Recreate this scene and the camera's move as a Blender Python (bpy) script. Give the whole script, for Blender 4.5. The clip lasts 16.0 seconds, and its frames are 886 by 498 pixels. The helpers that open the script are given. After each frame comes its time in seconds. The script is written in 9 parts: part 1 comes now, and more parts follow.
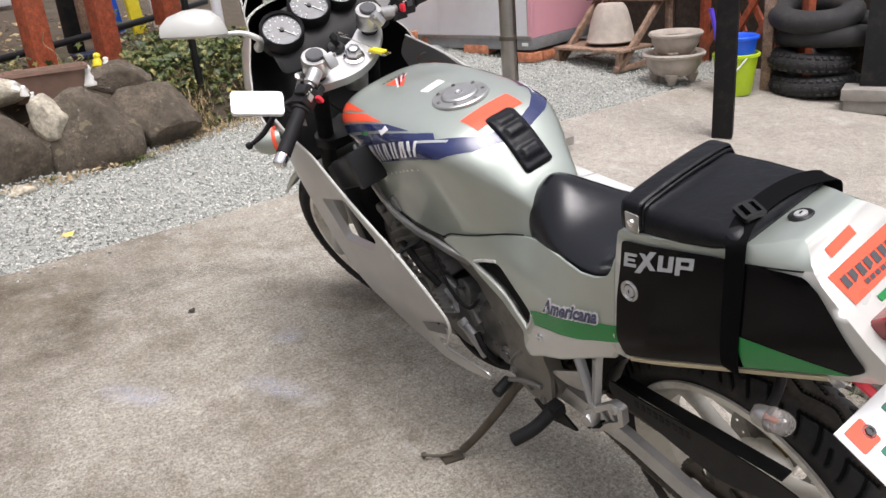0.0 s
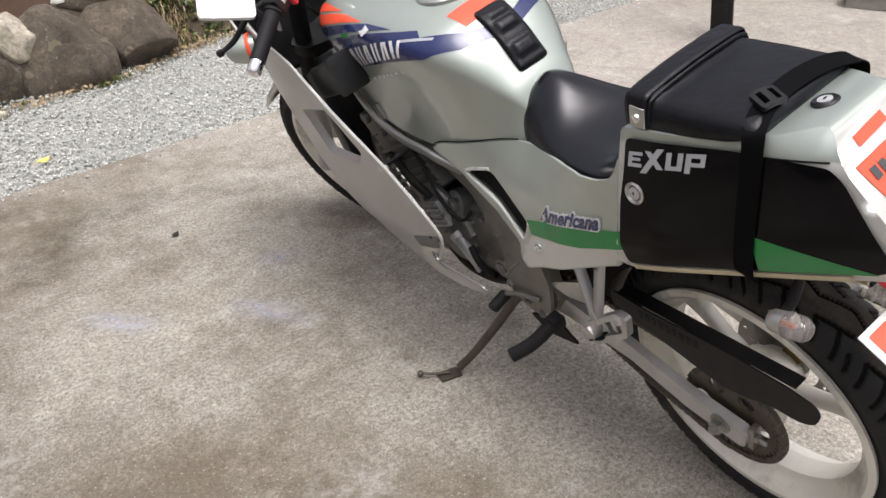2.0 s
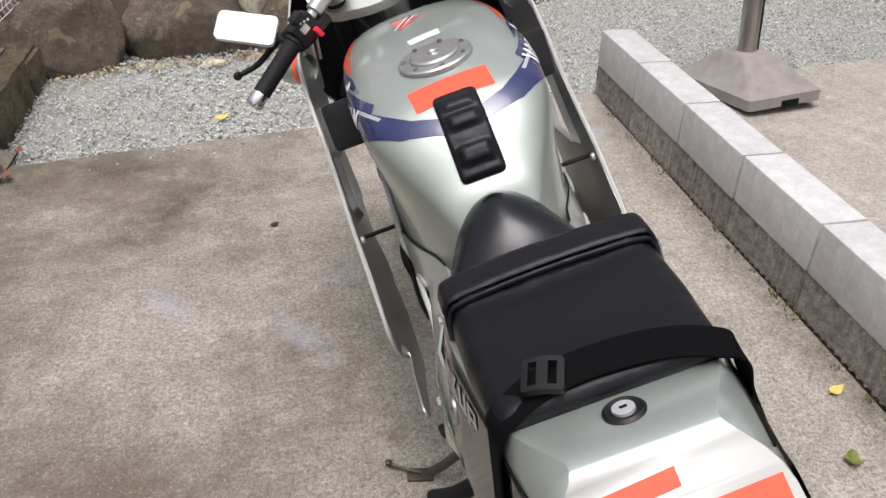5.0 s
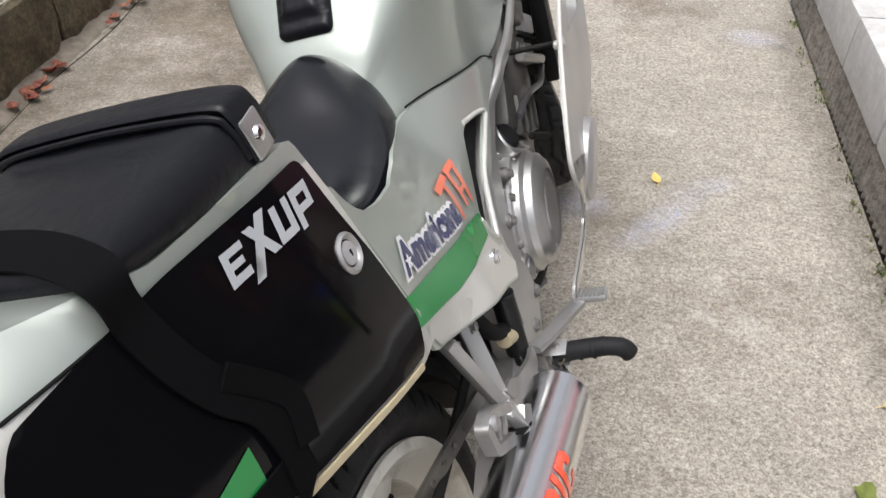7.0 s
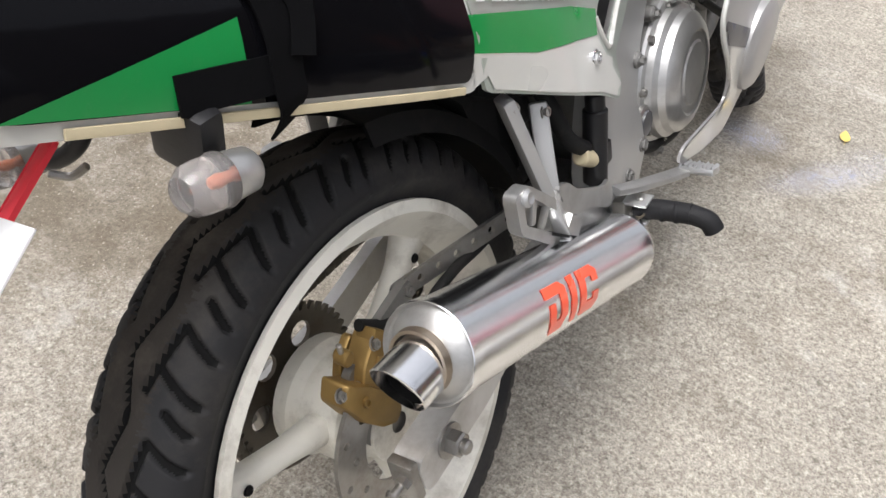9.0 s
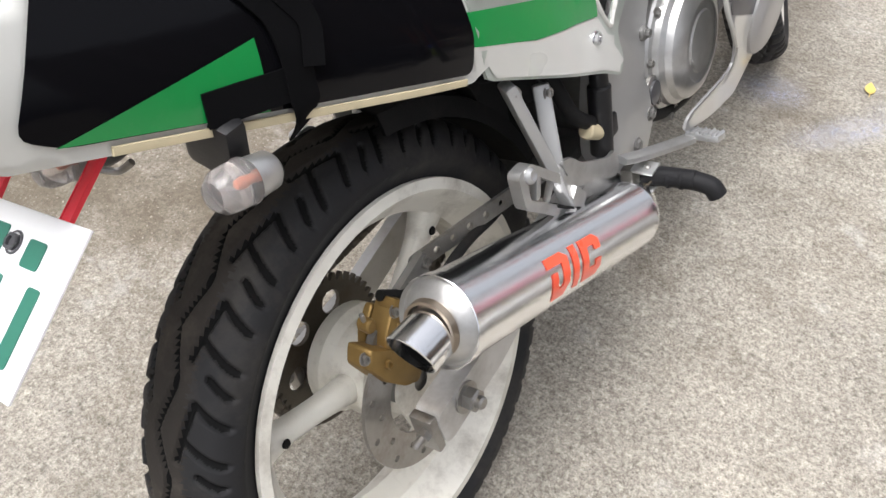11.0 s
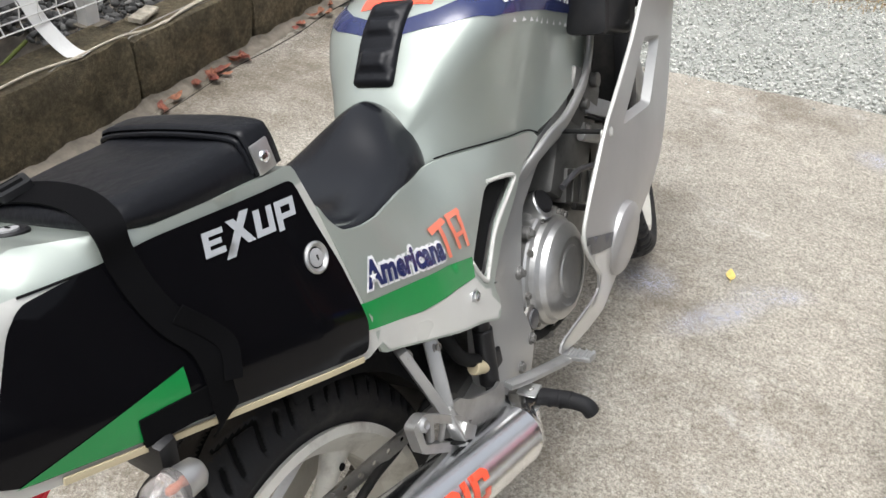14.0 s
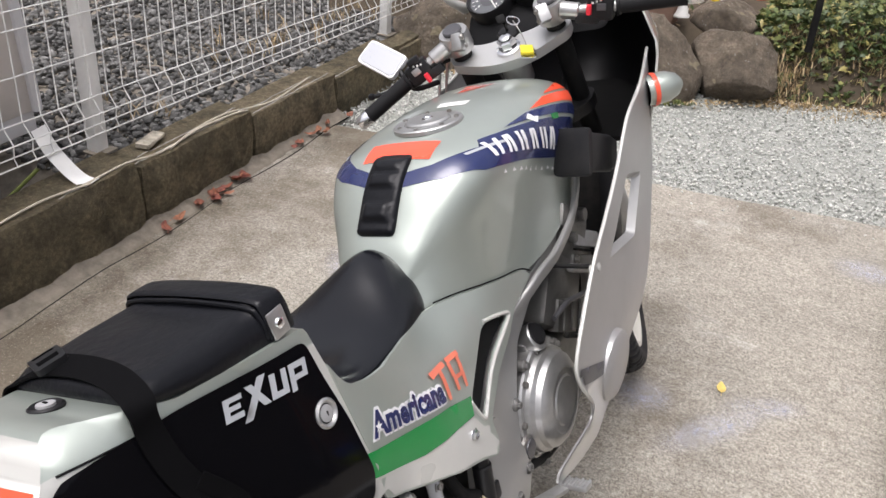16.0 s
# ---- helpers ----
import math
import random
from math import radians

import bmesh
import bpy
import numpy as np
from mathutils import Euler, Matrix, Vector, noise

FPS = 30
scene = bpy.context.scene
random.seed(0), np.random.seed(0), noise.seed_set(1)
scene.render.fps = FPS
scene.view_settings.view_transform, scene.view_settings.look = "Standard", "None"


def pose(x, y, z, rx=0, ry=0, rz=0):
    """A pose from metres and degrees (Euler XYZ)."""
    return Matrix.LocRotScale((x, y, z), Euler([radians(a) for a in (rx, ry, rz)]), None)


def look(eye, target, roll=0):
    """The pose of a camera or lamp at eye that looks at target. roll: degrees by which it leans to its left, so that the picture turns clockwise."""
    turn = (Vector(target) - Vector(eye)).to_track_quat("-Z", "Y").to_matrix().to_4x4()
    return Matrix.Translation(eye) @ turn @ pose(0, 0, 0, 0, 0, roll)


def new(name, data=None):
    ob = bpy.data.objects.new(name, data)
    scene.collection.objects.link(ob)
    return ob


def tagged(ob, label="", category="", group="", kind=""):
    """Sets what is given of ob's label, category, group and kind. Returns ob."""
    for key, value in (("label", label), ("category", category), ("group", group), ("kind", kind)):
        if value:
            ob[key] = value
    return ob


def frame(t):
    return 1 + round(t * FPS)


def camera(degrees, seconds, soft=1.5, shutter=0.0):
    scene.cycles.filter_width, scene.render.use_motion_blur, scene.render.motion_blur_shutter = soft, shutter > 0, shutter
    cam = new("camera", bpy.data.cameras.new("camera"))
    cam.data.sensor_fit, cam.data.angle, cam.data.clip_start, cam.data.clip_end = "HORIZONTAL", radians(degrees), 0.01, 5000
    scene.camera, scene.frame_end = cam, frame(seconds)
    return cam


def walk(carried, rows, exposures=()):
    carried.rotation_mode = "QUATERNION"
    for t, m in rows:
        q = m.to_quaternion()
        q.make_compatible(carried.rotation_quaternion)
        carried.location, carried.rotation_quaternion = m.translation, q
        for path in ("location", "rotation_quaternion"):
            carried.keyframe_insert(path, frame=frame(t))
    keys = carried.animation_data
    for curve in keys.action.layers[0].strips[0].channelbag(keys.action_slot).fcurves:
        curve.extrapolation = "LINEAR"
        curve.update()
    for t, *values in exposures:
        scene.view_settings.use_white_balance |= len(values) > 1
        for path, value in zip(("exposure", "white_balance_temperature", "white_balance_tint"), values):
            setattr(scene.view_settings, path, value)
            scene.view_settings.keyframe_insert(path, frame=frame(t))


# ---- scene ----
cam = camera(58.0, 16.0)
PATH = [
    (0, (-1.244, -0.597, 1.29), (-0.219, 0.855, 0.471), 0.8),
    (0.5, (-1.243, -0.584, 1.275), (-0.231, 0.851, 0.414), 0.5),
    (1, (-1.233, -0.56, 1.229), (-0.23, 0.84, 0.296), 0.9),
    (1.5, (-1.217, -0.544, 1.205), (-0.199, 0.809, 0.224), 0.7),
    (2, (-1.195, -0.538, 1.232), (-0.211, 0.831, 0.239), -0.8),
    (2.5, (-1.135, -0.537, 1.273), (-0.231, 0.96, 0.394), -2.2),
    (3, (-1.046, -0.478, 1.295), (-0.236, 1.08, 0.432), -3.2),
    (3.5, (-0.94, -0.434, 1.31), (-0.145, 1.121, 0.429), -2.4),
    (4, (-0.788, -0.468, 1.316), (-0.141, 1.137, 0.402), 0.1),
    (4.2, (-0.734, -0.47, 1.316), (-0.172, 1.138, 0.352), 0.2),
    (6.3, (-0.134, -0.362, 1.262), (-0.181, 1.218, 0.109), 0.2),
    (6.5, (-0.083, -0.335, 1.245), (-0.221, 1.211, 0.053), -1.2),
    (7, (0.039, -0.312, 1.208), (-0.218, 1.14, -0.078), -0.3),
    (7.5, (0.143, -0.33, 1.151), (-0.32, 1.05, -0.159), 3.4),
    (8, (0.178, -0.345, 1.1), (-0.363, 0.952, -0.262), 5.9),
    (8.5, (0.197, -0.364, 1.07), (-0.408, 0.893, -0.301), 6.8),
    (9, (0.203, -0.376, 1.065), (-0.421, 0.841, -0.336), 6.9),
    (9.2, (0.209, -0.373, 1.065), (-0.42, 0.835, -0.342), 7.0),
    (11.3, (0.253, -0.398, 1.166), (-0.408, 0.686, -0.322), 2.0),
    (11.5, (0.26, -0.406, 1.187), (-0.386, 0.688, -0.302), 2.4),
    (12, (0.271, -0.426, 1.219), (-0.333, 0.698, -0.266), 4.1),
    (12.5, (0.27, -0.421, 1.256), (-0.304, 0.768, -0.188), 5.9),
    (13, (0.262, -0.412, 1.288), (-0.296, 0.839, -0.111), 5.8),
    (13.5, (0.256, -0.402, 1.316), (-0.325, 0.897, -0.028), 5.2),
    (14, (0.265, -0.386, 1.335), (-0.361, 0.998, 0.1), 4.6),
    (14.5, (0.284, -0.364, 1.343), (-0.392, 1.081, 0.209), 3.0),
    (15, (0.277, -0.366, 1.376), (-0.406, 1.091, 0.262), 3.7),
    (15.5, (0.267, -0.386, 1.41), (-0.422, 1.081, 0.314), 3.7),
    (16, (0.257, -0.403, 1.434), (-0.421, 1.1, 0.38), 3.8),
]
EXPOSURES = [(0.0, -0.26, 6380, 15), (3.0, -0.26, 6380, 15), (4.0, -0.49, 6380, 15), (6.5, -0.5, 6380, 14), (7.0, -0.28, 6380, 13), (7.5, 0.05, 6330, 12), (8.0, 0.17, 6330, 12), (9.0, -0.04, 6330, 12), (12.5, 0.01, 6280, 11), (13.5, -0.03, 6280, 10), (14.0, -0.14, 6280, 10), (15.5, -0.24, 6340, 14), (16.0, -0.3, 6380, 15)]
walk(cam, [(t, look(eye, target, roll)) for t, eye, target, roll in PATH], EXPOSURES)

# ---- light ----
world = bpy.data.worlds.new("overcast_sky")
scene.world = world
world.use_nodes = True
wn, wl = world.node_tree.nodes, world.node_tree.links
sky = wn.new("ShaderNodeTexSky")
sky.sky_type = "NISHITA"
sky.sun_disc = False
sky.sun_elevation, sky.sun_rotation = radians(76), radians(205)
sky.dust_density, sky.air_density = 9.0, 1.0
grey = wn.new("ShaderNodeHueSaturation")
grey.inputs["Saturation"].default_value = 0.22
wl.new(sky.outputs[0], grey.inputs["Color"])
wl.new(grey.outputs[0], wn["Background"].inputs["Color"])
wn["Background"].inputs["Strength"].default_value = 0.225
sun_data = bpy.data.lights.new("sun", "SUN")
sun_data.energy, sun_data.angle, sun_data.color = 1.45, radians(35), (1.0, 0.97, 0.93)
sun = new("sun", sun_data)
sun.matrix_world = look((-0.61, -1.32, 5.82), (0, 0, 0))


# ---- materials ----
def shader(name, rough=0.5, metal=0.0, coat=0.0):
    m = bpy.data.materials.new(name)
    m.use_nodes = True
    p = m.node_tree.nodes["Principled BSDF"]
    p.inputs["Roughness"].default_value, p.inputs["Metallic"].default_value = rough, metal
    p.inputs["Coat Weight"].default_value = coat
    p.inputs["Coat Roughness"].default_value = 0.06
    return m, m.node_tree.nodes, m.node_tree.links, p


def noise_node(n, l, scale, detail=4.0, rough=0.55, coord=None):
    t = n.new("ShaderNodeTexNoise")
    t.inputs["Scale"].default_value, t.inputs["Detail"].default_value, t.inputs["Roughness"].default_value = scale, detail, rough
    if coord is not None:
        l.new(coord, t.inputs["Vector"])
    return t.outputs["Fac"]


def ramp(n, l, fac, stops):
    r = n.new("ShaderNodeValToRGB")
    e = r.color_ramp.elements
    while len(e) < len(stops):
        e.new(0.5)
    for k, (pos, col) in zip(e, stops):
        k.position = pos
        k.color = (*col, 1) if isinstance(col, tuple) else (col, col, col, 1)
    l.new(fac, r.inputs[0])
    return r.outputs[0]


def blend(n, l, a, b, fac, mode="MIX"):
    x = n.new("ShaderNodeMix")
    x.data_type, x.blend_type = "RGBA", mode
    for k, v in ((0, fac), (6, a), (7, b)):
        if isinstance(v, (int, float)):
            x.inputs[k].default_value = v
        elif isinstance(v, tuple):
            x.inputs[k].default_value = (*v, 1)
        else:
            l.new(v, x.inputs[k])
    return x.outputs[2]


def bump(n, l, p, height, strength=0.3, dist=0.002):
    b = n.new("ShaderNodeBump")
    b.inputs["Strength"].default_value, b.inputs["Distance"].default_value = strength, dist
    l.new(height, b.inputs["Height"])
    l.new(b.outputs[0], p.inputs["Normal"])


def obj_coord(n):
    return n.new("ShaderNodeTexCoord").outputs["Object"]


def plain(name, col, rough=0.5, metal=0.0, coat=0.0, spec=0.5, vary=0.12, scale=30.0, grain=0.06, dirt=None, dirt_amount=0.35, fine=400.0):
    """A surface of one colour with large and fine variation, fine relief and, where given, dirt in patches."""
    m, n, l, p = shader(name, rough, metal, coat)
    p.inputs["Specular IOR Level"].default_value = spec
    c = obj_coord(n)
    big = noise_node(n, l, scale, 5, 0.6, c)
    tone = ramp(n, l, big, [(0.25, tuple(v * (1 - vary) for v in col)), (0.75, tuple(min(1, v * (1 + vary)) for v in col))])
    if dirt:
        d = ramp(n, l, noise_node(n, l, scale * 0.35, 8, 0.7, c), [(0.5, 0.0), (0.72, dirt_amount)])
        tone = blend(n, l, tone, dirt, d)
    l.new(tone, p.inputs["Base Color"])
    small = noise_node(n, l, fine, 3, 0.6, c)
    r = n.new("ShaderNodeMapRange")
    r.inputs[3].default_value, r.inputs[4].default_value = max(0.02, rough - 0.08), min(1, rough + 0.1)
    l.new(big, r.inputs[0])
    l.new(r.outputs[0], p.inputs["Roughness"])
    if grain:
        bump(n, l, p, small, grain, 0.001)
    return m


def concrete_material(name, light, mid, dark, stain=0.6, pale_amount=0.45, grain=0.8):
    """Worn concrete: sand grains, broom streaks, clouds, dark algae stains and pale scuffs."""
    m, n, l, p = shader(name, 0.9)
    p.inputs["Specular IOR Level"].default_value = 0.25
    c = obj_coord(n)
    v = n.new("ShaderNodeTexVoronoi")
    v.inputs["Scale"].default_value = 300
    l.new(c, v.inputs["Vector"])
    speck = ramp(n, l, v.outputs["Color"], [(0.04, tuple(x * 0.35 for x in dark)), (0.22, dark), (0.5, mid), (0.95, light)])
    fine = ramp(n, l, noise_node(n, l, 260, 8, 0.8, c), [(0.3, dark), (0.5, mid), (0.68, light)])
    base = blend(n, l, speck, fine, 0.55)
    streaks = n.new("ShaderNodeMapping")
    streaks.inputs["Scale"].default_value = (5.0, 60.0, 1.0)
    l.new(c, streaks.inputs["Vector"])
    broom = ramp(n, l, noise_node(n, l, 2.2, 6, 0.75, streaks.outputs[0]), [(0.3, 0.78), (0.65, 1.1)])
    base = blend(n, l, base, broom, 0.55, "MULTIPLY")
    mottle = ramp(n, l, noise_node(n, l, 95, 7, 0.75, c), [(0.38, 0.52), (0.60, 1.22)])
    base = blend(n, l, base, mottle, grain, "MULTIPLY")
    smudge = ramp(n, l, noise_node(n, l, 22, 8, 0.8, c), [(0.38, 0.72), (0.60, 1.10)])
    base = blend(n, l, base, smudge, 0.6, "MULTIPLY")
    cloud = ramp(n, l, noise_node(n, l, 2.6, 8, 0.72, c), [(0.3, 0.72), (0.62, 1.06)])
    base = blend(n, l, base, cloud, 0.75, "MULTIPLY")
    sep = n.new("ShaderNodeSeparateXYZ")
    l.new(c, sep.inputs[0])
    # x shifts the stain threshold, so the concrete gets darker towards -x
    damp = n.new("ShaderNodeMapRange")
    for k, v4 in ((1, 0.9), (2, -1.4), (3, -0.07), (4, 0.085)):
        damp.inputs[k].default_value = v4
    l.new(sep.outputs[0], damp.inputs[0])
    add = n.new("ShaderNodeMath")
    l.new(noise_node(n, l, 1.15, 9, 0.72, c), add.inputs[0])
    l.new(damp.outputs[0], add.inputs[1])
    patches = add.outputs[0]
    algae = ramp(n, l, patches, [(0.47, 0.0), (0.64, stain)])
    base = blend(n, l, base, tuple(x * k for x, k in zip(dark, (0.52, 0.47, 0.38))), algae)
    dots = ramp(n, l, noise_node(n, l, 200, 4, 0.65, c), [(0.58, 0.0), (0.68, 0.7)])
    base = blend(n, l, base, tuple(x * 0.4 for x in dark), dots)
    pips = ramp(n, l, noise_node(n, l, 150, 3, 0.6, c), [(0.62, 0.0), (0.70, 0.5)])
    base = blend(n, l, base, tuple(min(1, x * 1.12) for x in light), pips)
    scuff = ramp(n, l, noise_node(n, l, 3.4, 9, 0.78, c), [(0.56, 0.0), (0.72, pale_amount)])
    base = blend(n, l, base, (0.66, 0.645, 0.62), scuff)
    l.new(base, p.inputs["Base Color"])
    h = blend(n, l, v.outputs["Distance"], noise_node(n, l, 80, 8, 0.75, c), 0.6)
    bump(n, l, p, h, 0.6, 0.005)
    return m


def island_material(name, stops, rough=0.9, scale=120.0, bumpy=0.4):
    """Small pieces in one mesh, each of its own tone."""
    m, n, l, p = shader(name, rough)
    g = n.new("ShaderNodeNewGeometry")
    tone = ramp(n, l, g.outputs["Random Per Island"], stops)
    nz = noise_node(n, l, scale, 4, 0.6, obj_coord(n))
    tone = blend(n, l, tone, ramp(n, l, nz, [(0.3, 0.75), (0.7, 1.15)]), 0.7, "MULTIPLY")
    l.new(tone, p.inputs["Base Color"])
    bump(n, l, p, nz, bumpy, 0.004)
    return m


def piece_material(name, a, b, rough=0.9, scale=40.0, bumpy=0.6, dist=0.006, moss=None, mix=1.0):
    """Blocks and planks: each object takes its own tone between a and b."""
    m, n, l, p = shader(name, rough)
    info = n.new("ShaderNodeObjectInfo")
    tone = ramp(n, l, info.outputs["Random"], [(0.0, a), (1.0, b)])
    c = obj_coord(n)
    nz = noise_node(n, l, scale, 7, 0.7, c)
    tone = blend(n, l, tone, ramp(n, l, nz, [(0.28, 0.35), (0.5, 0.95), (0.72, 1.6)]), 0.9 * mix, "MULTIPLY")
    fleck = ramp(n, l, noise_node(n, l, scale * 5, 3, 0.6, c), [(0.3, 0.6), (0.68, 1.35)])
    tone = blend(n, l, tone, fleck, 0.7 * mix, "MULTIPLY")
    if moss:
        f = ramp(n, l, noise_node(n, l, scale * 0.16, 6, 0.7, c), [(0.45, 0.0), (0.65, 0.75)])
        tone = blend(n, l, tone, moss, f)
    l.new(tone, p.inputs["Base Color"])
    bump(n, l, p, noise_node(n, l, scale * 1.7, 8, 0.75, c), bumpy, dist)
    return m


def glass(name, col=(1, 1, 1), rough=0.02, alpha_mix=0.0):
    m, n, l, p = shader(name, rough)
    p.inputs["Base Color"].default_value = (*col, 1)
    p.inputs["Transmission Weight"].default_value = 1.0
    p.inputs["IOR"].default_value = 1.35
    return m


M = {}
M["concrete"] = concrete_material("driveway_concrete", (0.58, 0.545, 0.475), (0.41, 0.378, 0.32), (0.215, 0.19, 0.157), 0.8)
M["concrete_right"] = concrete_material("yard_concrete", (0.54, 0.505, 0.445), (0.43, 0.395, 0.345), (0.28, 0.252, 0.21), 0.4, 0.5, 0.55)
M["soil"] = plain("bare_soil", (0.075, 0.058, 0.038), 0.95, vary=0.4, scale=9, grain=0.8, fine=120)
M["gravel"] = island_material("pale_gravel", [(0.0, (0.18, 0.187, 0.168)), (0.12, (0.40, 0.41, 0.375)), (0.6, (0.54, 0.55, 0.51)), (1.0, (0.70, 0.695, 0.65))])
M["gravel_bed"] = plain("gravel_bed", (0.34, 0.347, 0.317), 0.95, vary=0.35, scale=70, grain=0.9, fine=150)
M["dark_gravel"] = island_material("dark_gravel", [(0.0, (0.045, 0.045, 0.043)), (0.6, (0.125, 0.123, 0.117)), (1.0, (0.25, 0.247, 0.235))], 1.0, 400)
M["cap_block"] = piece_material("whitewashed_block", (0.46, 0.46, 0.45), (0.56, 0.56, 0.545), scale=14, bumpy=0.5, dist=0.004, mix=0.28)
M["rib_block"] = piece_material("ribbed_grey_block", (0.26, 0.24, 0.215), (0.34, 0.315, 0.28), scale=30, bumpy=0.9, dist=0.008)
def lichen_material(name, a, b, spot):
    m = piece_material(name, a, b, scale=16, bumpy=1.0, dist=0.05, moss=tuple(x * 0.55 for x in a))
    n, l = m.node_tree.nodes, m.node_tree.links
    p = n["Principled BSDF"]
    c = obj_coord(n)
    old = p.inputs["Base Color"].links[0].from_socket
    f = ramp(n, l, noise_node(n, l, 14, 2, 0.4, c), [(0.66, 0.0), (0.70, 0.75)])
    g = ramp(n, l, noise_node(n, l, 55, 3, 0.5, c), [(0.68, 0.0), (0.72, 0.6)])
    l.new(blend(n, l, blend(n, l, old, spot, f), (0.5, 0.48, 0.44), g), p.inputs["Base Color"])
    return m


M["split_block"] = piece_material("mossy_split_block", (0.21, 0.172, 0.10), (0.29, 0.235, 0.145), scale=62, bumpy=1.0, dist=0.03, moss=(0.055, 0.046, 0.026))
M["rock"] = lichen_material("lichen_rock", (0.21, 0.17, 0.125), (0.27, 0.22, 0.165), (0.36, 0.31, 0.20))
M["pale_rock"] = piece_material("pale_rock", (0.44, 0.40, 0.32), (0.52, 0.47, 0.37), scale=12, bumpy=0.8, dist=0.01)


def paint(name, col, flake=0.0, rough=0.28, coat=0.9, spec=0.5, dusty=0.05, ior=1.5):
    m, n, l, p = shader(name, rough, flake, coat)
    p.inputs["Specular IOR Level"].default_value = spec
    c = obj_coord(n)
    big = noise_node(n, l, 6, 4, 0.6, c)
    tone = ramp(n, l, big, [(0.3, tuple(v * 0.95 for v in col)), (0.7, tuple(min(1, v * 1.04) for v in col))])
    dust = ramp(n, l, noise_node(n, l, 45, 7, 0.75, c), [(0.55, 0.0), (0.8, dusty)])
    tone = blend(n, l, tone, (0.35, 0.33, 0.28), dust)
    l.new(tone, p.inputs["Base Color"])
    rr = ramp(n, l, noise_node(n, l, 9, 3, 0.5, c), [(0.35, rough * 0.9), (0.75, min(1, rough * 1.2))])
    l.new(rr, p.inputs["Roughness"])
    p.inputs["IOR"].default_value = ior
    return m


M["silver"] = paint("silver_green_paint", (0.43, 0.475, 0.43), 0.62, 0.40, 0.75, dusty=0.0)
M["pearl"] = paint("pearl_white_paint", (0.54, 0.54, 0.505), 0.1, 0.3)
M["panel_silver"] = paint("fairing_silver_paint", (0.41, 0.405, 0.40), 0.5, 0.36, 0.4, dusty=0.0)
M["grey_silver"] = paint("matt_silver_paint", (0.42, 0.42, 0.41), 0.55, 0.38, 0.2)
# Darker grey_silver: grime and the left side's shade both go into its colour
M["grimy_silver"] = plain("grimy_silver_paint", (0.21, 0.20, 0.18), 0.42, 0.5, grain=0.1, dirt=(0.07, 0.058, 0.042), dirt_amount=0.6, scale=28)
M["arm_silver"] = plain("brushed_arm_alloy", (0.54, 0.535, 0.52), 0.34, 0.5, grain=0.06, dirt=(0.14, 0.12, 0.095), dirt_amount=0.5, scale=24)
M["gloss_black"] = paint("gloss_black_paint", (0.0035, 0.0035, 0.0045), 0.0, 0.08, 0.0, 0.3, 0.0, 1.34)
M["black"] = plain("black_plastic", (0.009, 0.009, 0.010), 0.42, spec=0.35, grain=0.15, dirt=(0.04, 0.037, 0.034), dirt_amount=0.3)
M["guard_black"] = plain("guard_black_plastic", (0.008, 0.008, 0.009), 0.5, spec=0.3, grain=0.1, dirt=(0.022, 0.020, 0.018), dirt_amount=0.3)
M["matt_black"] = plain("matt_black", (0.007, 0.007, 0.007), 0.7, spec=0.25, grain=0.1, dirt=(0.07, 0.06, 0.05), dirt_amount=0.3)
# near-black for soot, and for holes and slots whose shade is painted
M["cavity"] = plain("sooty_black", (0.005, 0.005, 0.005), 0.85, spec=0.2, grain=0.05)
M["vinyl"] = plain("black_vinyl", (0.005, 0.0055, 0.0075), 0.34, spec=0.26, grain=0.22, fine=900, vary=0.1)
M["seat_vinyl"] = plain("seat_vinyl", (0.004, 0.0046, 0.007), 0.21, spec=0.5, grain=0.06, fine=1100, vary=0.1)
for key in ("vinyl", "seat_vinyl"):
    nn, ll = M[key].node_tree.nodes, M[key].node_tree.links
    soft = nn.new("ShaderNodeBump")
    soft.inputs["Strength"].default_value, soft.inputs["Distance"].default_value = (0.35 if key == "vinyl" else 0.12), 0.012
    ll.new(noise_node(nn, ll, 17 if key == "vinyl" else 9, 4, 0.55, obj_coord(nn)), soft.inputs["Height"])
    fine_bump = next(k for k in nn if k.type == "BUMP" and k is not soft and k.name != soft.name)
    ll.new(soft.outputs[0], fine_bump.inputs["Normal"])
M["webbing"] = plain("nylon_webbing", (0.0035, 0.0035, 0.004), 0.75, spec=0.06, grain=0.5, fine=900)
M["rubber"] = plain("tyre_rubber", (0.014, 0.014, 0.015), 0.7, spec=0.35, grain=0.3, fine=200, scale=24, dirt=(0.12, 0.105, 0.085), dirt_amount=0.30)
M["worn_rubber"] = plain("worn_tread_rubber", (0.034, 0.030, 0.026), 0.85, spec=0.2, grain=0.35, fine=260, scale=30, dirt=(0.15, 0.13, 0.105), dirt_amount=0.35)
M["old_rubber"] = plain("dusty_rubber", (0.022, 0.022, 0.023), 0.8, grain=0.3, fine=150, dirt=(0.10, 0.09, 0.08), dirt_amount=0.4)
M["grip"] = plain("grip_rubber", (0.012, 0.012, 0.013), 0.6, spec=0.22, grain=0.5, fine=500)
M["wheel_white"] = plain("wheel_white_paint", (0.74, 0.72, 0.645), 0.42, grain=0.05, vary=0.06, dirt=(0.15, 0.115, 0.07), dirt_amount=0.68, scale=22)
M["alloy"] = plain("cast_alloy", (0.52, 0.52, 0.51), 0.36, 0.85, grain=0.15, fine=300, dirt=(0.16, 0.14, 0.11), dirt_amount=0.35)
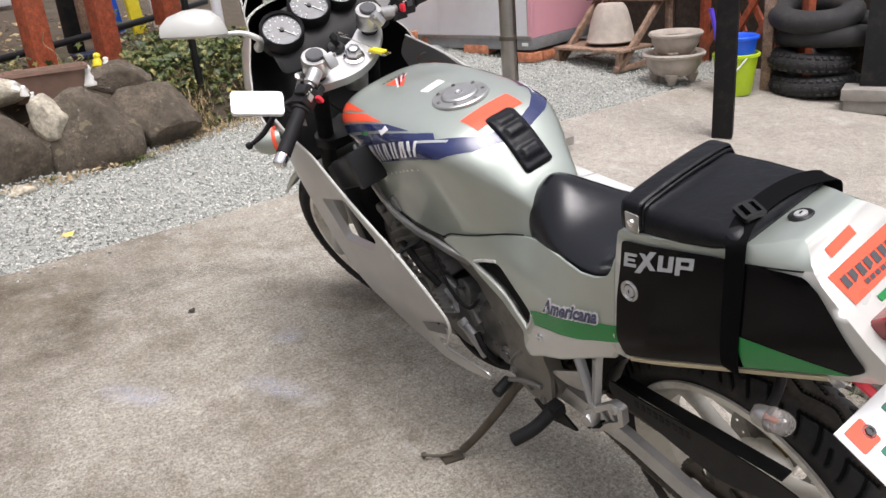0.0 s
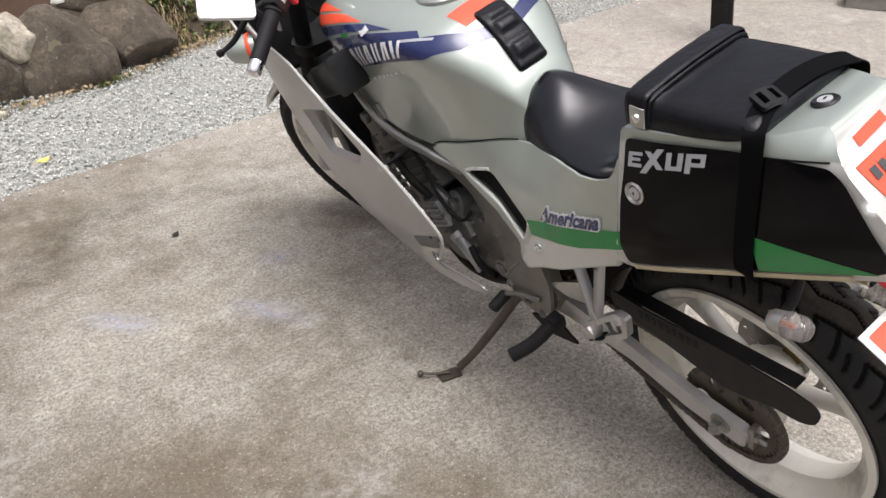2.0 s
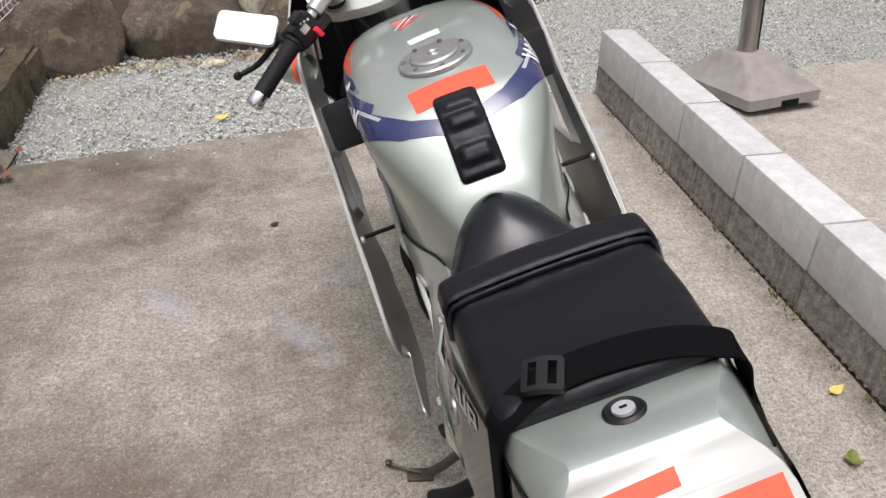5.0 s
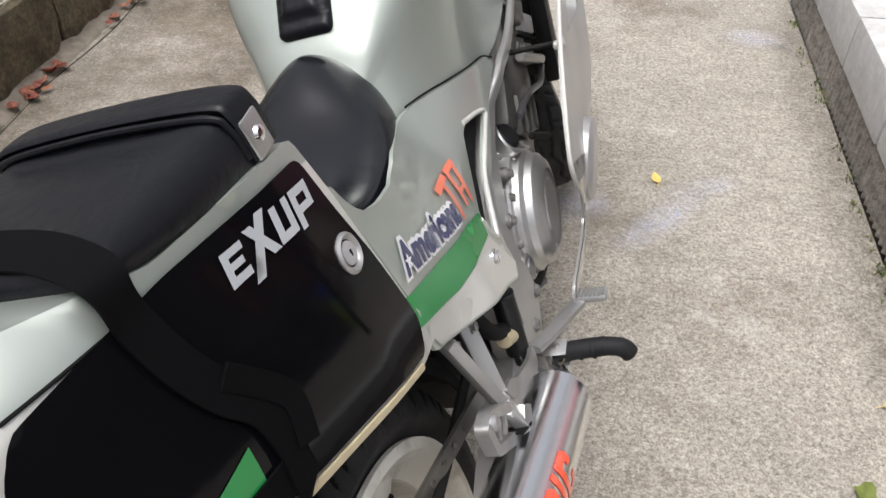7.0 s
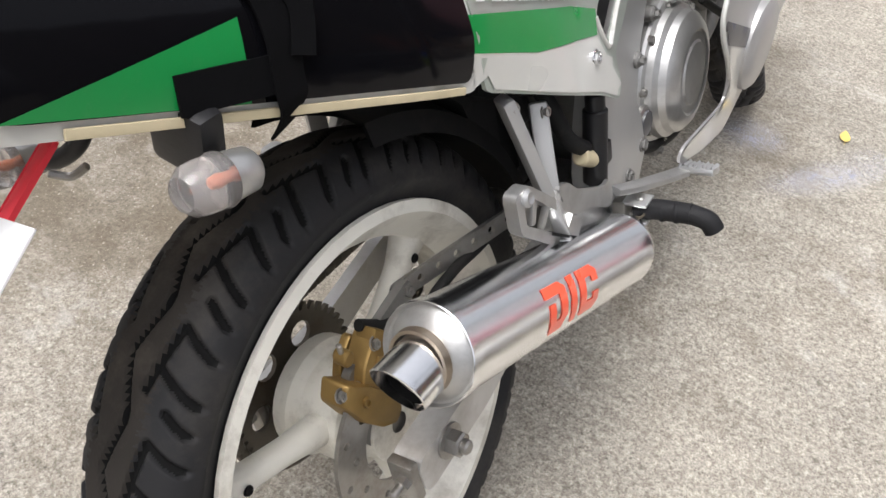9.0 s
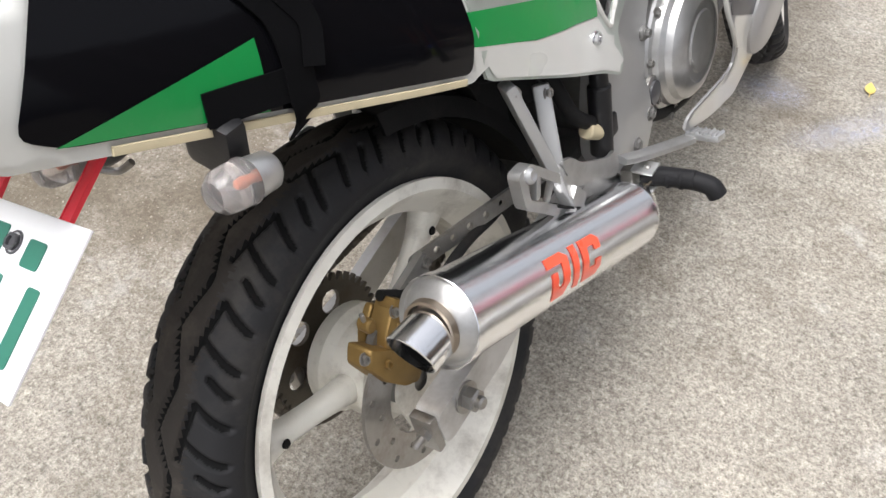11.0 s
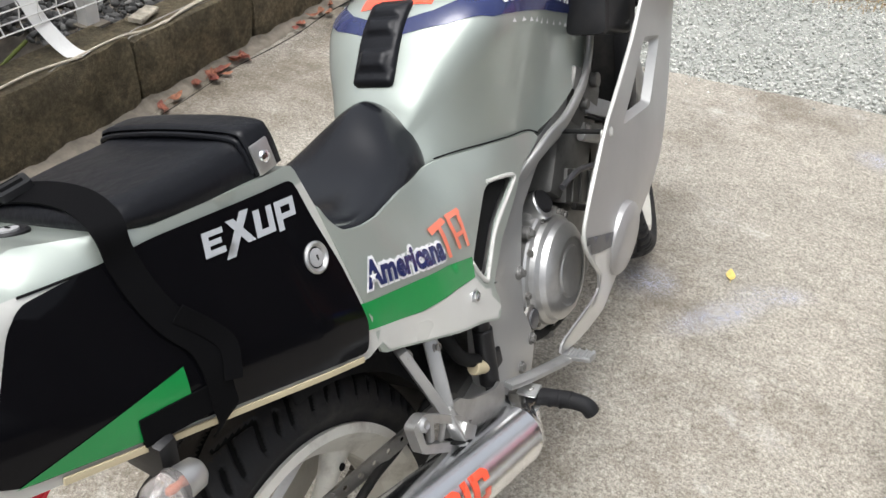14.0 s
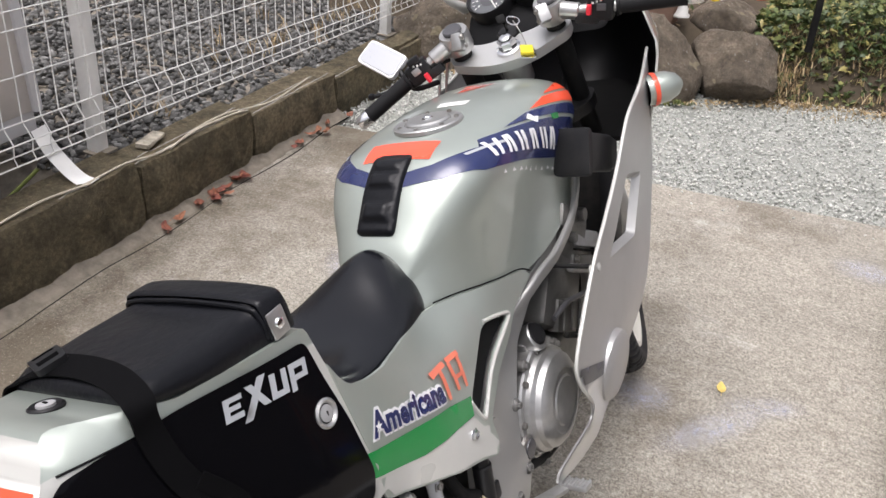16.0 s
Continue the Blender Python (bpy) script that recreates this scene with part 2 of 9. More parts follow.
M["bright_cast"] = plain("bare_cast_alloy", (0.50, 0.505, 0.51), 0.42, 0.35, grain=0.25, fine=260, dirt=(0.13, 0.12, 0.10), dirt_amount=0.4, scale=36)
M["dirty_alloy"] = plain("greasy_alloy", (0.26, 0.255, 0.245), 0.5, 0.7, grain=0.3, fine=250, dirt=(0.05, 0.04, 0.03), dirt_amount=0.75, scale=40)
M["engine_grey"] = plain("sooty_engine_metal", (0.17, 0.168, 0.16), 0.42, 0.6, grain=0.3, fine=200, dirt=(0.02, 0.018, 0.015), dirt_amount=0.6, scale=45)
M["polished"] = plain("polished_alloy", (0.96, 0.97, 0.99), 0.20, 1.0, grain=0.02, vary=0.02, dirt=(0.72, 0.72, 0.72), dirt_amount=0.12)
M["chrome"] = plain("chrome", (0.85, 0.85, 0.86), 0.07, 1.0, grain=0.0, vary=0.03)
M["steel"] = plain("dull_steel", (0.36, 0.35, 0.33), 0.38, 0.9, grain=0.1, dirt=(0.14, 0.08, 0.04), dirt_amount=0.5, scale=60)
M["rusty"] = plain("grimy_steel", (0.10, 0.088, 0.07), 0.5, 0.6, grain=0.4, dirt=(0.07, 0.04, 0.02), dirt_amount=0.7, scale=50)
M["gold"] = plain("gold_anodised", (0.27, 0.175, 0.06), 0.48, 0.7, grain=0.15, dirt=(0.13, 0.09, 0.04), dirt_amount=0.5, scale=60)
M["weld"] = plain("tarnished_weld", (0.50, 0.42, 0.33), 0.35, 1.0, grain=0.4, fine=300)
M["green"] = paint("green_vinyl", (0.010, 0.22, 0.05), 0.0, 0.22, 0.2)
M["blue"] = paint("navy_vinyl", (0.010, 0.019, 0.095), 0.0, 0.25, 0.8)
M["orange"] = paint("fluorescent_orange_vinyl", (0.92, 0.10, 0.04), 0.0, 0.3, 0.7)
M["faded_orange"] = paint("faded_orange_vinyl", (0.78, 0.20, 0.12), 0.0, 0.35, 0.5)
M["white_vinyl"] = paint("white_vinyl", (0.82, 0.82, 0.82), 0.0, 0.4, 0.4)
M["grey_vinyl"] = paint("grey_vinyl", (0.42, 0.44, 0.46), 0.0, 0.4, 0.4)
M["dark_vinyl"] = paint("dark_grey_vinyl", (0.06, 0.06, 0.065), 0.0, 0.4, 0.4)
M["mask"] = plain("old_masking_tape", (0.50, 0.43, 0.28), 0.7, vary=0.1)
M["red_lens"] = plain("red_lens", (0.22, 0.008, 0.012), 0.12, coat=0.6, grain=0.0)
M["clear"] = glass("clear_lens", (0.97, 0.96, 0.95), 0.06)
M["clear"].node_tree.nodes["Principled BSDF"].inputs["Transmission Weight"].default_value = 0.93
M["clear"].node_tree.nodes["Principled BSDF"].inputs["Base Color"].default_value = (0.85, 0.82, 0.80, 1)
M["case"] = glass("clear_case", (0.97, 0.97, 0.97), 0.05)
M["amber"] = plain("amber_bulb", (0.50, 0.16, 0.08), 0.3, grain=0)
M["screen_glass"] = glass("smoked_screen", (0.45, 0.43, 0.40), 0.02)
M["dial"] = plain("dial_face", (0.10, 0.104, 0.112), 0.35, coat=0.15, grain=0)
M["mirror"] = plain("mirror_glass", (0.9, 0.91, 0.92), 0.02, 1.0, grain=0.0, vary=0.01)
M["plate_white"] = plain("plate_white", (0.80, 0.80, 0.80), 0.4, grain=0.02, vary=0.03)
M["plate_green"] = plain("plate_green", (0.03, 0.16, 0.11), 0.4, grain=0.0)
M["red_paint"] = plain("red_lever", (0.75, 0.03, 0.05), 0.4, grain=0.02)
M["yoke"] = paint("bare_silver", (0.58, 0.58, 0.57), 0.6, 0.34, 0.2)
M["inner_black"] = plain("fairing_inside_black", (0.005, 0.005, 0.0055), 0.4, spec=0.18, grain=0.05)
M["yellow"] = plain("yellow_tag", (0.80, 0.66, 0.03), 0.4, grain=0.02)
M["label_white"] = plain("white_paper", (0.75, 0.75, 0.72), 0.6, grain=0.05)


# ---- shape helpers ----
from mathutils import geometry
from mathutils.bvhtree import BVHTree

V = Vector


def part(name, bm, material, parent=None, label="", angle=38, extra=()):
    """Links a bmesh as one mesh object; edges sharper than the angle stay crisp."""
    bmesh.ops.recalc_face_normals(bm, faces=bm.faces) if angle < 200 else None
    me = bpy.data.meshes.new(name)
    lim = radians(angle if angle < 200 else 38)
    for f in bm.faces:
        f.smooth = True
    for e in bm.edges:
        if len(e.link_faces) == 2 and e.calc_face_angle(0) > lim:
            e.smooth = False
    bm.to_mesh(me)
    bm.free()
    for m in (material, *extra):
        me.materials.append(M[m] if isinstance(m, str) else m)
    ob = new(name, me)
    if parent is not None:
        ob.parent = parent
    if label:
        ob["label"] = label
    return ob


def thing(name, label, category, at=None, group="", kind=""):
    ob = new(name)
    ob.empty_display_size = 0.05
    if at is not None:
        ob.matrix_world = at
    return tagged(ob, label, category, group, kind)


def join(*bms):
    out = bms[0]
    for b in bms[1:]:
        me = bpy.data.meshes.new("tmp")
        b.to_mesh(me)
        out.from_mesh(me)
        bpy.data.meshes.remove(me)
        b.free()
    return out


def box(size, at=(0, 0, 0), turn=(0, 0, 0), bev=0.003, seg=2, m=None):
    bm = bmesh.new()
    bmesh.ops.create_cube(bm, size=1)
    bmesh.ops.scale(bm, vec=size, verts=bm.verts)
    if bev:
        bmesh.ops.bevel(bm, geom=bm.edges[:], offset=bev, segments=seg, affect="EDGES", profile=0.6)
    bm.transform(pose(*at, *turn))
    if m is not None:
        bm.transform(m)
    return bm


def axis_matrix(p, d):
    return Matrix.Translation(p) @ V(d).normalized().to_track_quat("Z", "Y").to_matrix().to_4x4()


def lathe(profile, p=(0, 0, 0), d=(0, 0, 1), n=32, closed=False):
    """Turns (radius, height) pairs round the axis d through p."""
    bm = bmesh.new()
    rings = []
    for r, h in profile:
        rings.append([bm.verts.new((r * math.cos(2 * math.pi * k / n), r * math.sin(2 * math.pi * k / n), h)) for k in range(n)] if r > 1e-6 else [bm.verts.new((0, 0, h))])
    pairs = list(zip(rings, rings[1:])) + ([(rings[-1], rings[0])] if closed else [])
    for a, b in pairs:
        for k in range(n):
            vs = [a[k % len(a)], a[(k + 1) % len(a)], b[(k + 1) % len(b)], b[k % len(b)]]
            vs = list(dict.fromkeys(vs))
            if len(vs) > 2:
                try:
                    bm.faces.new(vs)
                except ValueError:
                    pass
    bm.transform(axis_matrix(p, d))
    return bm


def cyl(a, b, r, r2=None, n=20, bev=0.002):
    a, b = V(a), V(b)
    h = (b - a).length
    r2 = r if r2 is None else r2
    e = min(bev, r * 0.4, r2 * 0.4, h * 0.4)
    return lathe([(0, 0), (r - e, 0), (r, e), (r2, h - e), (r2 - e, h), (0, h)], a, b - a, n)


def smooth_path(pts, per=6):
    pts = [V(p) for p in pts]
    out = []
    for i in range(len(pts) - 1):
        p0, p1, p2, p3 = pts[max(i - 1, 0)], pts[i], pts[i + 1], pts[min(i + 2, len(pts) - 1)]
        for k in range(per):
            t = k / per
            out.append(0.5 * (2 * p1 + (p2 - p0) * t + (2 * p0 - 5 * p1 + 4 * p2 - p3) * t * t + (3 * p1 - p0 - 3 * p2 + p3) * t**3))
    return out + [pts[-1]]


def tube(pts, r, n=10, per=6, flat=None):
    """A round or, with flat=(half width, half height), oblong bar along a smoothed path. r may be a list, one for each given point."""
    path = smooth_path(pts, per) if per > 1 else [V(p) for p in pts]
    rs = [r] * len(path) if not isinstance(r, (list, tuple)) else [np.interp(k / (len(path) - 1) * (len(r) - 1), range(len(r)), r) for k in range(len(path))]
    bm, prev, rings = bmesh.new(), None, []
    for k, p in enumerate(path):
        d = (path[min(k + 1, len(path) - 1)] - path[max(k - 1, 0)]).normalized()
        if prev is None:
            prev = d.cross(V((0, 0, 1)) if abs(d.z) < 0.9 else V((1, 0, 0))).normalized()
        prev = (prev - d * prev.dot(d)).normalized()
        w = d.cross(prev)
        ring = []
        for j in range(n):
            a = 2 * math.pi * j / n
            if flat:
                c, s = math.cos(a), math.sin(a)
                o = prev * flat[0] * math.copysign(abs(c) ** 0.5, c) + w * flat[1] * math.copysign(abs(s) ** 0.5, s)
            else:
                o = (prev * math.cos(a) + w * math.sin(a)) * rs[k]
            ring.append(bm.verts.new(p + o))
        rings.append(ring)
    for a, b in zip(rings, rings[1:]):
        for j in range(n):
            bm.faces.new((a[j], a[(j + 1) % n], b[(j + 1) % n], b[j]))
    bm.faces.new(rings[0][::-1])
    bm.faces.new(rings[-1])
    return bm


def loft(rings, cap=True):
    bm = bmesh.new()
    vs = [[bm.verts.new(p) for p in ring] for ring in rings]
    n = len(vs[0])
    for a, b in zip(vs, vs[1:]):
        for j in range(n):
            bm.faces.new((a[j], a[(j + 1) % n], b[(j + 1) % n], b[j]))
    if cap:
        bm.faces.new(vs[0][::-1])
        bm.faces.new(vs[-1])
    return bm


def rounded(poly, r, seg=4):
    """Rounds the corners of a closed 2D outline."""
    out, n = [], len(poly)
    for i in range(n):
        a, b, c = V(poly[i - 1]), V(poly[i]), V(poly[(i + 1) % n])
        ra = min(r, (a - b).length * 0.45)
        rc = min(r, (c - b).length * 0.45)
        p, q = b + (a - b).normalized() * ra, b + (c - b).normalized() * rc
        for k in range(seg + 1):
            t = k / seg
            out.append(tuple(p * (1 - t) ** 2 + b * 2 * t * (1 - t) + q * t * t))
    return out


def inside(p, poly):
    x, y = p
    hit = False
    for (x0, y0), (x1, y1) in zip(poly, poly[1:] + poly[:1]):
        if (y0 > y) != (y1 > y) and x < (x1 - x0) * (y - y0) / (y1 - y0) + x0:
            hit = not hit
    return hit


def fill(outline, holes=(), step=0.02):
    """Fine triangles over a closed 2D outline with holes: points, triangles, rims."""
    loops, pts, edges, rims = [list(outline), *map(list, holes)], [], [], []
    for loop in loops:
        start = len(pts)
        for (x0, y0), (x1, y1) in zip(loop, loop[1:] + loop[:1]):
            k = max(1, int(math.hypot(x1 - x0, y1 - y0) / step))
            pts += [(x0 + (x1 - x0) * j / k, y0 + (y1 - y0) * j / k) for j in range(k)]
        idx = list(range(start, len(pts)))
        rims.append(idx)
        edges += [(a, b) for a, b in zip(idx, idx[1:] + idx[:1])]
    border = np.array(pts)
    lo, hi = border.min(0), border.max(0)
    for j, y in enumerate(np.arange(lo[1] + step / 2, hi[1], step)):
        for x in np.arange(lo[0] + step * (0.25 + 0.5 * (j % 2)), hi[0], step):
            if np.hypot(*(border - (x, y)).T).min() > step * 0.55 and inside((x, y), loops[0]) and not any(inside((x, y), h) for h in loops[1:]):
                pts.append((x, y))
    got = geometry.delaunay_2d_cdt([V(p) for p in pts], edges, [], 0, 1e-7)
    verts, tris = [tuple(v) for v in got[0]], []
    for f in got[2]:
        c = (sum(verts[i][0] for i in f) / 3, sum(verts[i][1] for i in f) / 3)
        if inside(c, loops[0]) and not any(inside(c, h) for h in loops[1:]):
            tris.append(tuple(f))
    return verts, tris


def shell(outline, f, thick, holes=(), step=0.02, back=0, place=None):
    """A bent sheet with thickness. f(u, v) -> outer point, and its inner point lies at f(u, v, thick). back: material slot of the inner face."""
    verts, tris = fill(outline, holes, step)
    bm = bmesh.new()
    outer = [bm.verts.new(f(u, v, 0.0)) for u, v in verts]
    inner = [bm.verts.new(f(u, v, thick)) for u, v in verts]
    count = {}
    for t in tris:
        bm.faces.new([outer[i] for i in t])
        g = bm.faces.new([inner[i] for i in reversed(t)])
        g.material_index = back
        for a, b in ((t[0], t[1]), (t[1], t[2]), (t[2], t[0])):
            count[(min(a, b), max(a, b))] = count.get((min(a, b), max(a, b)), 0) + 1
    for (a, b), k in count.items():
        if k == 1:
            bm.faces.new((outer[a], outer[b], inner[b], inner[a]))
    return bm


def tree_of(ob):
    me = ob.data
    return BVHTree.FromPolygons([v.co for v in me.vertices], [list(p.vertices) for p in me.polygons])


def decal(outline, bvhs, to3d, way, lift=0.0012, holes=(), step=0.012, thick=0.0006):
    """A thin film on a surface: the outline lies in a plane (to3d), and goes along the way onto the nearest of the surfaces."""
    verts, tris = fill(outline, holes, step)
    way = V(way).normalized()
    hits = []
    for u, v in verts:
        p = V(to3d(u, v)) - way * 0.25
        best = None
        for t in bvhs:
            loc, nor, _, dist = t.ray_cast(p, way, 0.6)
            if loc is not None and (best is None or dist < best[2]):
                best = (loc, nor if nor.dot(way) < 0 else -nor, dist)
        hits.append(best)
    bm = bmesh.new()
    vs = [bm.verts.new(h[0] + (h[1] * 0.5 - way * 0.5).normalized() * lift) if h else None for h in hits]
    for t in tris:
        if all(vs[i] is not None for i in t):
            depth = [hits[i][2] for i in t]
            if max(depth) - min(depth) < 0.05:
                bm.faces.new([vs[i] for i in t])
    loose = [v for v in bm.verts if not v.link_faces]
    bmesh.ops.delete(bm, geom=loose, context="VERTS")
    for f in bm.faces:
        f.normal_update()
        if f.normal.dot(way) > 0:
            f.normal_flip()
    return bm


def side_of(s):
    """Plane of the bike's flank: u forward, v up. s: +1 right, -1 left."""
    return (lambda u, v: (s * 0.25, u, v)), (-s, 0, 0)


def letters(text, size, to3d, way, bvhs, slant=0.0, squeeze=1.0, lift=0.0016, width=None, fat=0.0):
    """Lettering with the built-in font, laid onto a surface."""
    cu = bpy.data.curves.new("lettering", "FONT")
    cu.body, cu.size, cu.resolution_u, cu.shear = text, 1.0, 2, slant
    ob = bpy.data.objects.new("lettering", cu)
    scene.collection.objects.link(ob)
    cu.offset = fat
    bpy.context.view_layer.update()
    me = bpy.data.meshes.new_from_object(ob.evaluated_get(bpy.context.evaluated_depsgraph_get()))
    scene.collection.objects.unlink(ob)
    bpy.data.objects.remove(ob)
    bm = bmesh.new()
    bm.from_mesh(me)
    xs = [v.co.x for v in bm.verts]
    span = max(xs) - min(xs)
    k = (width / (span - 2 * fat) if width else size * squeeze)
    way = V(way).normalized()
    for _ in range(2):
        bmesh.ops.subdivide_edges(bm, edges=[e for e in bm.edges if e.calc_length() > 0.12], cuts=1)
    bmesh.ops.triangulate(bm, faces=bm.faces[:])
    for v in bm.verts:
        p = V(to3d((v.co.x - min(xs) - fat) * k, v.co.y * size)) - way * 0.25
        best = None
        for t in bvhs:
            loc, nor, _, dist = t.ray_cast(p, way, 0.6)
            if loc is not None and (best is None or dist < best[1]):
                best = (loc, dist)
        v.co = (best[0] if best else p + way * 0.25) - way * lift
    for f in bm.faces:
        f.normal_update()
        if f.normal.dot(way) > 0:
            f.normal_flip()
    return bm


def bolt(p, d, r=0.007, h=0.006):
    p, d = V(p), V(d).normalized()
    return join(lathe([(0, 0), (r * 1.35, 0), (r * 1.35, h * 0.25), (r * 1.1, h * 0.3)], p, d, 14), lathe([(r, h * 0.25), (r, h), (r * 0.6, h), (r * 0.55, h * 0.55), (0, h * 0.55)], p, d, 6))


# ---- the ground ----
def slab(name, corners, z0, z1, material, label, category, step=0.25, rough=0.0015):
    verts, tris = fill(corners, (), step)
    bm = bmesh.new()
    top = [bm.verts.new((x, y, z1 + rough * noise.noise((x * 3, y * 3, 0)))) for x, y in verts]
    count = {}
    for t in tris:
        bm.faces.new([top[i] for i in t])
        for a, b in ((t[0], t[1]), (t[1], t[2]), (t[2], t[0])):
            count[(min(a, b), max(a, b))] = count.get((min(a, b), max(a, b)), 0) + 1
    low = {}
    for (a, b), k in count.items():
        if k == 1:
            for i in (a, b):
                if i not in low:
                    low[i] = bm.verts.new((verts[i][0], verts[i][1], z0))
            bm.faces.new((top[a], top[b], low[b], low[a]))
    return tagged(part(name, bm, material), label, category, kind="structure")


ground_mesh = bmesh.new()
bmesh.ops.create_grid(ground_mesh, x_segments=60, y_segments=60, size=150)
bmesh.ops.translate(ground_mesh, vec=(0, 0, -0.055), verts=ground_mesh.verts)
tagged(part("ground", ground_mesh, "soil"), "bare brown soil of the garden", "ground", kind="structure")

random.seed(5)
edge_line = [(-1.6 + 2.38 * k / 24, 2.525 + 0.155 * (-1.6 + 2.38 * k / 24) + 0.012 * noise.noise((k * 0.7, 3, 1))) for k in range(25)]
slab("driveway", [(-1.6, -6.0), (0.78, -6.0)] + edge_line[::-1], -0.08, 0.0, "concrete", "stained exposed-aggregate concrete driveway between two low walls", "driveway")
far_edge = [(0.91 + k * 0.25, 2.65 + 0.145 * (k * 0.25) + 0.012 * noise.noise((k, 7, 2))) for k in range(18)]
slab("yard_slab", [(0.91, -6.0), (5.2, -6.0)] + far_edge[::-1], -0.08, -0.004, "concrete_right", "pale concrete yard slab beside the low wall", "pavement")

grav = bmesh.new()
bmesh.ops.create_grid(grav, x_segments=90, y_segments=50, size=1)
for v in grav.verts:
    x, y = v.co.x * 3.9 + 1.7, v.co.y * 2.2 + 4.3
    v.co = (x, y, -0.028 + 0.012 * noise.noise((x * 2, y * 2, 0)))
tagged(part("gravel_path", grav, "gravel_bed"), "bed of pale crushed gravel", "gravel", kind="structure")


def stones(name, count, where, size, material, label, parent=None, flat=0.65, seed=1):
    """Loose stones in one mesh: where(rng, n) gives x, y, z of each."""
    rng = np.random.default_rng(seed)
    t = (1 + 5**0.5) / 2
    ico = np.array([(-1, t, 0), (1, t, 0), (-1, -t, 0), (1, -t, 0), (0, -1, t), (0, 1, t), (0, -1, -t), (0, 1, -t), (t, 0, -1), (t, 0, 1), (-t, 0, -1), (-t, 0, 1)], float) / 1.9
    tri = np.array([(0, 11, 5), (0, 5, 1), (0, 1, 7), (0, 7, 10), (0, 10, 11), (1, 5, 9), (5, 11, 4), (11, 10, 2), (10, 7, 6), (7, 1, 8), (3, 9, 4), (3, 4, 2), (3, 2, 6), (3, 6, 8), (3, 8, 9), (4, 9, 5), (2, 4, 11), (6, 2, 10), (8, 6, 7), (9, 8, 1)])
    at = where(rng, count)
    count = len(at)
    jig = ico[None] * rng.uniform(0.45, 1.3, (count, 12, 1))
    s = rng.uniform(size[0], size[1], (count, 1, 1)) * np.concatenate([rng.uniform(0.7, 1.3, (count, 1, 2)), np.full((count, 1, 1), flat)], 2)
    jig = jig * s
    a = rng.uniform(0, 6.28, count)
    c, n = np.cos(a)[:, None], np.sin(a)[:, None]
    x, y = jig[..., 0] * c - jig[..., 1] * n, jig[..., 0] * n + jig[..., 1] * c
    b = rng.uniform(-0.7, 0.7, count)[:, None]
    x, z = x * np.cos(b) - jig[..., 2] * np.sin(b), x * np.sin(b) + jig[..., 2] * np.cos(b)
    pts = np.stack([x, y, z], -1) + at[:, None]
    me = bpy.data.meshes.new(name)
    faces = (tri[None] + 12 * np.arange(count)[:, None, None]).reshape(-1, 3)
    me.vertices.add(count * 12)
    me.vertices.foreach_set("co", pts.ravel())
    me.loops.add(len(faces) * 3)
    me.loops.foreach_set("vertex_index", faces.ravel())
    me.polygons.add(len(faces))
    me.polygons.foreach_set("loop_start", np.arange(0, len(faces) * 3, 3))
    me.update(calc_edges=True)
    me.materials.append(M[material])
    ob = new(name, me)
    if parent is not None:
        ob.parent = parent
    return tagged(ob, label, "gravel", kind="stuff")


def gravel_spots(rng, n):
    x = rng.uniform(-1.75, 5.0, n)
    edge = np.where(x < 0.85, 2.535 + 0.155 * x, 2.65 + 0.145 * (x - 0.91))
    y = edge - 0.15 + rng.uniform(0, 1, n) ** 1.25 * 3.1
    keep = (y > edge) & ~((x < 0.35) & (y > 3.95))
    keep |= (rng.uniform(0, 1, n) < 0.02) & (y > edge - 0.14)
    x, y = x[keep], y[keep]
    return np.stack([x, y, -0.02 + 0.012 * rng.uniform(0, 1, len(x)) + 0.016 * (y < edge[keep])], -1)


stones("gravel", 90000, gravel_spots, (0.0036, 0.0082), "gravel", "loose pale grey-green crushed gravel", seed=3)


# ---- low walls ----
def rough_block(sx, sy, sz, seed, amp, face):
    """A block whose face (-1: towards -x, 1: towards +x) is split and rough."""
    bm = bmesh.new()
    ny, nz = max(4, int(sy / 0.045)), max(3, int(sz / 0.045))
    front, back = [], []
    for j in range(nz + 1):
        fr, ba = [], []
        for i in range(ny + 1):
            y, z = sy * (i / ny - 0.5), sz * j / nz
            edge = i in (0, ny) or j in (0, nz)
            d = amp * (noise.noise((y * 14 + seed, z * 14, seed * 1.7)) + 0.5 * noise.noise((y * 40, z * 40 + seed, 3)))
            fr.append(bm.verts.new((face * (sx / 2 + (d - amp * 0.4 if edge else d)), y * (0.995 if edge else 1), z)))
            ba.append(bm.verts.new((-face * sx / 2, y, z)))
        front.append(fr)
        back.append(ba)
    for g in (front, back):
        for j in range(nz):
            for i in range(ny):
                bm.faces.new((g[j][i], g[j][i + 1], g[j + 1][i + 1], g[j + 1][i]))
    for i in range(ny):
        for j in (0, nz):
            bm.faces.new((front[j][i], front[j][i + 1], back[j][i + 1], back[j][i]))
    for j in range(nz):
        for i in (0, ny):
            bm.faces.new((front[j][i], front[j + 1][i], back[j + 1][i], back[j][i]))
    return bm


garden_wall = thing("wall_west", "low weathered split-faced block wall under the wire fence", "wall", kind="structure")
core = box((0.10, 8.0, 0.16), (-1.635, 0.0, 0.06), bev=0.004)
part("core", core, "split_block", garden_wall)
WALL_SLOPE = 0.055


def wall_top(y):
    return 0.245 - WALL_SLOPE * max(0.0, y - 1.1)


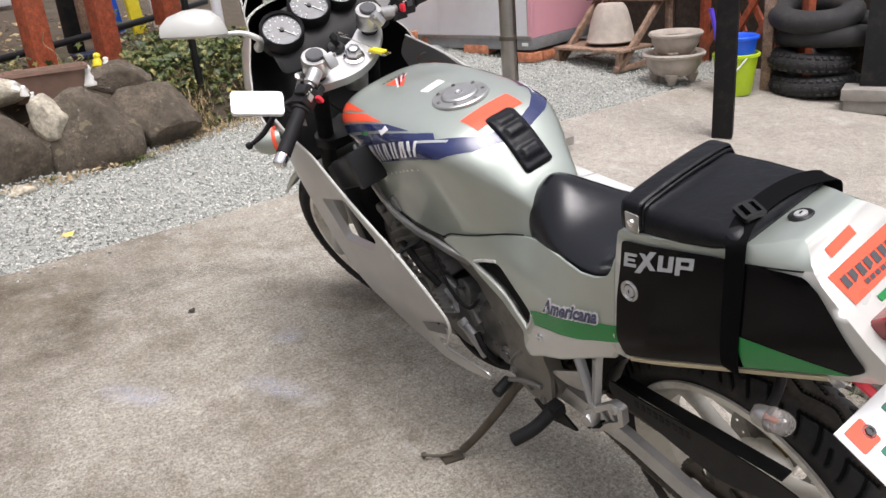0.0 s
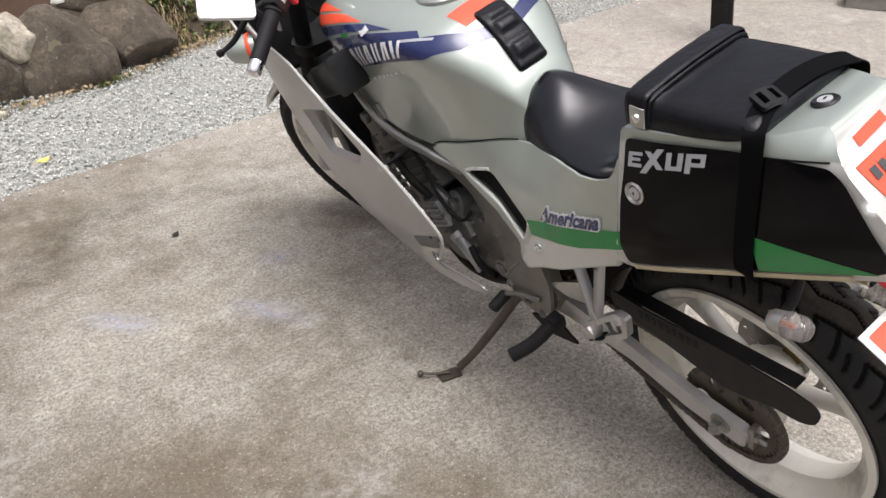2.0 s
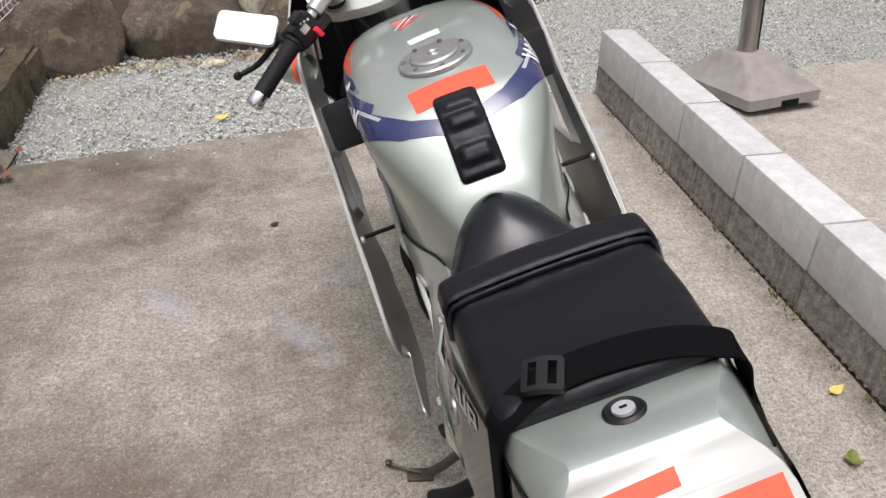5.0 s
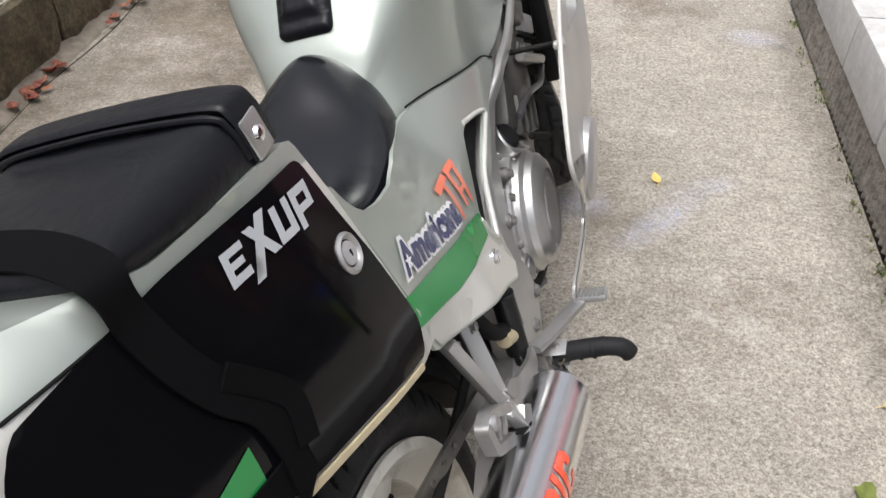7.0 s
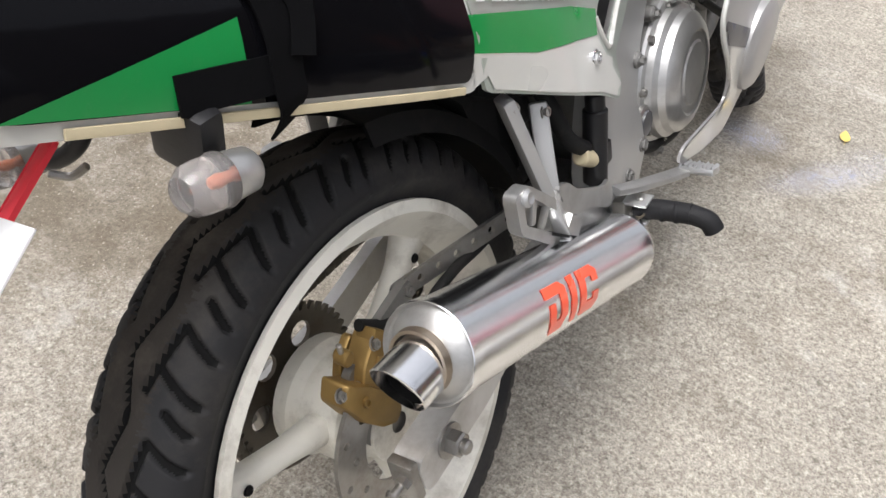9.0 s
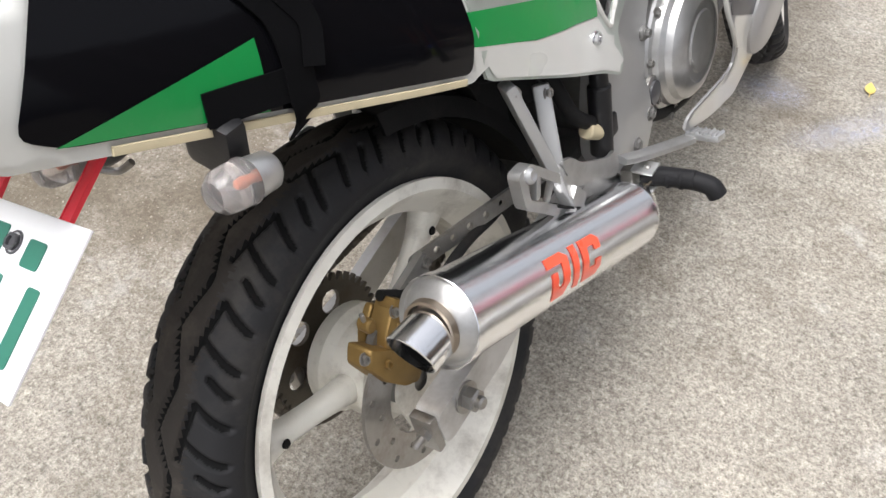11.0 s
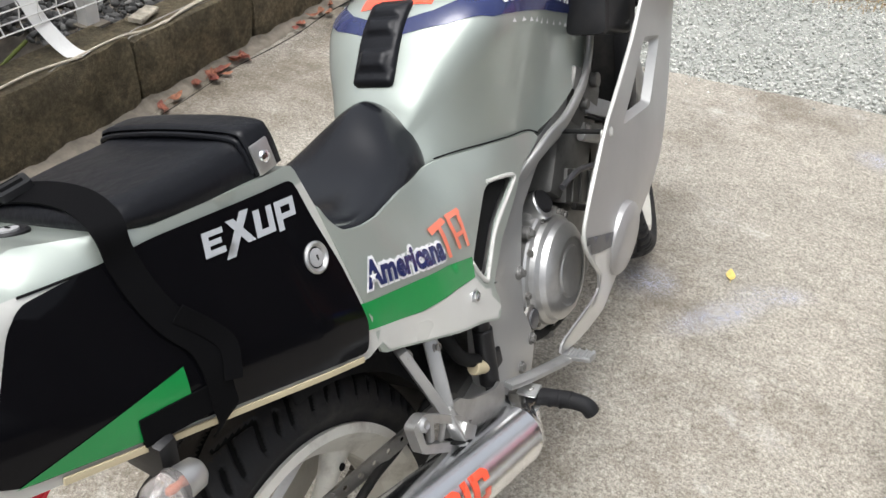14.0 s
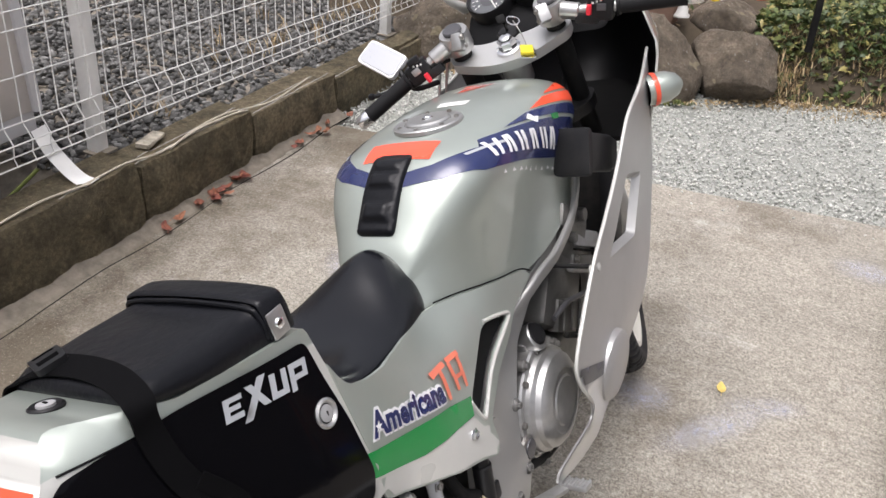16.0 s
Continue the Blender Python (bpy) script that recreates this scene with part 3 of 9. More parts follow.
for k in range(11):
    y = -1.918 + 0.575 * k
    b = rough_block(0.155, 0.563, wall_top(y) + 0.06, k * 3.1, 0.014, 1)
    ob = part("block", b, "split_block", garden_wall, angle=50)
    ob.matrix_local = pose(-1.64, y, -0.06)
    ob.name = "block"

low_wall = thing("wall_east", "low block wall with whitewashed cap course over ribbed grey blocks", "wall", kind="structure")


def rib_block():
    bm = bmesh.new()
    n = 13
    prof = []
    for k in range(n):
        y0 = -0.195 + 0.39 * k / n
        prof += [(-0.065, y0 + 0.002), (-0.058, y0 + 0.005), (-0.058, y0 + 0.021), (-0.065, y0 + 0.026)]
    prof += [(-0.065, 0.195), (0.065, 0.195), (0.065, -0.195)]
    lo = [bm.verts.new((x, y, 0)) for x, y in prof]
    hi = [bm.verts.new((x, y, 0.125)) for x, y in prof]
    for a in range(len(prof)):
        b = (a + 1) % len(prof)
        bm.faces.new((lo[a], lo[b], hi[b], hi[a]))
    bm.faces.new(hi)
    bm.faces.new(lo[::-1])
    return bm


rib_mesh = part("block", rib_block(), "rib_block", low_wall)
rib_mesh.matrix_local = pose(0.850, 2.435, 0.0)
cap = box((0.135, 0.388, 0.15), (0, 0, 0.075), bev=0.007, seg=2)
cap_mesh = part("cap_block", cap, "cap_block", low_wall, "whitewashed concrete block")
cap_mesh.matrix_local = pose(0.848, 2.435, 0.128)
for k in range(1, 15):
    for src, dx, z in ((rib_mesh, 0.0, 0.0), (cap_mesh, 0.0, 0.128)):
        ob = new(src.name.split(".")[0], src.data)
        ob.parent = low_wall
        ob.matrix_local = pose(0.849 + 0.002 * math.sin(k * 5.1), 2.435 - 0.394 * k, z, 0, 0, 0.3 * math.sin(k * 2.3))


M["dry_vine"] = plain("dry_vine", (0.50, 0.45, 0.36), 0.85, vary=0.2, scale=40, grain=0.3)
for path in (((-1.580, 1.03), (-1.588, 1.22), (-1.586, 1.37), (-1.600, 1.58), (-1.588, 1.74), (-1.570, 1.80)), ((-1.578, 1.40), (-1.606, 1.55), (-1.612, 1.73), (-1.598, 1.98), (-1.615, 2.25)), ((-1.572, 1.06), (-1.600, 0.90), (-1.592, 0.70))):
    vine = part("dry_vine", tube([(x, y, wall_top(-1.918 + 0.575 * round((y + 1.918) / 0.575)) + 0.006 + 0.004 * math.sin(9 * y)) for x, y in path], 0.0035, 8), "dry_vine")
    tagged(vine, "thin dry pale vine lying along the block wall", "vine")


# ---- the motorcycle ----
LEANING = 17.8
bike = thing("motorcycle", "silver-white sports motorcycle on its side stand, black tail bag strapped on", "motorcycle", pose(0, 0, 0, 0, -LEANING, 0))


def both(fn, *a, **k):
    return [fn(s, *a, **k) for s in (1, -1)]


AXLE_R, AXLE_F = V((0, 0.024, 0.314)), V((0, 1.385, 0.300))
HEAD, RAKE, LOCK = V((-0.017, 1.108, 0.962)), radians(24), 18.0
STEER_AXIS = V((0, -math.sin(RAKE), math.cos(RAKE)))
STEER = Matrix.Translation(HEAD) @ Matrix.Rotation(radians(LOCK), 4, STEER_AXIS) @ Matrix.Translation(-HEAD)


# -- wheels --
def groove_depth(t, a):
    """Tread pattern at t (pitches round the tyre) and a (-1 to 1 across it): a zigzag near the middle, long hooks and short ones beside it."""
    def near(path, half, t0, b):
        best = 9.0
        for (ta, aa), (tb, ab) in zip(path, path[1:]):
            for sh in (-1, 0, 1):
                du, dv = (tb - ta) * 0.097, (ab - aa) * 0.072
                pu, pv = (t0 + sh - ta) * 0.097, (b - aa) * 0.072
                k = max(0.0, min(1.0, (pu * du + pv * dv) / (du * du + dv * dv)))
                best = min(best, math.hypot(pu - k * du, pv - k * dv))
        return max(0.0, min(1.0, (half - best) / 0.0036 + 0.5))
    u, b = (t if a > 0 else t + 0.5) % 1.0, abs(a)
    cut = near(((0.02, -0.08), (0.48, 0.17), (0.58, 0.17), (1.02, -0.08)), 0.0036, t % 1.0, a)
    cut = max(cut, near(((0.28, 0.35), (-0.313, 0.56), (-0.105, 0.95)), 0.0037, u, b))
    cut = max(cut, near(((0.08, 0.48), (0.31, 0.95)), 0.0037, u, b), near(((0.42, 0.69), (0.57, 0.93)), 0.0034, u, b))
    return 0.006 * cut * min(1.0, (1.0 - b) / 0.05)


def tyre_mesh(c, R, w, rim_r, pitches, fine=(24, 44)):
    """Tyre with a round crown, worn paler along the middle, and a tread of zigzag and hooked grooves."""
    per, across = fine
    n, bm = pitches * per, bmesh.new()
    prof = []
    for k in range(across + 1):
        a = -math.pi * 0.5 + math.pi * k / across
        prof.append((w / 2 * math.sin(a), R - (1 - max(0.0, math.cos(a)) ** 0.75) * (R - rim_r) * 0.62))
    prof = [(-w * 0.36, rim_r - 0.010), (-w * 0.385, rim_r + 0.004), (-w * 0.46, rim_r + (R - rim_r) * 0.3)] + prof + [(w * 0.46, rim_r + (R - rim_r) * 0.3), (w * 0.385, rim_r + 0.004), (w * 0.36, rim_r - 0.010)]
    cuts = [[groove_depth(k / per, 2 * x / w) if 2 < j < len(prof) - 3 else 0.0 for j, (x, r) in enumerate(prof)] for k in range(per)]
    rings = []
    for i in range(n):
        t = 2 * math.pi * i / n
        ring = []
        for (x, r), d in zip(prof, cuts[i % per]):
            lean = 2 * x / w
            q = r - d * math.sqrt(max(0.05, 1 - 0.8 * lean * lean))
            ring.append(bm.verts.new((x - d * 0.8 * lean, q * math.cos(t), q * math.sin(t))))
        rings.append(ring)
    for i in range(n):
        a, b = rings[i], rings[(i + 1) % n]
        p, q = cuts[i % per], cuts[(i + 1) % per]
        for j in range(len(prof) - 1):
            f = bm.faces.new((a[j], a[j + 1], b[j + 1], b[j]))
            x = prof[j][0] * 2 / w
            # groove floors go near-black: their shade is put into the colour
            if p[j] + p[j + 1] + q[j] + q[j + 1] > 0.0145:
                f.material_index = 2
            elif abs(x) < 0.44 + 0.04 * math.sin(i * 0.9) + 0.03 * math.sin(i * 2.3) and 2 < j < len(prof) - 3:
                f.material_index = 1
    bm.transform(Matrix.Translation(c))
    return bm


def wheel(name, c, r, w, hub_r, hub_w, label, turn=None):
    """Cast wheel: rim, hub and three broad spokes."""
    h = w / 2
    rim = lathe([(r, -h), (r, -h + 0.006), (r - 0.014, -h + 0.010), (r - 0.018, -h + 0.022), (r - 0.032, -h * 0.35), (r - 0.032, h * 0.35), (r - 0.018, h - 0.022), (r - 0.014, h - 0.010), (r, h - 0.006), (r, h),
                 (r - 0.013, h + 0.001), (r - 0.022, h - 0.008), (r - 0.030, h - 0.026), (r - 0.046, h * 0.35), (r - 0.046, -h * 0.35), (r - 0.030, -h + 0.026), (r - 0.022, -h + 0.008), (r - 0.013, -h - 0.001)], (0, 0, 0), (1, 0, 0), 72, closed=True)
    hub = lathe([(0.012, -hub_w), (hub_r * 0.7, -hub_w), (hub_r * 0.75, -hub_w * 0.6), (hub_r, -hub_w * 0.45), (hub_r, hub_w * 0.45), (hub_r * 0.75, hub_w * 0.6), (hub_r * 0.7, hub_w), (0.012, hub_w)], (0, 0, 0), (1, 0, 0), 40)
    spokes, eyes = [], []
    for k in range(3):
        rings = []
        for q in range(15):
            u = hub_r * 0.6 + (r - 0.034 - hub_r * 0.6) * q / 14
            flare = max(0.0, (u - r + 0.085) / 0.055)
            hw = 0.0195 - 0.006 * min(1.0, q / 6) + 0.020 * flare ** 1.6
            ht = 0.018 - 0.003 * min(1.0, q / 7) + 0.004 * flare
            rings.append([(ht * math.copysign(abs(math.cos(a)) ** 0.8, math.cos(a)) + 0.004, u, hw * math.copysign(abs(math.sin(a)) ** 0.9, math.sin(a))) for a in [2 * math.pi * i / 20 for i in range(20)]])
        sp = loft(rings)
        sp.transform(Matrix.Rotation(radians(120 * k + 40), 4, "X"))
        # black disc for the hole, coloured as dark as its shaded inside
        eye = lathe([(0.0058, 0.0), (0.0050, 0.002), (0.0, 0.002)], (0.0225, r - 0.066, 0), (1, 0, 0), 14)
        eye.transform(Matrix.Rotation(radians(120 * k + 40), 4, "X"))
        eyes.append(eye)
        spokes.append(sp)
    for bm in (rim, hub, *spokes, *eyes):
        bm.transform(Matrix.Translation(c))
        if turn is not None:
            bm.transform(turn)
    whole = part(name, rim, "wheel_white", bike, label, 30)
    part("hub", hub, "wheel_white", whole)
    for bm, eye in zip(spokes, eyes):
        part("spoke", bm, "wheel_white", whole, "", 50)
        part("lightening_hole", eye, "cavity", whole)
    return whole


def disc_mesh(c, x, r, r_in, t=0.005, holes=22):
    def ring(rad, k=48):
        return [(rad * math.cos(2 * math.pi * i / k), rad * math.sin(2 * math.pi * i / k)) for i in range(k)]
    drilled = []
    for i in range(holes):
        a = 2 * math.pi * i / holes
        q = r_in + (r - r_in) * (0.72 if i % 2 else 0.35)
        drilled.append([(q * math.cos(a) + 0.0045 * math.cos(b), q * math.sin(a) + 0.0045 * math.sin(b)) for b in [2 * math.pi * k / 8 for k in range(8)]])
    return shell(ring(r), lambda u, v, d: (c[0] + x - d, c[1] + u, c[2] + v), t, [ring(r_in, 30)] + drilled, 0.02)


rear = wheel("rear_wheel", AXLE_R + V((0.004, 0, 0)), 0.241, 0.116, 0.062, 0.066, "cream-white cast three-spoke wheel")
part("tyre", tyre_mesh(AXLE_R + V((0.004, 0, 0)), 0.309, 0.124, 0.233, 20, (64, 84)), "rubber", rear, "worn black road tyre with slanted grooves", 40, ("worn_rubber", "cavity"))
part("brake_disc", disc_mesh(AXLE_R, 0.075, 0.105, 0.062), "steel", rear, "drilled steel disc")
teeth = 44
gear = [((0.098 if k % 4 < 2 else 0.088) * math.cos(2 * math.pi * k / (teeth * 4)), (0.098 if k % 4 < 2 else 0.088) * math.sin(2 * math.pi * k / (teeth * 4))) for k in range(teeth * 4)]
cut = [[(0.060 * math.cos(q) + 0.016 * math.cos(b), 0.060 * math.sin(q) + 0.016 * math.sin(b)) for b in [2 * math.pi * j / 12 for j in range(12)]] for q in [2 * math.pi * j / 6 for j in range(6)]]
part("sprocket", shell(gear, lambda u, v, d: (-0.079 - d, AXLE_R.y + u, AXLE_R.z + v), 0.006, cut, 0.03), "rusty", rear, "greasy toothed sprocket")
part("hub_carrier", lathe([(0.0, 0.062), (0.03, 0.062), (0.068, 0.05), (0.07, 0.03), (0.05, 0.0)], AXLE_R, (-1, 0, 0), 32), "wheel_white", rear)

front = wheel("front_wheel", AXLE_F, 0.234, 0.094, 0.045, 0.05, "cream-white cast front wheel, steered to one side", STEER)
ft = tyre_mesh(AXLE_F, 0.296, 0.110, 0.226, 20)
ft.transform(STEER)
part("tyre", ft, "rubber", front, "worn black road tyre", 40)
for x in (0.062, -0.057):
    dm = disc_mesh(AXLE_F, x, 0.140, 0.09)
    dm.transform(STEER)
    part("brake_disc", dm, "steel", front, "drilled steel disc")

# -- fuel tank --
TANK = [  # y, top, half width, its height, half width low, low edge, knee hollow
    (0.440, 0.770, 0.050, 0.760, 0.075, 0.735, 0.0), (0.452, 0.798, 0.058, 0.775, 0.088, 0.728, 0.0), (0.470, 0.818, 0.070, 0.785, 0.095, 0.722, 0.0), (0.500, 0.852, 0.088, 0.800, 0.106, 0.713, 0.0),
    (0.530, 0.888, 0.107, 0.825, 0.115, 0.704, 0.002), (0.565, 0.919, 0.127, 0.850, 0.124, 0.694, 0.006), (0.600, 0.930, 0.140, 0.862, 0.132, 0.684, 0.010), (0.660, 0.935, 0.149, 0.866, 0.140, 0.672, 0.016),
    (0.730, 0.937, 0.153, 0.865, 0.145, 0.663, 0.019), (0.800, 0.937, 0.156, 0.860, 0.147, 0.661, 0.021), (0.880, 0.935, 0.157, 0.853, 0.147, 0.672, 0.021), (0.950, 0.929, 0.154, 0.848, 0.143, 0.696, 0.018),
    (1.010, 0.919, 0.146, 0.845, 0.134, 0.735, 0.010), (1.050, 0.905, 0.126, 0.842, 0.112, 0.775, 0.0), (1.072, 0.880, 0.090, 0.838, 0.085, 0.800, 0.0)]


def tank_ring(y, zt, w, zs, wb, zb, dip):
    half = []
    for k in range(10):
        a = math.pi / 2 * k / 9
        half.append((w * math.sin(a) ** 0.82, zs + (zt - zs) * math.cos(a) ** 0.62))
    for k in range(1, 13):
        t = k / 12
        half.append((w + (wb - w) * t - 0.45 * dip * max(0.0, math.sin(math.pi * min(1.0, max(0.0, (t - 0.12) / 0.86)))) ** 0.55, zs + (zb - zs) * t))
    half.append((wb - 0.012, zb - 0.004))
    return [V((x, y, z)) for x, z in half] + [V((-x, y, z)) for x, z in reversed(half[1:])]


rows = np.array(TANK)
ys = np.concatenate([np.linspace(a, b, 4)[:-1] for a, b in zip(rows[:-1, 0], rows[1:, 0])] + [[rows[-1, 0]]])
dense = [[y] + [float(np.interp(y, rows[:, 0], rows[:, c])) for c in range(1, 7)] for y in ys]
sm = np.array(dense)
for _ in range(16):
    sm[1:-1, 1:] = 0.25 * sm[:-2, 1:] + 0.5 * sm[1:-1, 1:] + 0.25 * sm[2:, 1:]
for _ in range(24):
    sm[1:-1, 4:] = 0.25 * sm[:-2, 4:] + 0.5 * sm[1:-1, 4:] + 0.25 * sm[2:, 4:]
tank = part("fuel_tank", loft([tank_ring(*r) for r in sm]), "silver", bike, "silver-green fuel tank with navy and orange bands", 60)
tank_tree = tree_of(tank)

# -- seat --
SEAT = [(0.480, 0.800, 0.030, 0.780, 0.5), (0.475, 0.816, 0.052, 0.765, 0.5), (0.462, 0.829, 0.072, 0.748, 0.48), (0.435, 0.833, 0.088, 0.736, 0.46), (0.40, 0.821, 0.098, 0.736, 0.49), (0.365, 0.797, 0.106, 0.742, 0.55), (0.33, 0.784, 0.113, 0.750, 0.62), (0.27, 0.781, 0.121, 0.758, 0.70), (0.22, 0.788, 0.124, 0.768, 0.74), (0.18, 0.815, 0.121, 0.788, 0.72), (0.15, 0.856, 0.114, 0.81, 0.68), (0.135, 0.876, 0.09, 0.84, 0.66)]  # y, top, half width, hem, share of the flat top


def seat_ring(y, zt, w, zb, f):
    half = []
    h, sag, n = zt - zb, max(0.0, f - 0.57) * 0.045, 1.5 + (f - 0.46) * 7
    for k in range(15):
        a = math.pi / 2 * k / 14
        x = w * math.sin(a) ** (2 / n)
        half.append((x, zb + h * max(0.0, math.cos(a)) ** (2 / n) - sag * max(0.0, 1 - (x / (w * 0.62)) ** 2)))
    half += [(w * 0.985, zb - 0.006), (w * 0.9, zb - 0.012)]
    return [V((x, y, z)) for x, z in half] + [V((-x, y, z)) for x, z in reversed(half[1:])]


rows = np.array(SEAT)
tt = np.linspace(0, len(SEAT) - 1, 60)
sm = np.array([[float(np.interp(t, range(len(SEAT)), rows[:, c])) for c in range(5)] for t in tt])
for _ in range(10):
    sm[1:-1] = 0.25 * sm[:-2] + 0.5 * sm[1:-1] + 0.25 * sm[2:]
part("seat", loft([seat_ring(*r) for r in sm]), "seat_vinyl", bike, "black vinyl saddle", 60)


# -- tail and side covers --
def flank(y, z):
    """Half width of the tail and side covers."""
    w = 0.130 + (0.79 - z) * 0.19
    if y < 0.1:
        w -= (0.1 - y) * 0.085
    if z > 0.912:
        w -= (z - 0.912) ** 2 * 22
    if y > 0.3:
        w -= min(y - 0.3, 0.2) * 0.12
    if y > 0.5:
        w += (y - 0.5) * 0.10
    low = z - (0.708 - 0.40 * y)
    if y < 0.30 and low < 0.075:
        w -= 0.012 * (1 - max(0.0, low) / 0.075) ** 2 * min(1.0, (0.30 - y) / 0.1)
    if y > 0.25 and z > 0.68:
        w -= (z - 0.68) * max(0.0, min(y - 0.25, 0.60 - y)) * 3.0
    return w


TAIL = [(0.168, 0.885), (-0.006, 0.914), (-0.034, 0.926), (-0.100, 0.948), (-0.114, 0.946), (-0.250, 0.828), (-0.242, 0.803), (-0.070, 0.735), (0.158, 0.644), (0.174, 0.66), (0.174, 0.80)]
verts, tris = fill(rounded(TAIL, 0.008, 2), (), 0.013)
tail_bm = bmesh.new()
rv = [tail_bm.verts.new((flank(y, z), y, z)) for y, z in verts]
lv = [tail_bm.verts.new((-flank(y, z), y, z)) for y, z in verts]
count = {}
for t in tris:
    tail_bm.faces.new([rv[i] for i in t])
    tail_bm.faces.new([lv[i] for i in reversed(t)])
    for a, b in ((t[0], t[1]), (t[1], t[2]), (t[2], t[0])):
        count[(min(a, b), max(a, b))] = count.get((min(a, b), max(a, b)), 0) + 1
rim = [k for k, c in count.items() if c == 1]
sharp = []
for a, b in rim:
    tail_bm.faces.new((rv[a], rv[b], lv[b], lv[a]))
for side in (rv, lv):
    sharp += [tail_bm.edges.get((side[a], side[b])) for a, b in rim]
bmesh.ops.bevel(tail_bm, geom=sharp, offset=0.009, segments=3, affect="EDGES", profile=0.5, clamp_overlap=True)
seam_at, seam_up = V((0, -0.058, 0.909)), V((0, 0.2, 0.98))
bmesh.ops.bisect_plane(tail_bm, geom=tail_bm.verts[:] + tail_bm.edges[:] + tail_bm.faces[:], plane_co=seam_at, plane_no=seam_up, dist=0.0002)
for f in tail_bm.faces:
    c = f.calc_center_median()
    # the back stays pearl: its paler tone also carries the sky's reflection
    f.material_index = 1 if (c - seam_at).dot(seam_up) > 0 and (c.y > -0.116 or abs(f.normal.x) > 0.35) else 0
tail = part("tail_cowl", tail_bm, "pearl", bike, "pearl-white tail cowl rising to a cut-off back", 52, ("silver",))
for s in (1, -1):
    part("deck_seam", tube([(s * (flank(y, 0.909 - 0.204 * (y + 0.058)) + 0.0004), y, 0.909 - 0.204 * (y + 0.058)) for y in (-0.012, -0.04, -0.07, -0.10, -0.126)], 0.0012, 8), "cavity", tail, "dark seam under the deck")
tail_tree = tree_of(tail)

COVER = [(0.172, 0.838), (0.178, 0.812), (0.190, 0.792), (0.22, 0.780), (0.30, 0.768), (0.38, 0.752), (0.448, 0.742), (0.55, 0.716), (0.65, 0.690), (0.676, 0.672), (0.60, 0.650), (0.565, 0.625), (0.49, 0.585), (0.425, 0.560), (0.425, 0.527), (0.405, 0.514), (0.36, 0.542), (0.27, 0.587), (0.170, 0.638)]
SLOT = [(0.578, 0.652), (0.514, 0.674), (0.394, 0.616), (0.412, 0.577)]


def cover(s):
    out = rounded(COVER, 0.010, 2)
    return part("side_cover", shell(out, lambda u, v, d: (s * (flank(u, v) + 0.002 - d), u, v), 0.004, [rounded(SLOT, 0.014, 3)], 0.02), "silver", bike, "silver-green side cover with green band", 40)


cover_r, cover_l = both(cover)
cover_trees = {1: [tree_of(cover_r), tail_tree], -1: [tree_of(cover_l), tail_tree]}

# -- frame, engine (first masses) --
SPAR = [(1.00, 0.86), (0.95, 0.775), (0.86, 0.690), (0.80, 0.668), (0.70, 0.660), (0.635, 0.668), (0.595, 0.640), (0.51, 0.600), (0.445, 0.562), (0.425, 0.53), (0.40, 0.47), (0.385, 0.40), (0.42, 0.34), (0.50, 0.345), (0.535, 0.41), (0.555, 0.50), (0.60, 0.585), (0.68, 0.622), (0.79, 0.618), (0.88, 0.640), (0.96, 0.705), (1.05, 0.80)]


def spar(s):
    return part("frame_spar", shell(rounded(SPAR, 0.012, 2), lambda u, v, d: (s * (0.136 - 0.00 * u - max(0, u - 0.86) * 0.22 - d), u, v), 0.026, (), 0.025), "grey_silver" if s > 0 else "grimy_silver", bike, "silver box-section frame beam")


both(spar)
part("crankcase", join(box((0.25, 0.36, 0.20), (0, 0.70, 0.40), (-8, 0, 0), 0.03, 3), box((0.20, 0.20, 0.16), (0, 0.55, 0.43), bev=0.03)), "engine_grey", bike, "greasy grey crankcase")
part("cylinder_block", box((0.27, 0.17, 0.16), (0, 0.83, 0.55), (-40, 0, 0), 0.015), "engine_grey", bike)
part("cylinder_head", join(box((0.28, 0.16, 0.10), (0, 0.90, 0.63), (-40, 0, 0), 0.02), box((0.26, 0.13, 0.05), (0, 0.94, 0.69), (-40, 0, 0), 0.02)), "engine_grey", bike)


# -- fairing --
def fair(y, z):
    w = 0.228 + (z - 0.6) * 0.045 if z > 0.6 else (0.228 if z > 0.46 else 0.228 - (0.46 - z) * 0.18)
    if y > 1.12:
        w -= (y - 1.12) ** 2 * 0.9
    if y < 0.62:
        w -= (0.62 - y) * 0.05
    return w


PANEL = [(1.02, 0.820), (0.92, 0.745), (0.84, 0.698), (0.775, 0.664), (0.734, 0.638), (0.64, 0.566), (0.606, 0.532), (0.610, 0.500), (0.630, 0.462), (0.668, 0.418), (0.672, 0.380), (0.60, 0.388), (0.505, 0.396), (0.500, 0.374), (0.58, 0.344), (0.71, 0.310), (0.86, 0.366), (1.0, 0.418), (1.09, 0.51), (1.16, 0.615), (1.23, 0.72), (1.30, 0.83), (1.27, 0.885), (1.12, 0.85)]
WINDOW = {1: [(0.838, 0.614), (0.885, 0.642), (0.985, 0.717), (1.082, 0.685), (1.0, 0.580)], -1: [(0.876, 0.600), (0.838, 0.648), (0.936, 0.726), (1.081, 0.680), (1.023, 0.575)]}


def foot_up(shape, s):
    """The left panel's foot sits higher than the right one's."""
    return [(y + 0.012, z + 0.030) if s < 0 and z < 0.425 and y < 0.78 else (y, z) for y, z in shape]


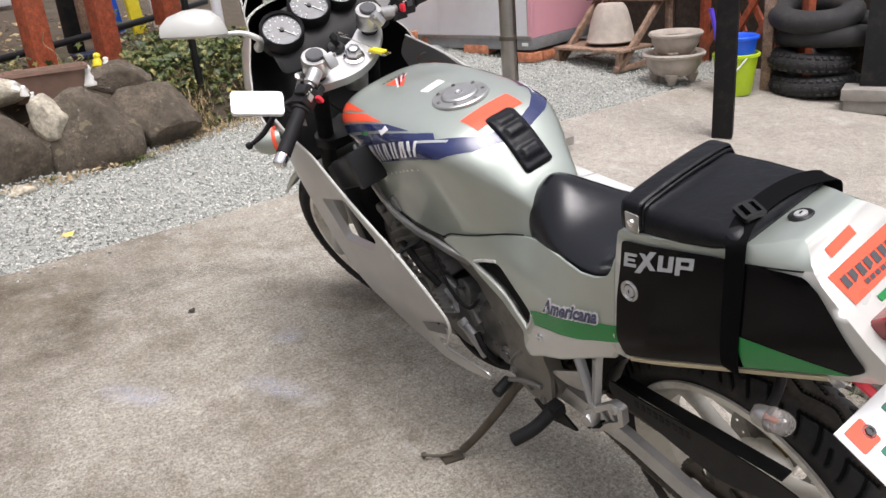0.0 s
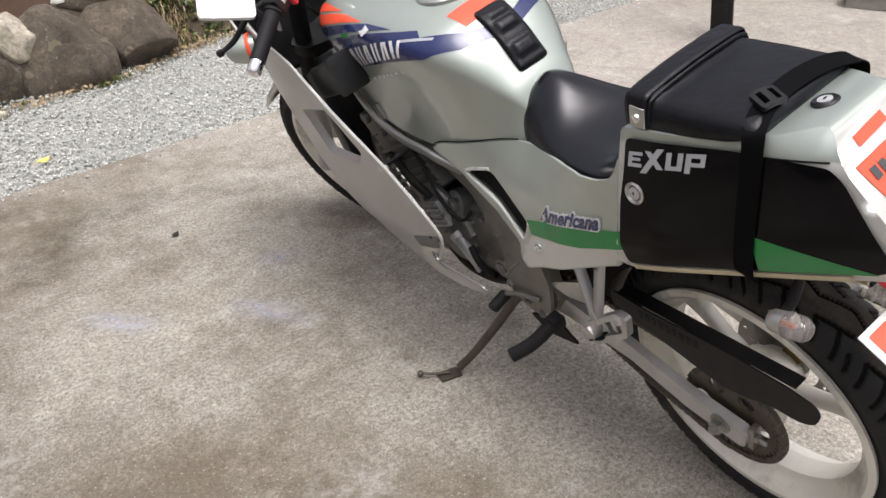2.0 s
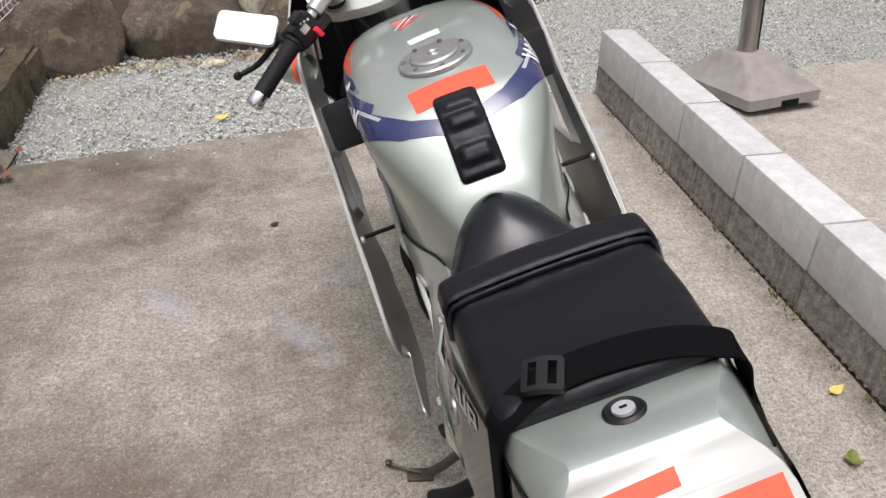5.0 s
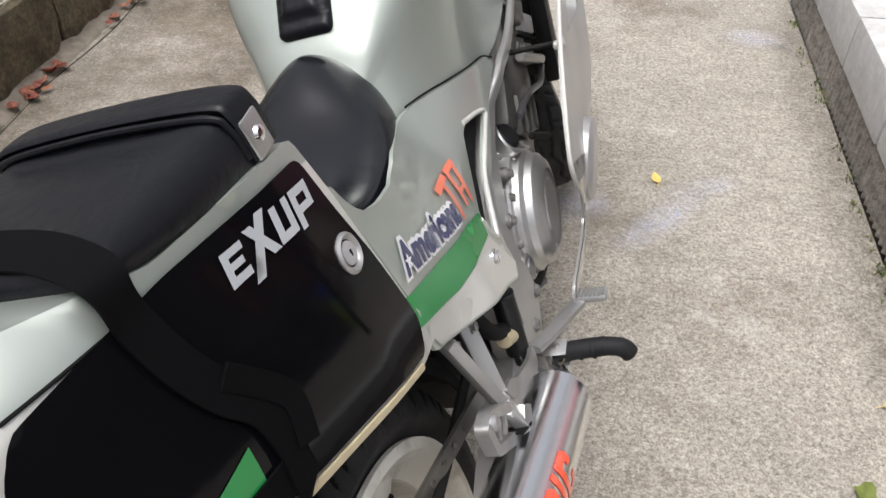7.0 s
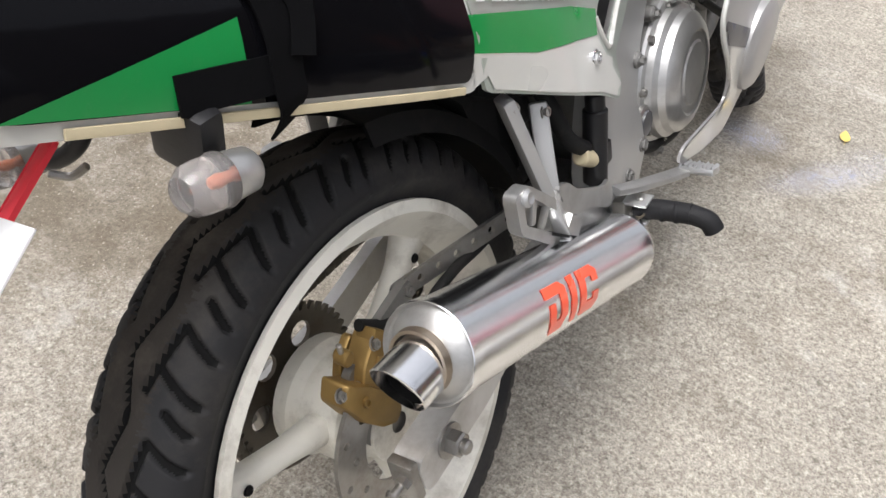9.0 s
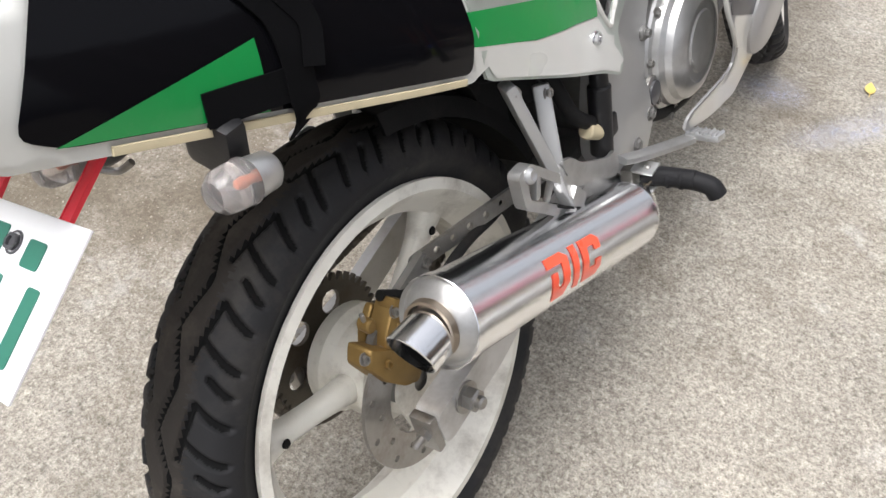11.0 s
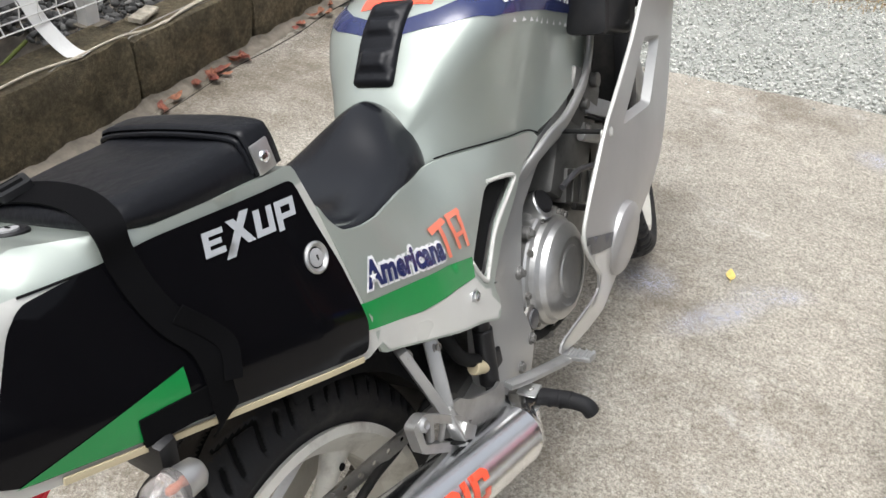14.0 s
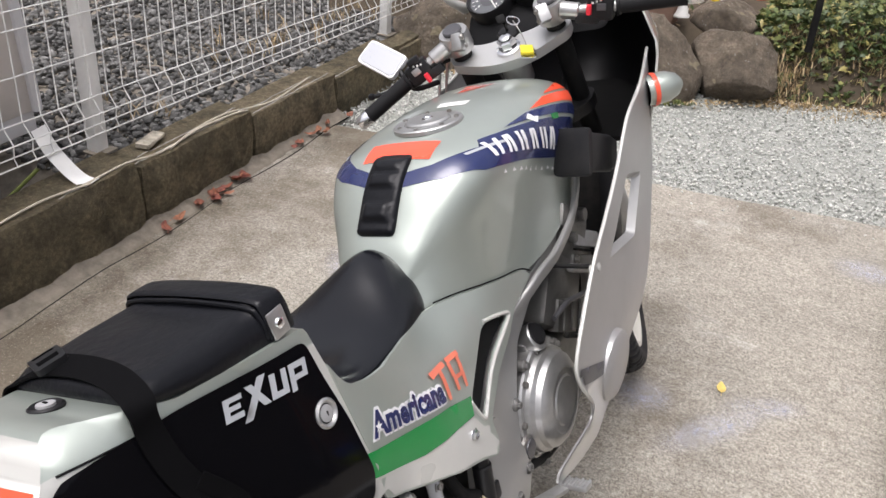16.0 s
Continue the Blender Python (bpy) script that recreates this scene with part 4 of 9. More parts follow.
def panel(s):
    return part("fairing_panel", shell(rounded(foot_up(PANEL, s), 0.018, 3), lambda u, v, d: (s * (fair(u, v) - d), u, v), 0.004, [rounded(WINDOW[s], 0.012, 3)], 0.024, back=1), "panel_silver", bike, "silver fairing side panel with air slot", 40, ("grey_silver",))


panel_r, panel_l = both(panel)
panel_trees = {1: [tree_of(panel_r)], -1: [tree_of(panel_l)]}

COWL = [(0.66, 0.19, 1.27, 1.52), (0.74, 0.225, 1.22, 1.62), (0.80, 0.242, 1.22, 1.66), (0.885, 0.245, 1.28, 1.67), (0.96, 0.205, 1.33, 1.64), (1.03, 0.16, 1.36, 1.56)]


def cowl_point(u, t, d=0.0):
    z, w, yr, yn = [float(np.interp(u, range(len(COWL)), [c[i] for c in COWL])) for i in range(4)]
    a = abs(t)
    ang, s0 = math.pi / 2 * (1 - 0.72 * a), math.sin(math.pi / 2 * 0.28)
    return V(((w - d) * math.copysign(math.cos(ang) / math.cos(math.pi / 2 * 0.28), t), yr + (yn - yr - d) * (math.sin(ang) - s0) / (1 - s0), z))


cb = bmesh.new()
nu, nt = 16, 40
for d, slot, flip in ((0.0, 0, False), (0.005, 1, True)):
    grid = [[cb.verts.new(cowl_point((len(COWL) - 1) * i / nu, -1 + 2 * j / nt, d)) for j in range(nt + 1)] for i in range(nu + 1)]
    for i in range(nu):
        for j in range(nt):
            f = (grid[i][j], grid[i][j + 1], grid[i + 1][j + 1], grid[i + 1][j])
            g = cb.faces.new(f[::-1] if flip else f)
            g.material_index = slot
    if d == 0.0:
        keep = grid
    else:
        for j in (0, nt):
            for i in range(nu):
                cb.faces.new((keep[i][j], keep[i + 1][j], grid[i + 1][j], grid[i][j]))
        for i in (0, nu):
            for j in range(nt):
                cb.faces.new((keep[i][j], keep[i][j + 1], grid[i][j + 1], grid[i][j]))
part("upper_fairing", cb, "pearl", bike, "white upper fairing, black inside", 40, ("inner_black",))

# -- tail bag --
BAG = [(0.168, 0.884, 0.928, 0.098), (0.158, 0.883, 0.940, 0.106), (0.150, 0.884, 0.944, 0.109), (0.135, 0.887, 0.943, 0.111), (0.128, 0.888, 0.937, 0.111), (0.06, 0.901, 0.943, 0.110), (0.02, 0.912, 0.946, 0.106), (-0.012, 0.924, 0.949, 0.103), (-0.026, 0.928, 0.947, 0.098), (-0.032, 0.930, 0.939, 0.092)]


def bag_ring(y, zb, zt, w):
    prof = rounded([(w, zb), (w * 0.93, zt), (-w * 0.93, zt), (-w, zb)], 0.022, 4)
    return [V((x, y, z + 0.004 * math.cos(x / w * 1.5) * (z > zb + 0.02))) for x, z in prof]


rows = np.array(BAG)
tt = np.linspace(0, len(BAG) - 1, 26)
part("tail_bag", loft([bag_ring(*[float(np.interp(t, range(len(BAG)), rows[:, c])) for c in range(4)]) for t in tt]), "vinyl", bike, "black vinyl bag on the tail", 50)

# -- swing arm, chain and rear brake --
def aft(y, z):
    """Towards the axle the swing arm, chain and guard sit a little lower and further forward."""
    k = min(1.0, max(0.0, (0.47 - y) / 0.3))
    return y + 0.033 * k, z - 0.022 * k


def arm(s):
    pts = [(0.47, 0.365), (0.40, 0.390), (0.20, 0.388), (0.06, 0.361), (-0.050, 0.354), (-0.058, 0.346), (-0.056, 0.310), (-0.045, 0.304), (0.07, 0.314), (0.20, 0.344), (0.40, 0.335), (0.47, 0.325)]
    pts = [aft(*p) for p in pts]
    return part("swing_arm_leg", shell(rounded(pts, 0.008, 2), lambda u, v, d: (s * ((0.132 if s > 0 else 0.112) - d), u, v), 0.034 if s > 0 else 0.018, (), 0.04), "arm_silver", bike, "dusty silver box-section swing arm")


both(arm)
part("swing_arm_bridge", box((0.20, 0.09, 0.07), (0, 0.40, 0.365), bev=0.015), "engine_grey", bike)
for s, ax in ((1, 0.132), (-1, 0.112)):
    part("axle_nut", join(lathe([(0, 0), (0.020, 0), (0.020, 0.003), (0.0, 0.003)], (s * ax, 0.026, 0.313), (s, 0, 0), 24), lathe([(0, 0.003), (0.014, 0.003), (0.0145, 0.016), (0.012, 0.018), (0, 0.018)], (s * ax, 0.026, 0.313), (s, 0, 0), 6), cyl((s * (ax + 0.013), 0.026, 0.313), (s * (ax + 0.026), 0.026, 0.313), 0.008)), "steel", bike, "dull steel axle nut")
    part("chain_adjuster", join(box((0.030 if s > 0 else 0.022, 0.012, 0.052), (s * (ax - 0.017), -0.029, 0.308), bev=0.002), cyl((s * (ax - 0.014), -0.027, 0.312), (s * (ax - 0.014), -0.057, 0.312), 0.005), lathe([(0, 0), (0.009, 0), (0.009, 0.008), (0, 0.008)], (s * (ax - 0.014), -0.035, 0.312), (0, -1, 0), 6)), "steel", bike)
chain_links = bmesh.new()
path = []
for k in range(30):
    t = k / 29
    path.append(V((-0.082, *aft(0.47 - 0.47 * t, 0.425 + 0.008 * t))))
for k in range(16):
    a = math.pi / 2 + math.pi * k / 15
    path.append(V((-0.082, AXLE_R.y + 0.101 * math.cos(a), AXLE_R.z + 0.101 * math.sin(a))))
for k in range(30):
    t = k / 29
    path.append(V((-0.082, *aft(0.004 + 0.466 * t, 0.230 + 0.10 * t))))
links = []
for a, b in zip(path, path[1:]):
    d = b - a
    links.append(box((0.016, d.length * 1.1, 0.013), ((a + b) / 2), (math.degrees(math.atan2(d.z, d.y)), 0, 0), 0.003, 1))
chain = part("chain", join(chain_links, *links), "rusty", bike, "greasy drive chain")
chain["kind"] = "stuff"
GUARD = [(0.25, 0.455), (0.25, 0.492), (0.16, 0.497), (0.0, 0.512), (-0.12, 0.514), (-0.166, 0.508), (-0.178, 0.492), (-0.170, 0.462), (-0.145, 0.447), (-0.09, 0.444), (-0.05, 0.426), (-0.003, 0.416), (0.05, 0.424), (0.11, 0.436)]
GUARD = [aft(*p) for p in GUARD]
guard = part("chain_guard", join(shell(rounded(GUARD, 0.012, 3), lambda u, v, d: (-0.0955 + max(0, v - 0.494) * 0.8 + d, u, v), 0.003, (), 0.03), box((0.026, 0.36, 0.004), (-0.078, 0.08, 0.484), (-3.5, 0, 0), 0.001)), "guard_black", bike, "black plastic chain guard with embossed markings")
for k in range(9):
    part("marking", box((0.0012, 0.009, 0.016), (-0.0960, *aft(0.17 - k * 0.015, 0.478 + k * 0.001)), bev=0.0), "grip", guard, "worn embossed bar")
# torque arm with drilled holes and the gold caliper
arm_holes = [[(q * 0.025 + 0.0045 * math.cos(a), 0.0045 * math.sin(a)) for a in [2 * math.pi * j / 10 for j in range(10)]] for q in range(1, 7)]
ta = shell(rounded([(-0.012, -0.010), (0.20, -0.010), (0.20, 0.010), (-0.012, 0.010)], 0.009, 3), lambda u, v, d: (u, v, -d), 0.006, arm_holes, 0.02)
A0, A1 = V((0.058, 0.094, 0.440)), V((0.112, 0.250, 0.446))
ux = (A1 - A0).normalized()
uz = V((1, 0, 0.2)).cross(ux).normalized()
uy = uz
un = ux.cross(uy).normalized()
ta.transform(Matrix((( ux.x, uy.x, un.x, A0.x), (ux.y, uy.y, un.y, A0.y), (ux.z, uy.z, un.z, A0.z), (0, 0, 0, 1))))
part("torque_arm", join(ta, bolt(A0, (1, 0, 0.3), 0.008, 0.012)), "steel", bike, "drilled steel torque arm")
hose = tube([(0.060, 0.02, 0.455), (0.066, 0.05, 0.432), (0.084, 0.086, 0.420), (0.086, 0.115, 0.430), (0.086, 0.157, 0.432), (0.086, 0.203, 0.427), (0.088, 0.25, 0.430), (0.10, 0.33, 0.45)], 0.0065, 10)
part("brake_hose", hose, "matt_black", bike)
def plate_block(outline, x0, x1, ease=0.004):
    """A cast block: an outline in the side plane, x0 to x1 thick, its outer edge eased."""
    out = rounded(outline, 0.006, 3)
    mid_y, mid_z = sum(p[0] for p in out) / len(out), sum(p[1] for p in out) / len(out)
    rings = []
    for x, k in ((x0, 1.0), (x1 - ease, 1.0), (x1 - ease * 0.3, 0.965), (x1, 0.91)):
        rings.append([(x, mid_y + (y - mid_y) * k, mid_z + (z - mid_z) * k) for y, z in out])
    return loft(rings)


caliper = part("brake_caliper", plate_block([(0.004, 0.480), (0.022, 0.464), (0.014, 0.446), (-0.022, 0.404), (-0.044, 0.432), (-0.030, 0.454)], 0.070, 0.098), "gold", bike, "gold anodised brake caliper", 40)
part("bridge", plate_block([(-0.068, 0.462), (-0.048, 0.446), (-0.034, 0.436), (0.002, 0.394), (0.012, 0.364), (-0.006, 0.354), (-0.033, 0.368), (-0.064, 0.402), (-0.083, 0.440)], 0.066, 0.102, 0.007), "gold", caliper, "", 40)
part("inner_half", plate_block([(-0.004, 0.474), (0.014, 0.458), (-0.016, 0.414), (-0.046, 0.436), (-0.034, 0.456)], 0.056, 0.067), "gold", caliper, "", 40)
part("hose_lug", cyl((0.074, -0.042, 0.476), (0.092, -0.042, 0.474), 0.010), "gold", caliper)
part("upper_cap", box((0.028, 0.026, 0.018), (0.086, 0.010, 0.470), (-42, 0, 0), 0.004), "gold", caliper)
part("pad_cover", box((0.004, 0.030, 0.010), (0.099, -0.010, 0.440), (50, 0, 0), 0.002), "gold", caliper)
part("bleed_screw", cyl((0.084, -0.044, 0.480), (0.086, -0.046, 0.496), 0.0035), "steel", caliper)
for q in ((0.101, -0.050, 0.424), (0.094, -0.078, 0.452), (0.097, -0.002, 0.470), (0.100, 0.018, 0.440)):
    part("bolt", bolt(q, (1, 0, 0.1), 0.0065, 0.006), "gold" if q[1] < -0.045 and q[2] < 0.44 else "steel", caliper)
for ob in (caliper, *caliper.children):
    ob.data.transform(Matrix.Translation((0.070, 0.025, 0.397)) @ Matrix.Diagonal((0.9, 0.76, 0.95, 1.0)) @ Matrix.Translation((-0.088, -0.010, -0.424)))
part("caliper_bracket", shell(rounded([(0.005, 0.280), (-0.03, 0.34), (-0.02, 0.42), (0.03, 0.44), (0.102, 0.456), (0.09, 0.40), (0.06, 0.29)], 0.012, 3), lambda u, v, d: (0.066 - d, u, v), 0.010, (), 0.03), "dirty_alloy", bike)

# -- muffler --
CAN0, CAN1 = V((0.178, 0.366, 0.326)), V((0.178, -0.020, 0.496))
cd = (CAN1 - CAN0).normalized()
L = (CAN1 - CAN0).length
muffler = part("muffler", lathe([(0.0275, -0.030), (0.0295, -0.024), (0.036, -0.018), (0.0425, -0.008), (0.0455, 0.004), (0.0462, 0.006), (0.0455, 0.009), (0.0455, L - 0.012), (0.0470, L - 0.012), (0.0470, L), (0.0462, L + 0.001)], CAN0, cd, 56), "polished", bike, "polished round aluminium muffler", 30)
part("end_cap", lathe([(0.0462, L + 0.001), (0.0445, L - 0.004), (0.042, L - 0.004), (0.036, L + 0.001), (0.031, L + 0.005), (0.024, L + 0.008)], CAN0, cd, 48), "alloy", muffler, "dull welded end cap")
od = V((0, -0.995, 0.10)).normalized()
oc = CAN1 - cd * 0.012
part("weld_bead", lathe([(0.0265, 0.016), (0.0305, 0.020), (0.0292, 0.027), (0.0260, 0.027)], oc, (od + cd * 2).normalized(), 40), "weld", muffler)
outlet = part("outlet_pipe", lathe([(0.0272, 0.0), (0.0270, 0.052), (0.0270, 0.055), (0.0256, 0.056), (0.0252, 0.048), (0.0252, 0.0)], oc, od, 44), "polished", muffler, "bright outlet pipe, sooty inside", 50)
drop = V((0.2, 0, 1)) - od * V((0.2, 0, 1)).dot(od)
for v in outlet.data.vertices:
    q = v.co - oc
    if q.dot(od) > 0.042:
        v.co += od * 0.35 * q.dot(drop.normalized())
part("soot", lathe([(0.0251, 0.040), (0.0250, 0.004), (0.0, 0.003)], oc, od, 30), "cavity", muffler)
out_dir = V((1, 0, 0)) - cd * cd.x
out_dir = (out_dir.normalized() * 0.93 + V((0, 0.15, 0.36))).normalized()
can_tree = tree_of(muffler)
e1 = -cd
e2 = (V((0, 0, 1)) - cd * cd.z - out_dir * (V((0, 0, 1)) - cd * cd.z).dot(out_dir)).normalized()
mid = CAN0 + cd * (L * 0.66)


def on_can(u, v):
    return mid + e1 * (u * 1.42 - 0.012) + e2 * (v * 0.98 - 0.013) + out_dir * 0.12


for shape in ([(0.0, 0.028), (0.024, 0.028), (0.031, 0.021), (0.031, -0.007), (0.023, -0.018), (0.004, -0.018), (0.004, 0.010), (0.013, 0.010), (0.013, -0.008), (0.019, -0.008), (0.021, -0.004), (0.021, 0.017), (0.0, 0.017)],
              [(0.037, 0.028), (0.046, 0.028), (0.046, -0.018), (0.037, -0.018)],
              [(0.052, 0.028), (0.076, 0.028), (0.083, 0.021), (0.083, 0.010), (0.073, 0.010), (0.072, 0.017), (0.062, 0.017), (0.062, -0.007), (0.073, -0.007), (0.073, -0.001), (0.083, -0.001), (0.083, -0.011), (0.076, -0.018), (0.052, -0.018)]):
    part("sticker", decal(shape, [can_tree], on_can, -out_dir, 0.001, step=0.008), "orange", muffler, "fluorescent red sticker shape", 300)
part("exhaust_pipe", tube([CAN0 - cd * 0.015, V((0.180, 0.392, 0.318)), V((0.168, 0.412, 0.318)), V((0.145, 0.430, 0.314)), V((0.115, 0.49, 0.285)), V((0.05, 0.64, 0.245)), V((0.0, 0.85, 0.25))], 0.0262, 24), "polished", bike, "tarnished exhaust pipe")
part("pipe_clamp", lathe([(0.0245, -0.005), (0.0265, -0.004), (0.0265, 0.014), (0.0245, 0.015)], CAN0 - cd * 0.03, cd, 28), "alloy", bike)

# -- foot rests and hangers --
def strut(a, b, w=0.020, t=0.012, w2=None):
    a, b = V(a), V(b)
    d = (b - a)
    m = Matrix.Translation((a + b) / 2) @ d.normalized().to_track_quat("Z", "X").to_matrix().to_4x4()
    bm = box((t, w, d.length + w * 0.6), bev=0.004)
    for v in bm.verts:
        if w2 and v.co.z > 0:
            v.co.y *= w2 / w
    bm.transform(m)
    return bm


def hanger(s):
    shift = -0.020 if s > 0 else 0.0
    top1, top2, foot = V((s * 0.140, 0.234 + shift, 0.602)), V((s * 0.138, 0.297 + shift, 0.566)), V((s * 0.160, 0.245, 0.462))
    h = part("pillion_hanger", strut(top1, foot, 0.025, 0.014), "grey_silver", bike, "silver forked hanger under the side cover")
    part("front_strut", strut(top2, foot, 0.020, 0.014), "grey_silver", h)
    part("foot_bracket", strut(foot + V((0, 0.0, 0.015)), foot + V((s * 0.008, 0.004, -0.03)), 0.03, 0.016), "grey_silver", h)
    for q in (top1, top2):
        part("bolt", bolt(q + V((s * 0.007, 0, -0.004)), (s, 0, 0.1), 0.006, 0.005), "steel", h)
    rail = [(0.158, 0.536), (0.184, 0.535), (0.268, 0.454), (0.272, 0.426), (0.243, 0.413), (0.160, 0.490)]
    gap = [(0.172, 0.524), (0.182, 0.523), (0.254, 0.452), (0.246, 0.430), (0.172, 0.494)]
    fold = shell(rounded(rail, 0.008, 3), lambda u, v, d: (s * (0.171 - d), u, v), 0.015, [rounded(gap, 0.005, 2)], 0.02)
    peg = part("pillion_peg", fold, "alloy", h, "folded alloy pillion peg")
    part("tread_bar", strut((s * 0.164, 0.200, 0.512), (s * 0.164, 0.190, 0.484), 0.010, 0.010), "alloy", peg)
    part("tread_bar", strut((s * 0.164, 0.226, 0.484), (s * 0.162, 0.212, 0.462), 0.008, 0.008), "alloy", peg)
    part("hinge_block", box((0.022, 0.026, 0.034), (s * 0.167, 0.257, 0.434), (40, 0, 0), 0.003), "alloy", peg)
    part("hinge_slot", box((0.024, 0.046, 0.003), (s * 0.168, 0.236, 0.438), (-38, 0, 0), 0.0005), "cavity", peg)
    part("bolt", lathe([(0.0095, 0), (0.0095, 0.003), (0.006, 0.006), (0.003, 0.004), (0, 0.004)], (s * 0.171, 0.177, 0.524), (s, 0, 0.2), 20), "alloy", peg)
    return h


both(hanger)
plate_pts = {1: [(0.405, 0.545), (0.455, 0.545), (0.520, 0.43), (0.530, 0.375), (0.500, 0.335), (0.44, 0.325), (0.40, 0.37), (0.385, 0.45)], -1: [(0.405, 0.545), (0.455, 0.545), (0.520, 0.46), (0.520, 0.36), (0.46, 0.335), (0.40, 0.37), (0.385, 0.45)]}
for s in (1, -1):
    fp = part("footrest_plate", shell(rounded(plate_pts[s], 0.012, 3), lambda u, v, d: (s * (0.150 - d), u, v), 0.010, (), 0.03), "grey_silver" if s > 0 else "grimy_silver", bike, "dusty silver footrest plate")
    q = (s * 0.137, 0.548, 0.402)
    part("pivot_cap", join(lathe([(0.024, 0), (0.024, 0.006), (0.019, 0.008), (0.018, 0.006), (0, 0.006)], q, (s, 0, 0), 28)), "steel", fp, "steel pivot ring with dark cap")
    part("cap", lathe([(0.018, 0.006), (0.017, 0.011), (0, 0.012)], q, (s, 0, 0), 24), "dark_vinyl", fp)
    for b in ((0.470, 0.365), (0.430, 0.352), (0.520, 0.385)):
        part("bolt", bolt((s * 0.150, *b), (s, 0, 0), 0.008, 0.006), "dirty_alloy", fp)
# heel guards
for s, pts in ((1, [(0.246, 0.492), (0.268, 0.486), (0.290, 0.462), (0.313, 0.448), (0.357, 0.424), (0.374, 0.426), (0.381, 0.398), (0.369, 0.386), (0.317, 0.420), (0.285, 0.431), (0.262, 0.450)]), (-1, [(0.390, 0.455), (0.378, 0.468), (0.295, 0.518), (0.262, 0.516), (0.252, 0.500), (0.272, 0.470), (0.345, 0.450)])):
    part("heel_guard", shell(rounded(pts, 0.010, 3), lambda u, v, d: (s * ((0.168 if s > 0 else 0.142) - d), u, v), 0.005, (), 0.02), "alloy", bike, "alloy heel guard plate")
# added black sheet in place of the deep shade ahead of the tyre
SHADE_ARC = bmesh.new()
prev = None
for k in range(15):
    a = radians(14 + 4.6 * k)
    ring = []
    for x, d in ((-0.078, -0.022), (-0.070, 0.0), (-0.03, 0.010), (0.03, 0.010), (0.070, 0.0), (0.078, -0.022), (0.074, -0.022), (0.066, -0.003), (0.03, 0.006), (-0.03, 0.006), (-0.066, -0.003), (-0.074, -0.022)):
        ring.append(SHADE_ARC.verts.new((x, AXLE_R.y + (0.332 + d) * math.cos(a), AXLE_R.z + (0.332 + d) * math.sin(a))))
    if prev:
        for j in range(12):
            SHADE_ARC.faces.new((prev[j], prev[(j + 1) % 12], ring[(j + 1) % 12], ring[j]))
    prev = ring
part("inner_guard", SHADE_ARC, "matt_black", bike, "black sheet added for the shade around the rear tyre", 40)
# right foot rest, brake pedal, master cylinder
rest = part("foot_rest", join(tube([(0.175, 0.433, 0.340), (0.20, 0.434, 0.346), (0.245, 0.437, 0.346)], 0.0135, 14), tube([(0.243, 0.437, 0.346), (0.265, 0.438, 0.340), (0.274, 0.438, 0.327)], 0.013, 14)), "grip", bike, "black rubber foot rest with upturned end")
for k in range(3):
    part("rib", lathe([(0.0135, 0), (0.0140, 0.001), (0.0140, 0.004), (0.0135, 0.005)], (0.190 + k * 0.018, 0.434, 0.344 + k * 0.001), (1, 0.04, 0.05), 16), "grip", rest)
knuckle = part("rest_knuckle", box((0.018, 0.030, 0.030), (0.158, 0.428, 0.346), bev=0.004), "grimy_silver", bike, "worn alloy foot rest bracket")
for dz in (-0.013, 0.013):
    part("clevis_plate", box((0.034, 0.028, 0.004), (0.178, 0.430, 0.346 + dz), bev=0.0015), "alloy", knuckle)
part("hinge_pin", cyl((0.182, 0.430, 0.328), (0.182, 0.430, 0.364), 0.0045), "steel", knuckle)
part("spring", tube([(0.176, 0.422, 0.338), (0.186, 0.416, 0.342), (0.190, 0.424, 0.346), (0.180, 0.438, 0.350)], 0.002, 6), "rusty", knuckle)
pedal = part("brake_pedal", tube([(0.158, 0.405, 0.385), (0.172, 0.44, 0.372), (0.194, 0.50, 0.354), (0.206, 0.524, 0.350)], 0.006, 10, flat=(0.011, 0.005)), "alloy", bike, "alloy brake pedal with knurled tip")
pad = part("pedal_pad", box((0.048, 0.030, 0.010), (0.222, 0.534, 0.350), (-20, 0, 0), 0.003), "alloy", pedal)
knurls = bmesh.new()
for i in range(8):
    for j in range(5):
        spot = V((0.201 + i * 0.006, 0.523 + j * 0.0055 + (0.0027 if i % 2 else 0), 0.361 - j * 0.0020))
        bmesh.ops.create_cone(knurls, segments=4, radius1=0.0030, radius2=0.0004, depth=0.004, matrix=Matrix.Translation(spot))
part("knurling", knurls, "alloy", pad)["kind"] = "stuff"
part("master_cylinder", join(cyl((0.148, 0.375, 0.415), (0.150, 0.385, 0.510), 0.015), cyl((0.150, 0.385, 0.505), (0.150, 0.387, 0.530), 0.012), cyl((0.148, 0.375, 0.418), (0.148, 0.373, 0.395), 0.008), box((0.02, 0.03, 0.03), (0.145, 0.40, 0.44), bev=0.004)), "black", bike, "black rear brake master cylinder")
part("reservoir_hose", tube([(0.145, 0.36, 0.47), (0.14, 0.33, 0.50), (0.125, 0.32, 0.55), (0.10, 0.31, 0.60)], 0.010, 10), "matt_black", bike)
part("hose_joint", cyl((0.146, 0.345, 0.468), (0.148, 0.372, 0.450), 0.011), "mask", bike, "yellowed plastic hose joint")
# left: foot rest, gear lever, side stand
part("foot_rest", join(tube([(-0.165, 0.385, 0.362), (-0.21, 0.40, 0.335), (-0.25, 0.425, 0.315)], 0.015, 14), box((0.03, 0.03, 0.03), (-0.158, 0.38, 0.368), bev=0.005)), "grip", bike, "black rubber foot rest")
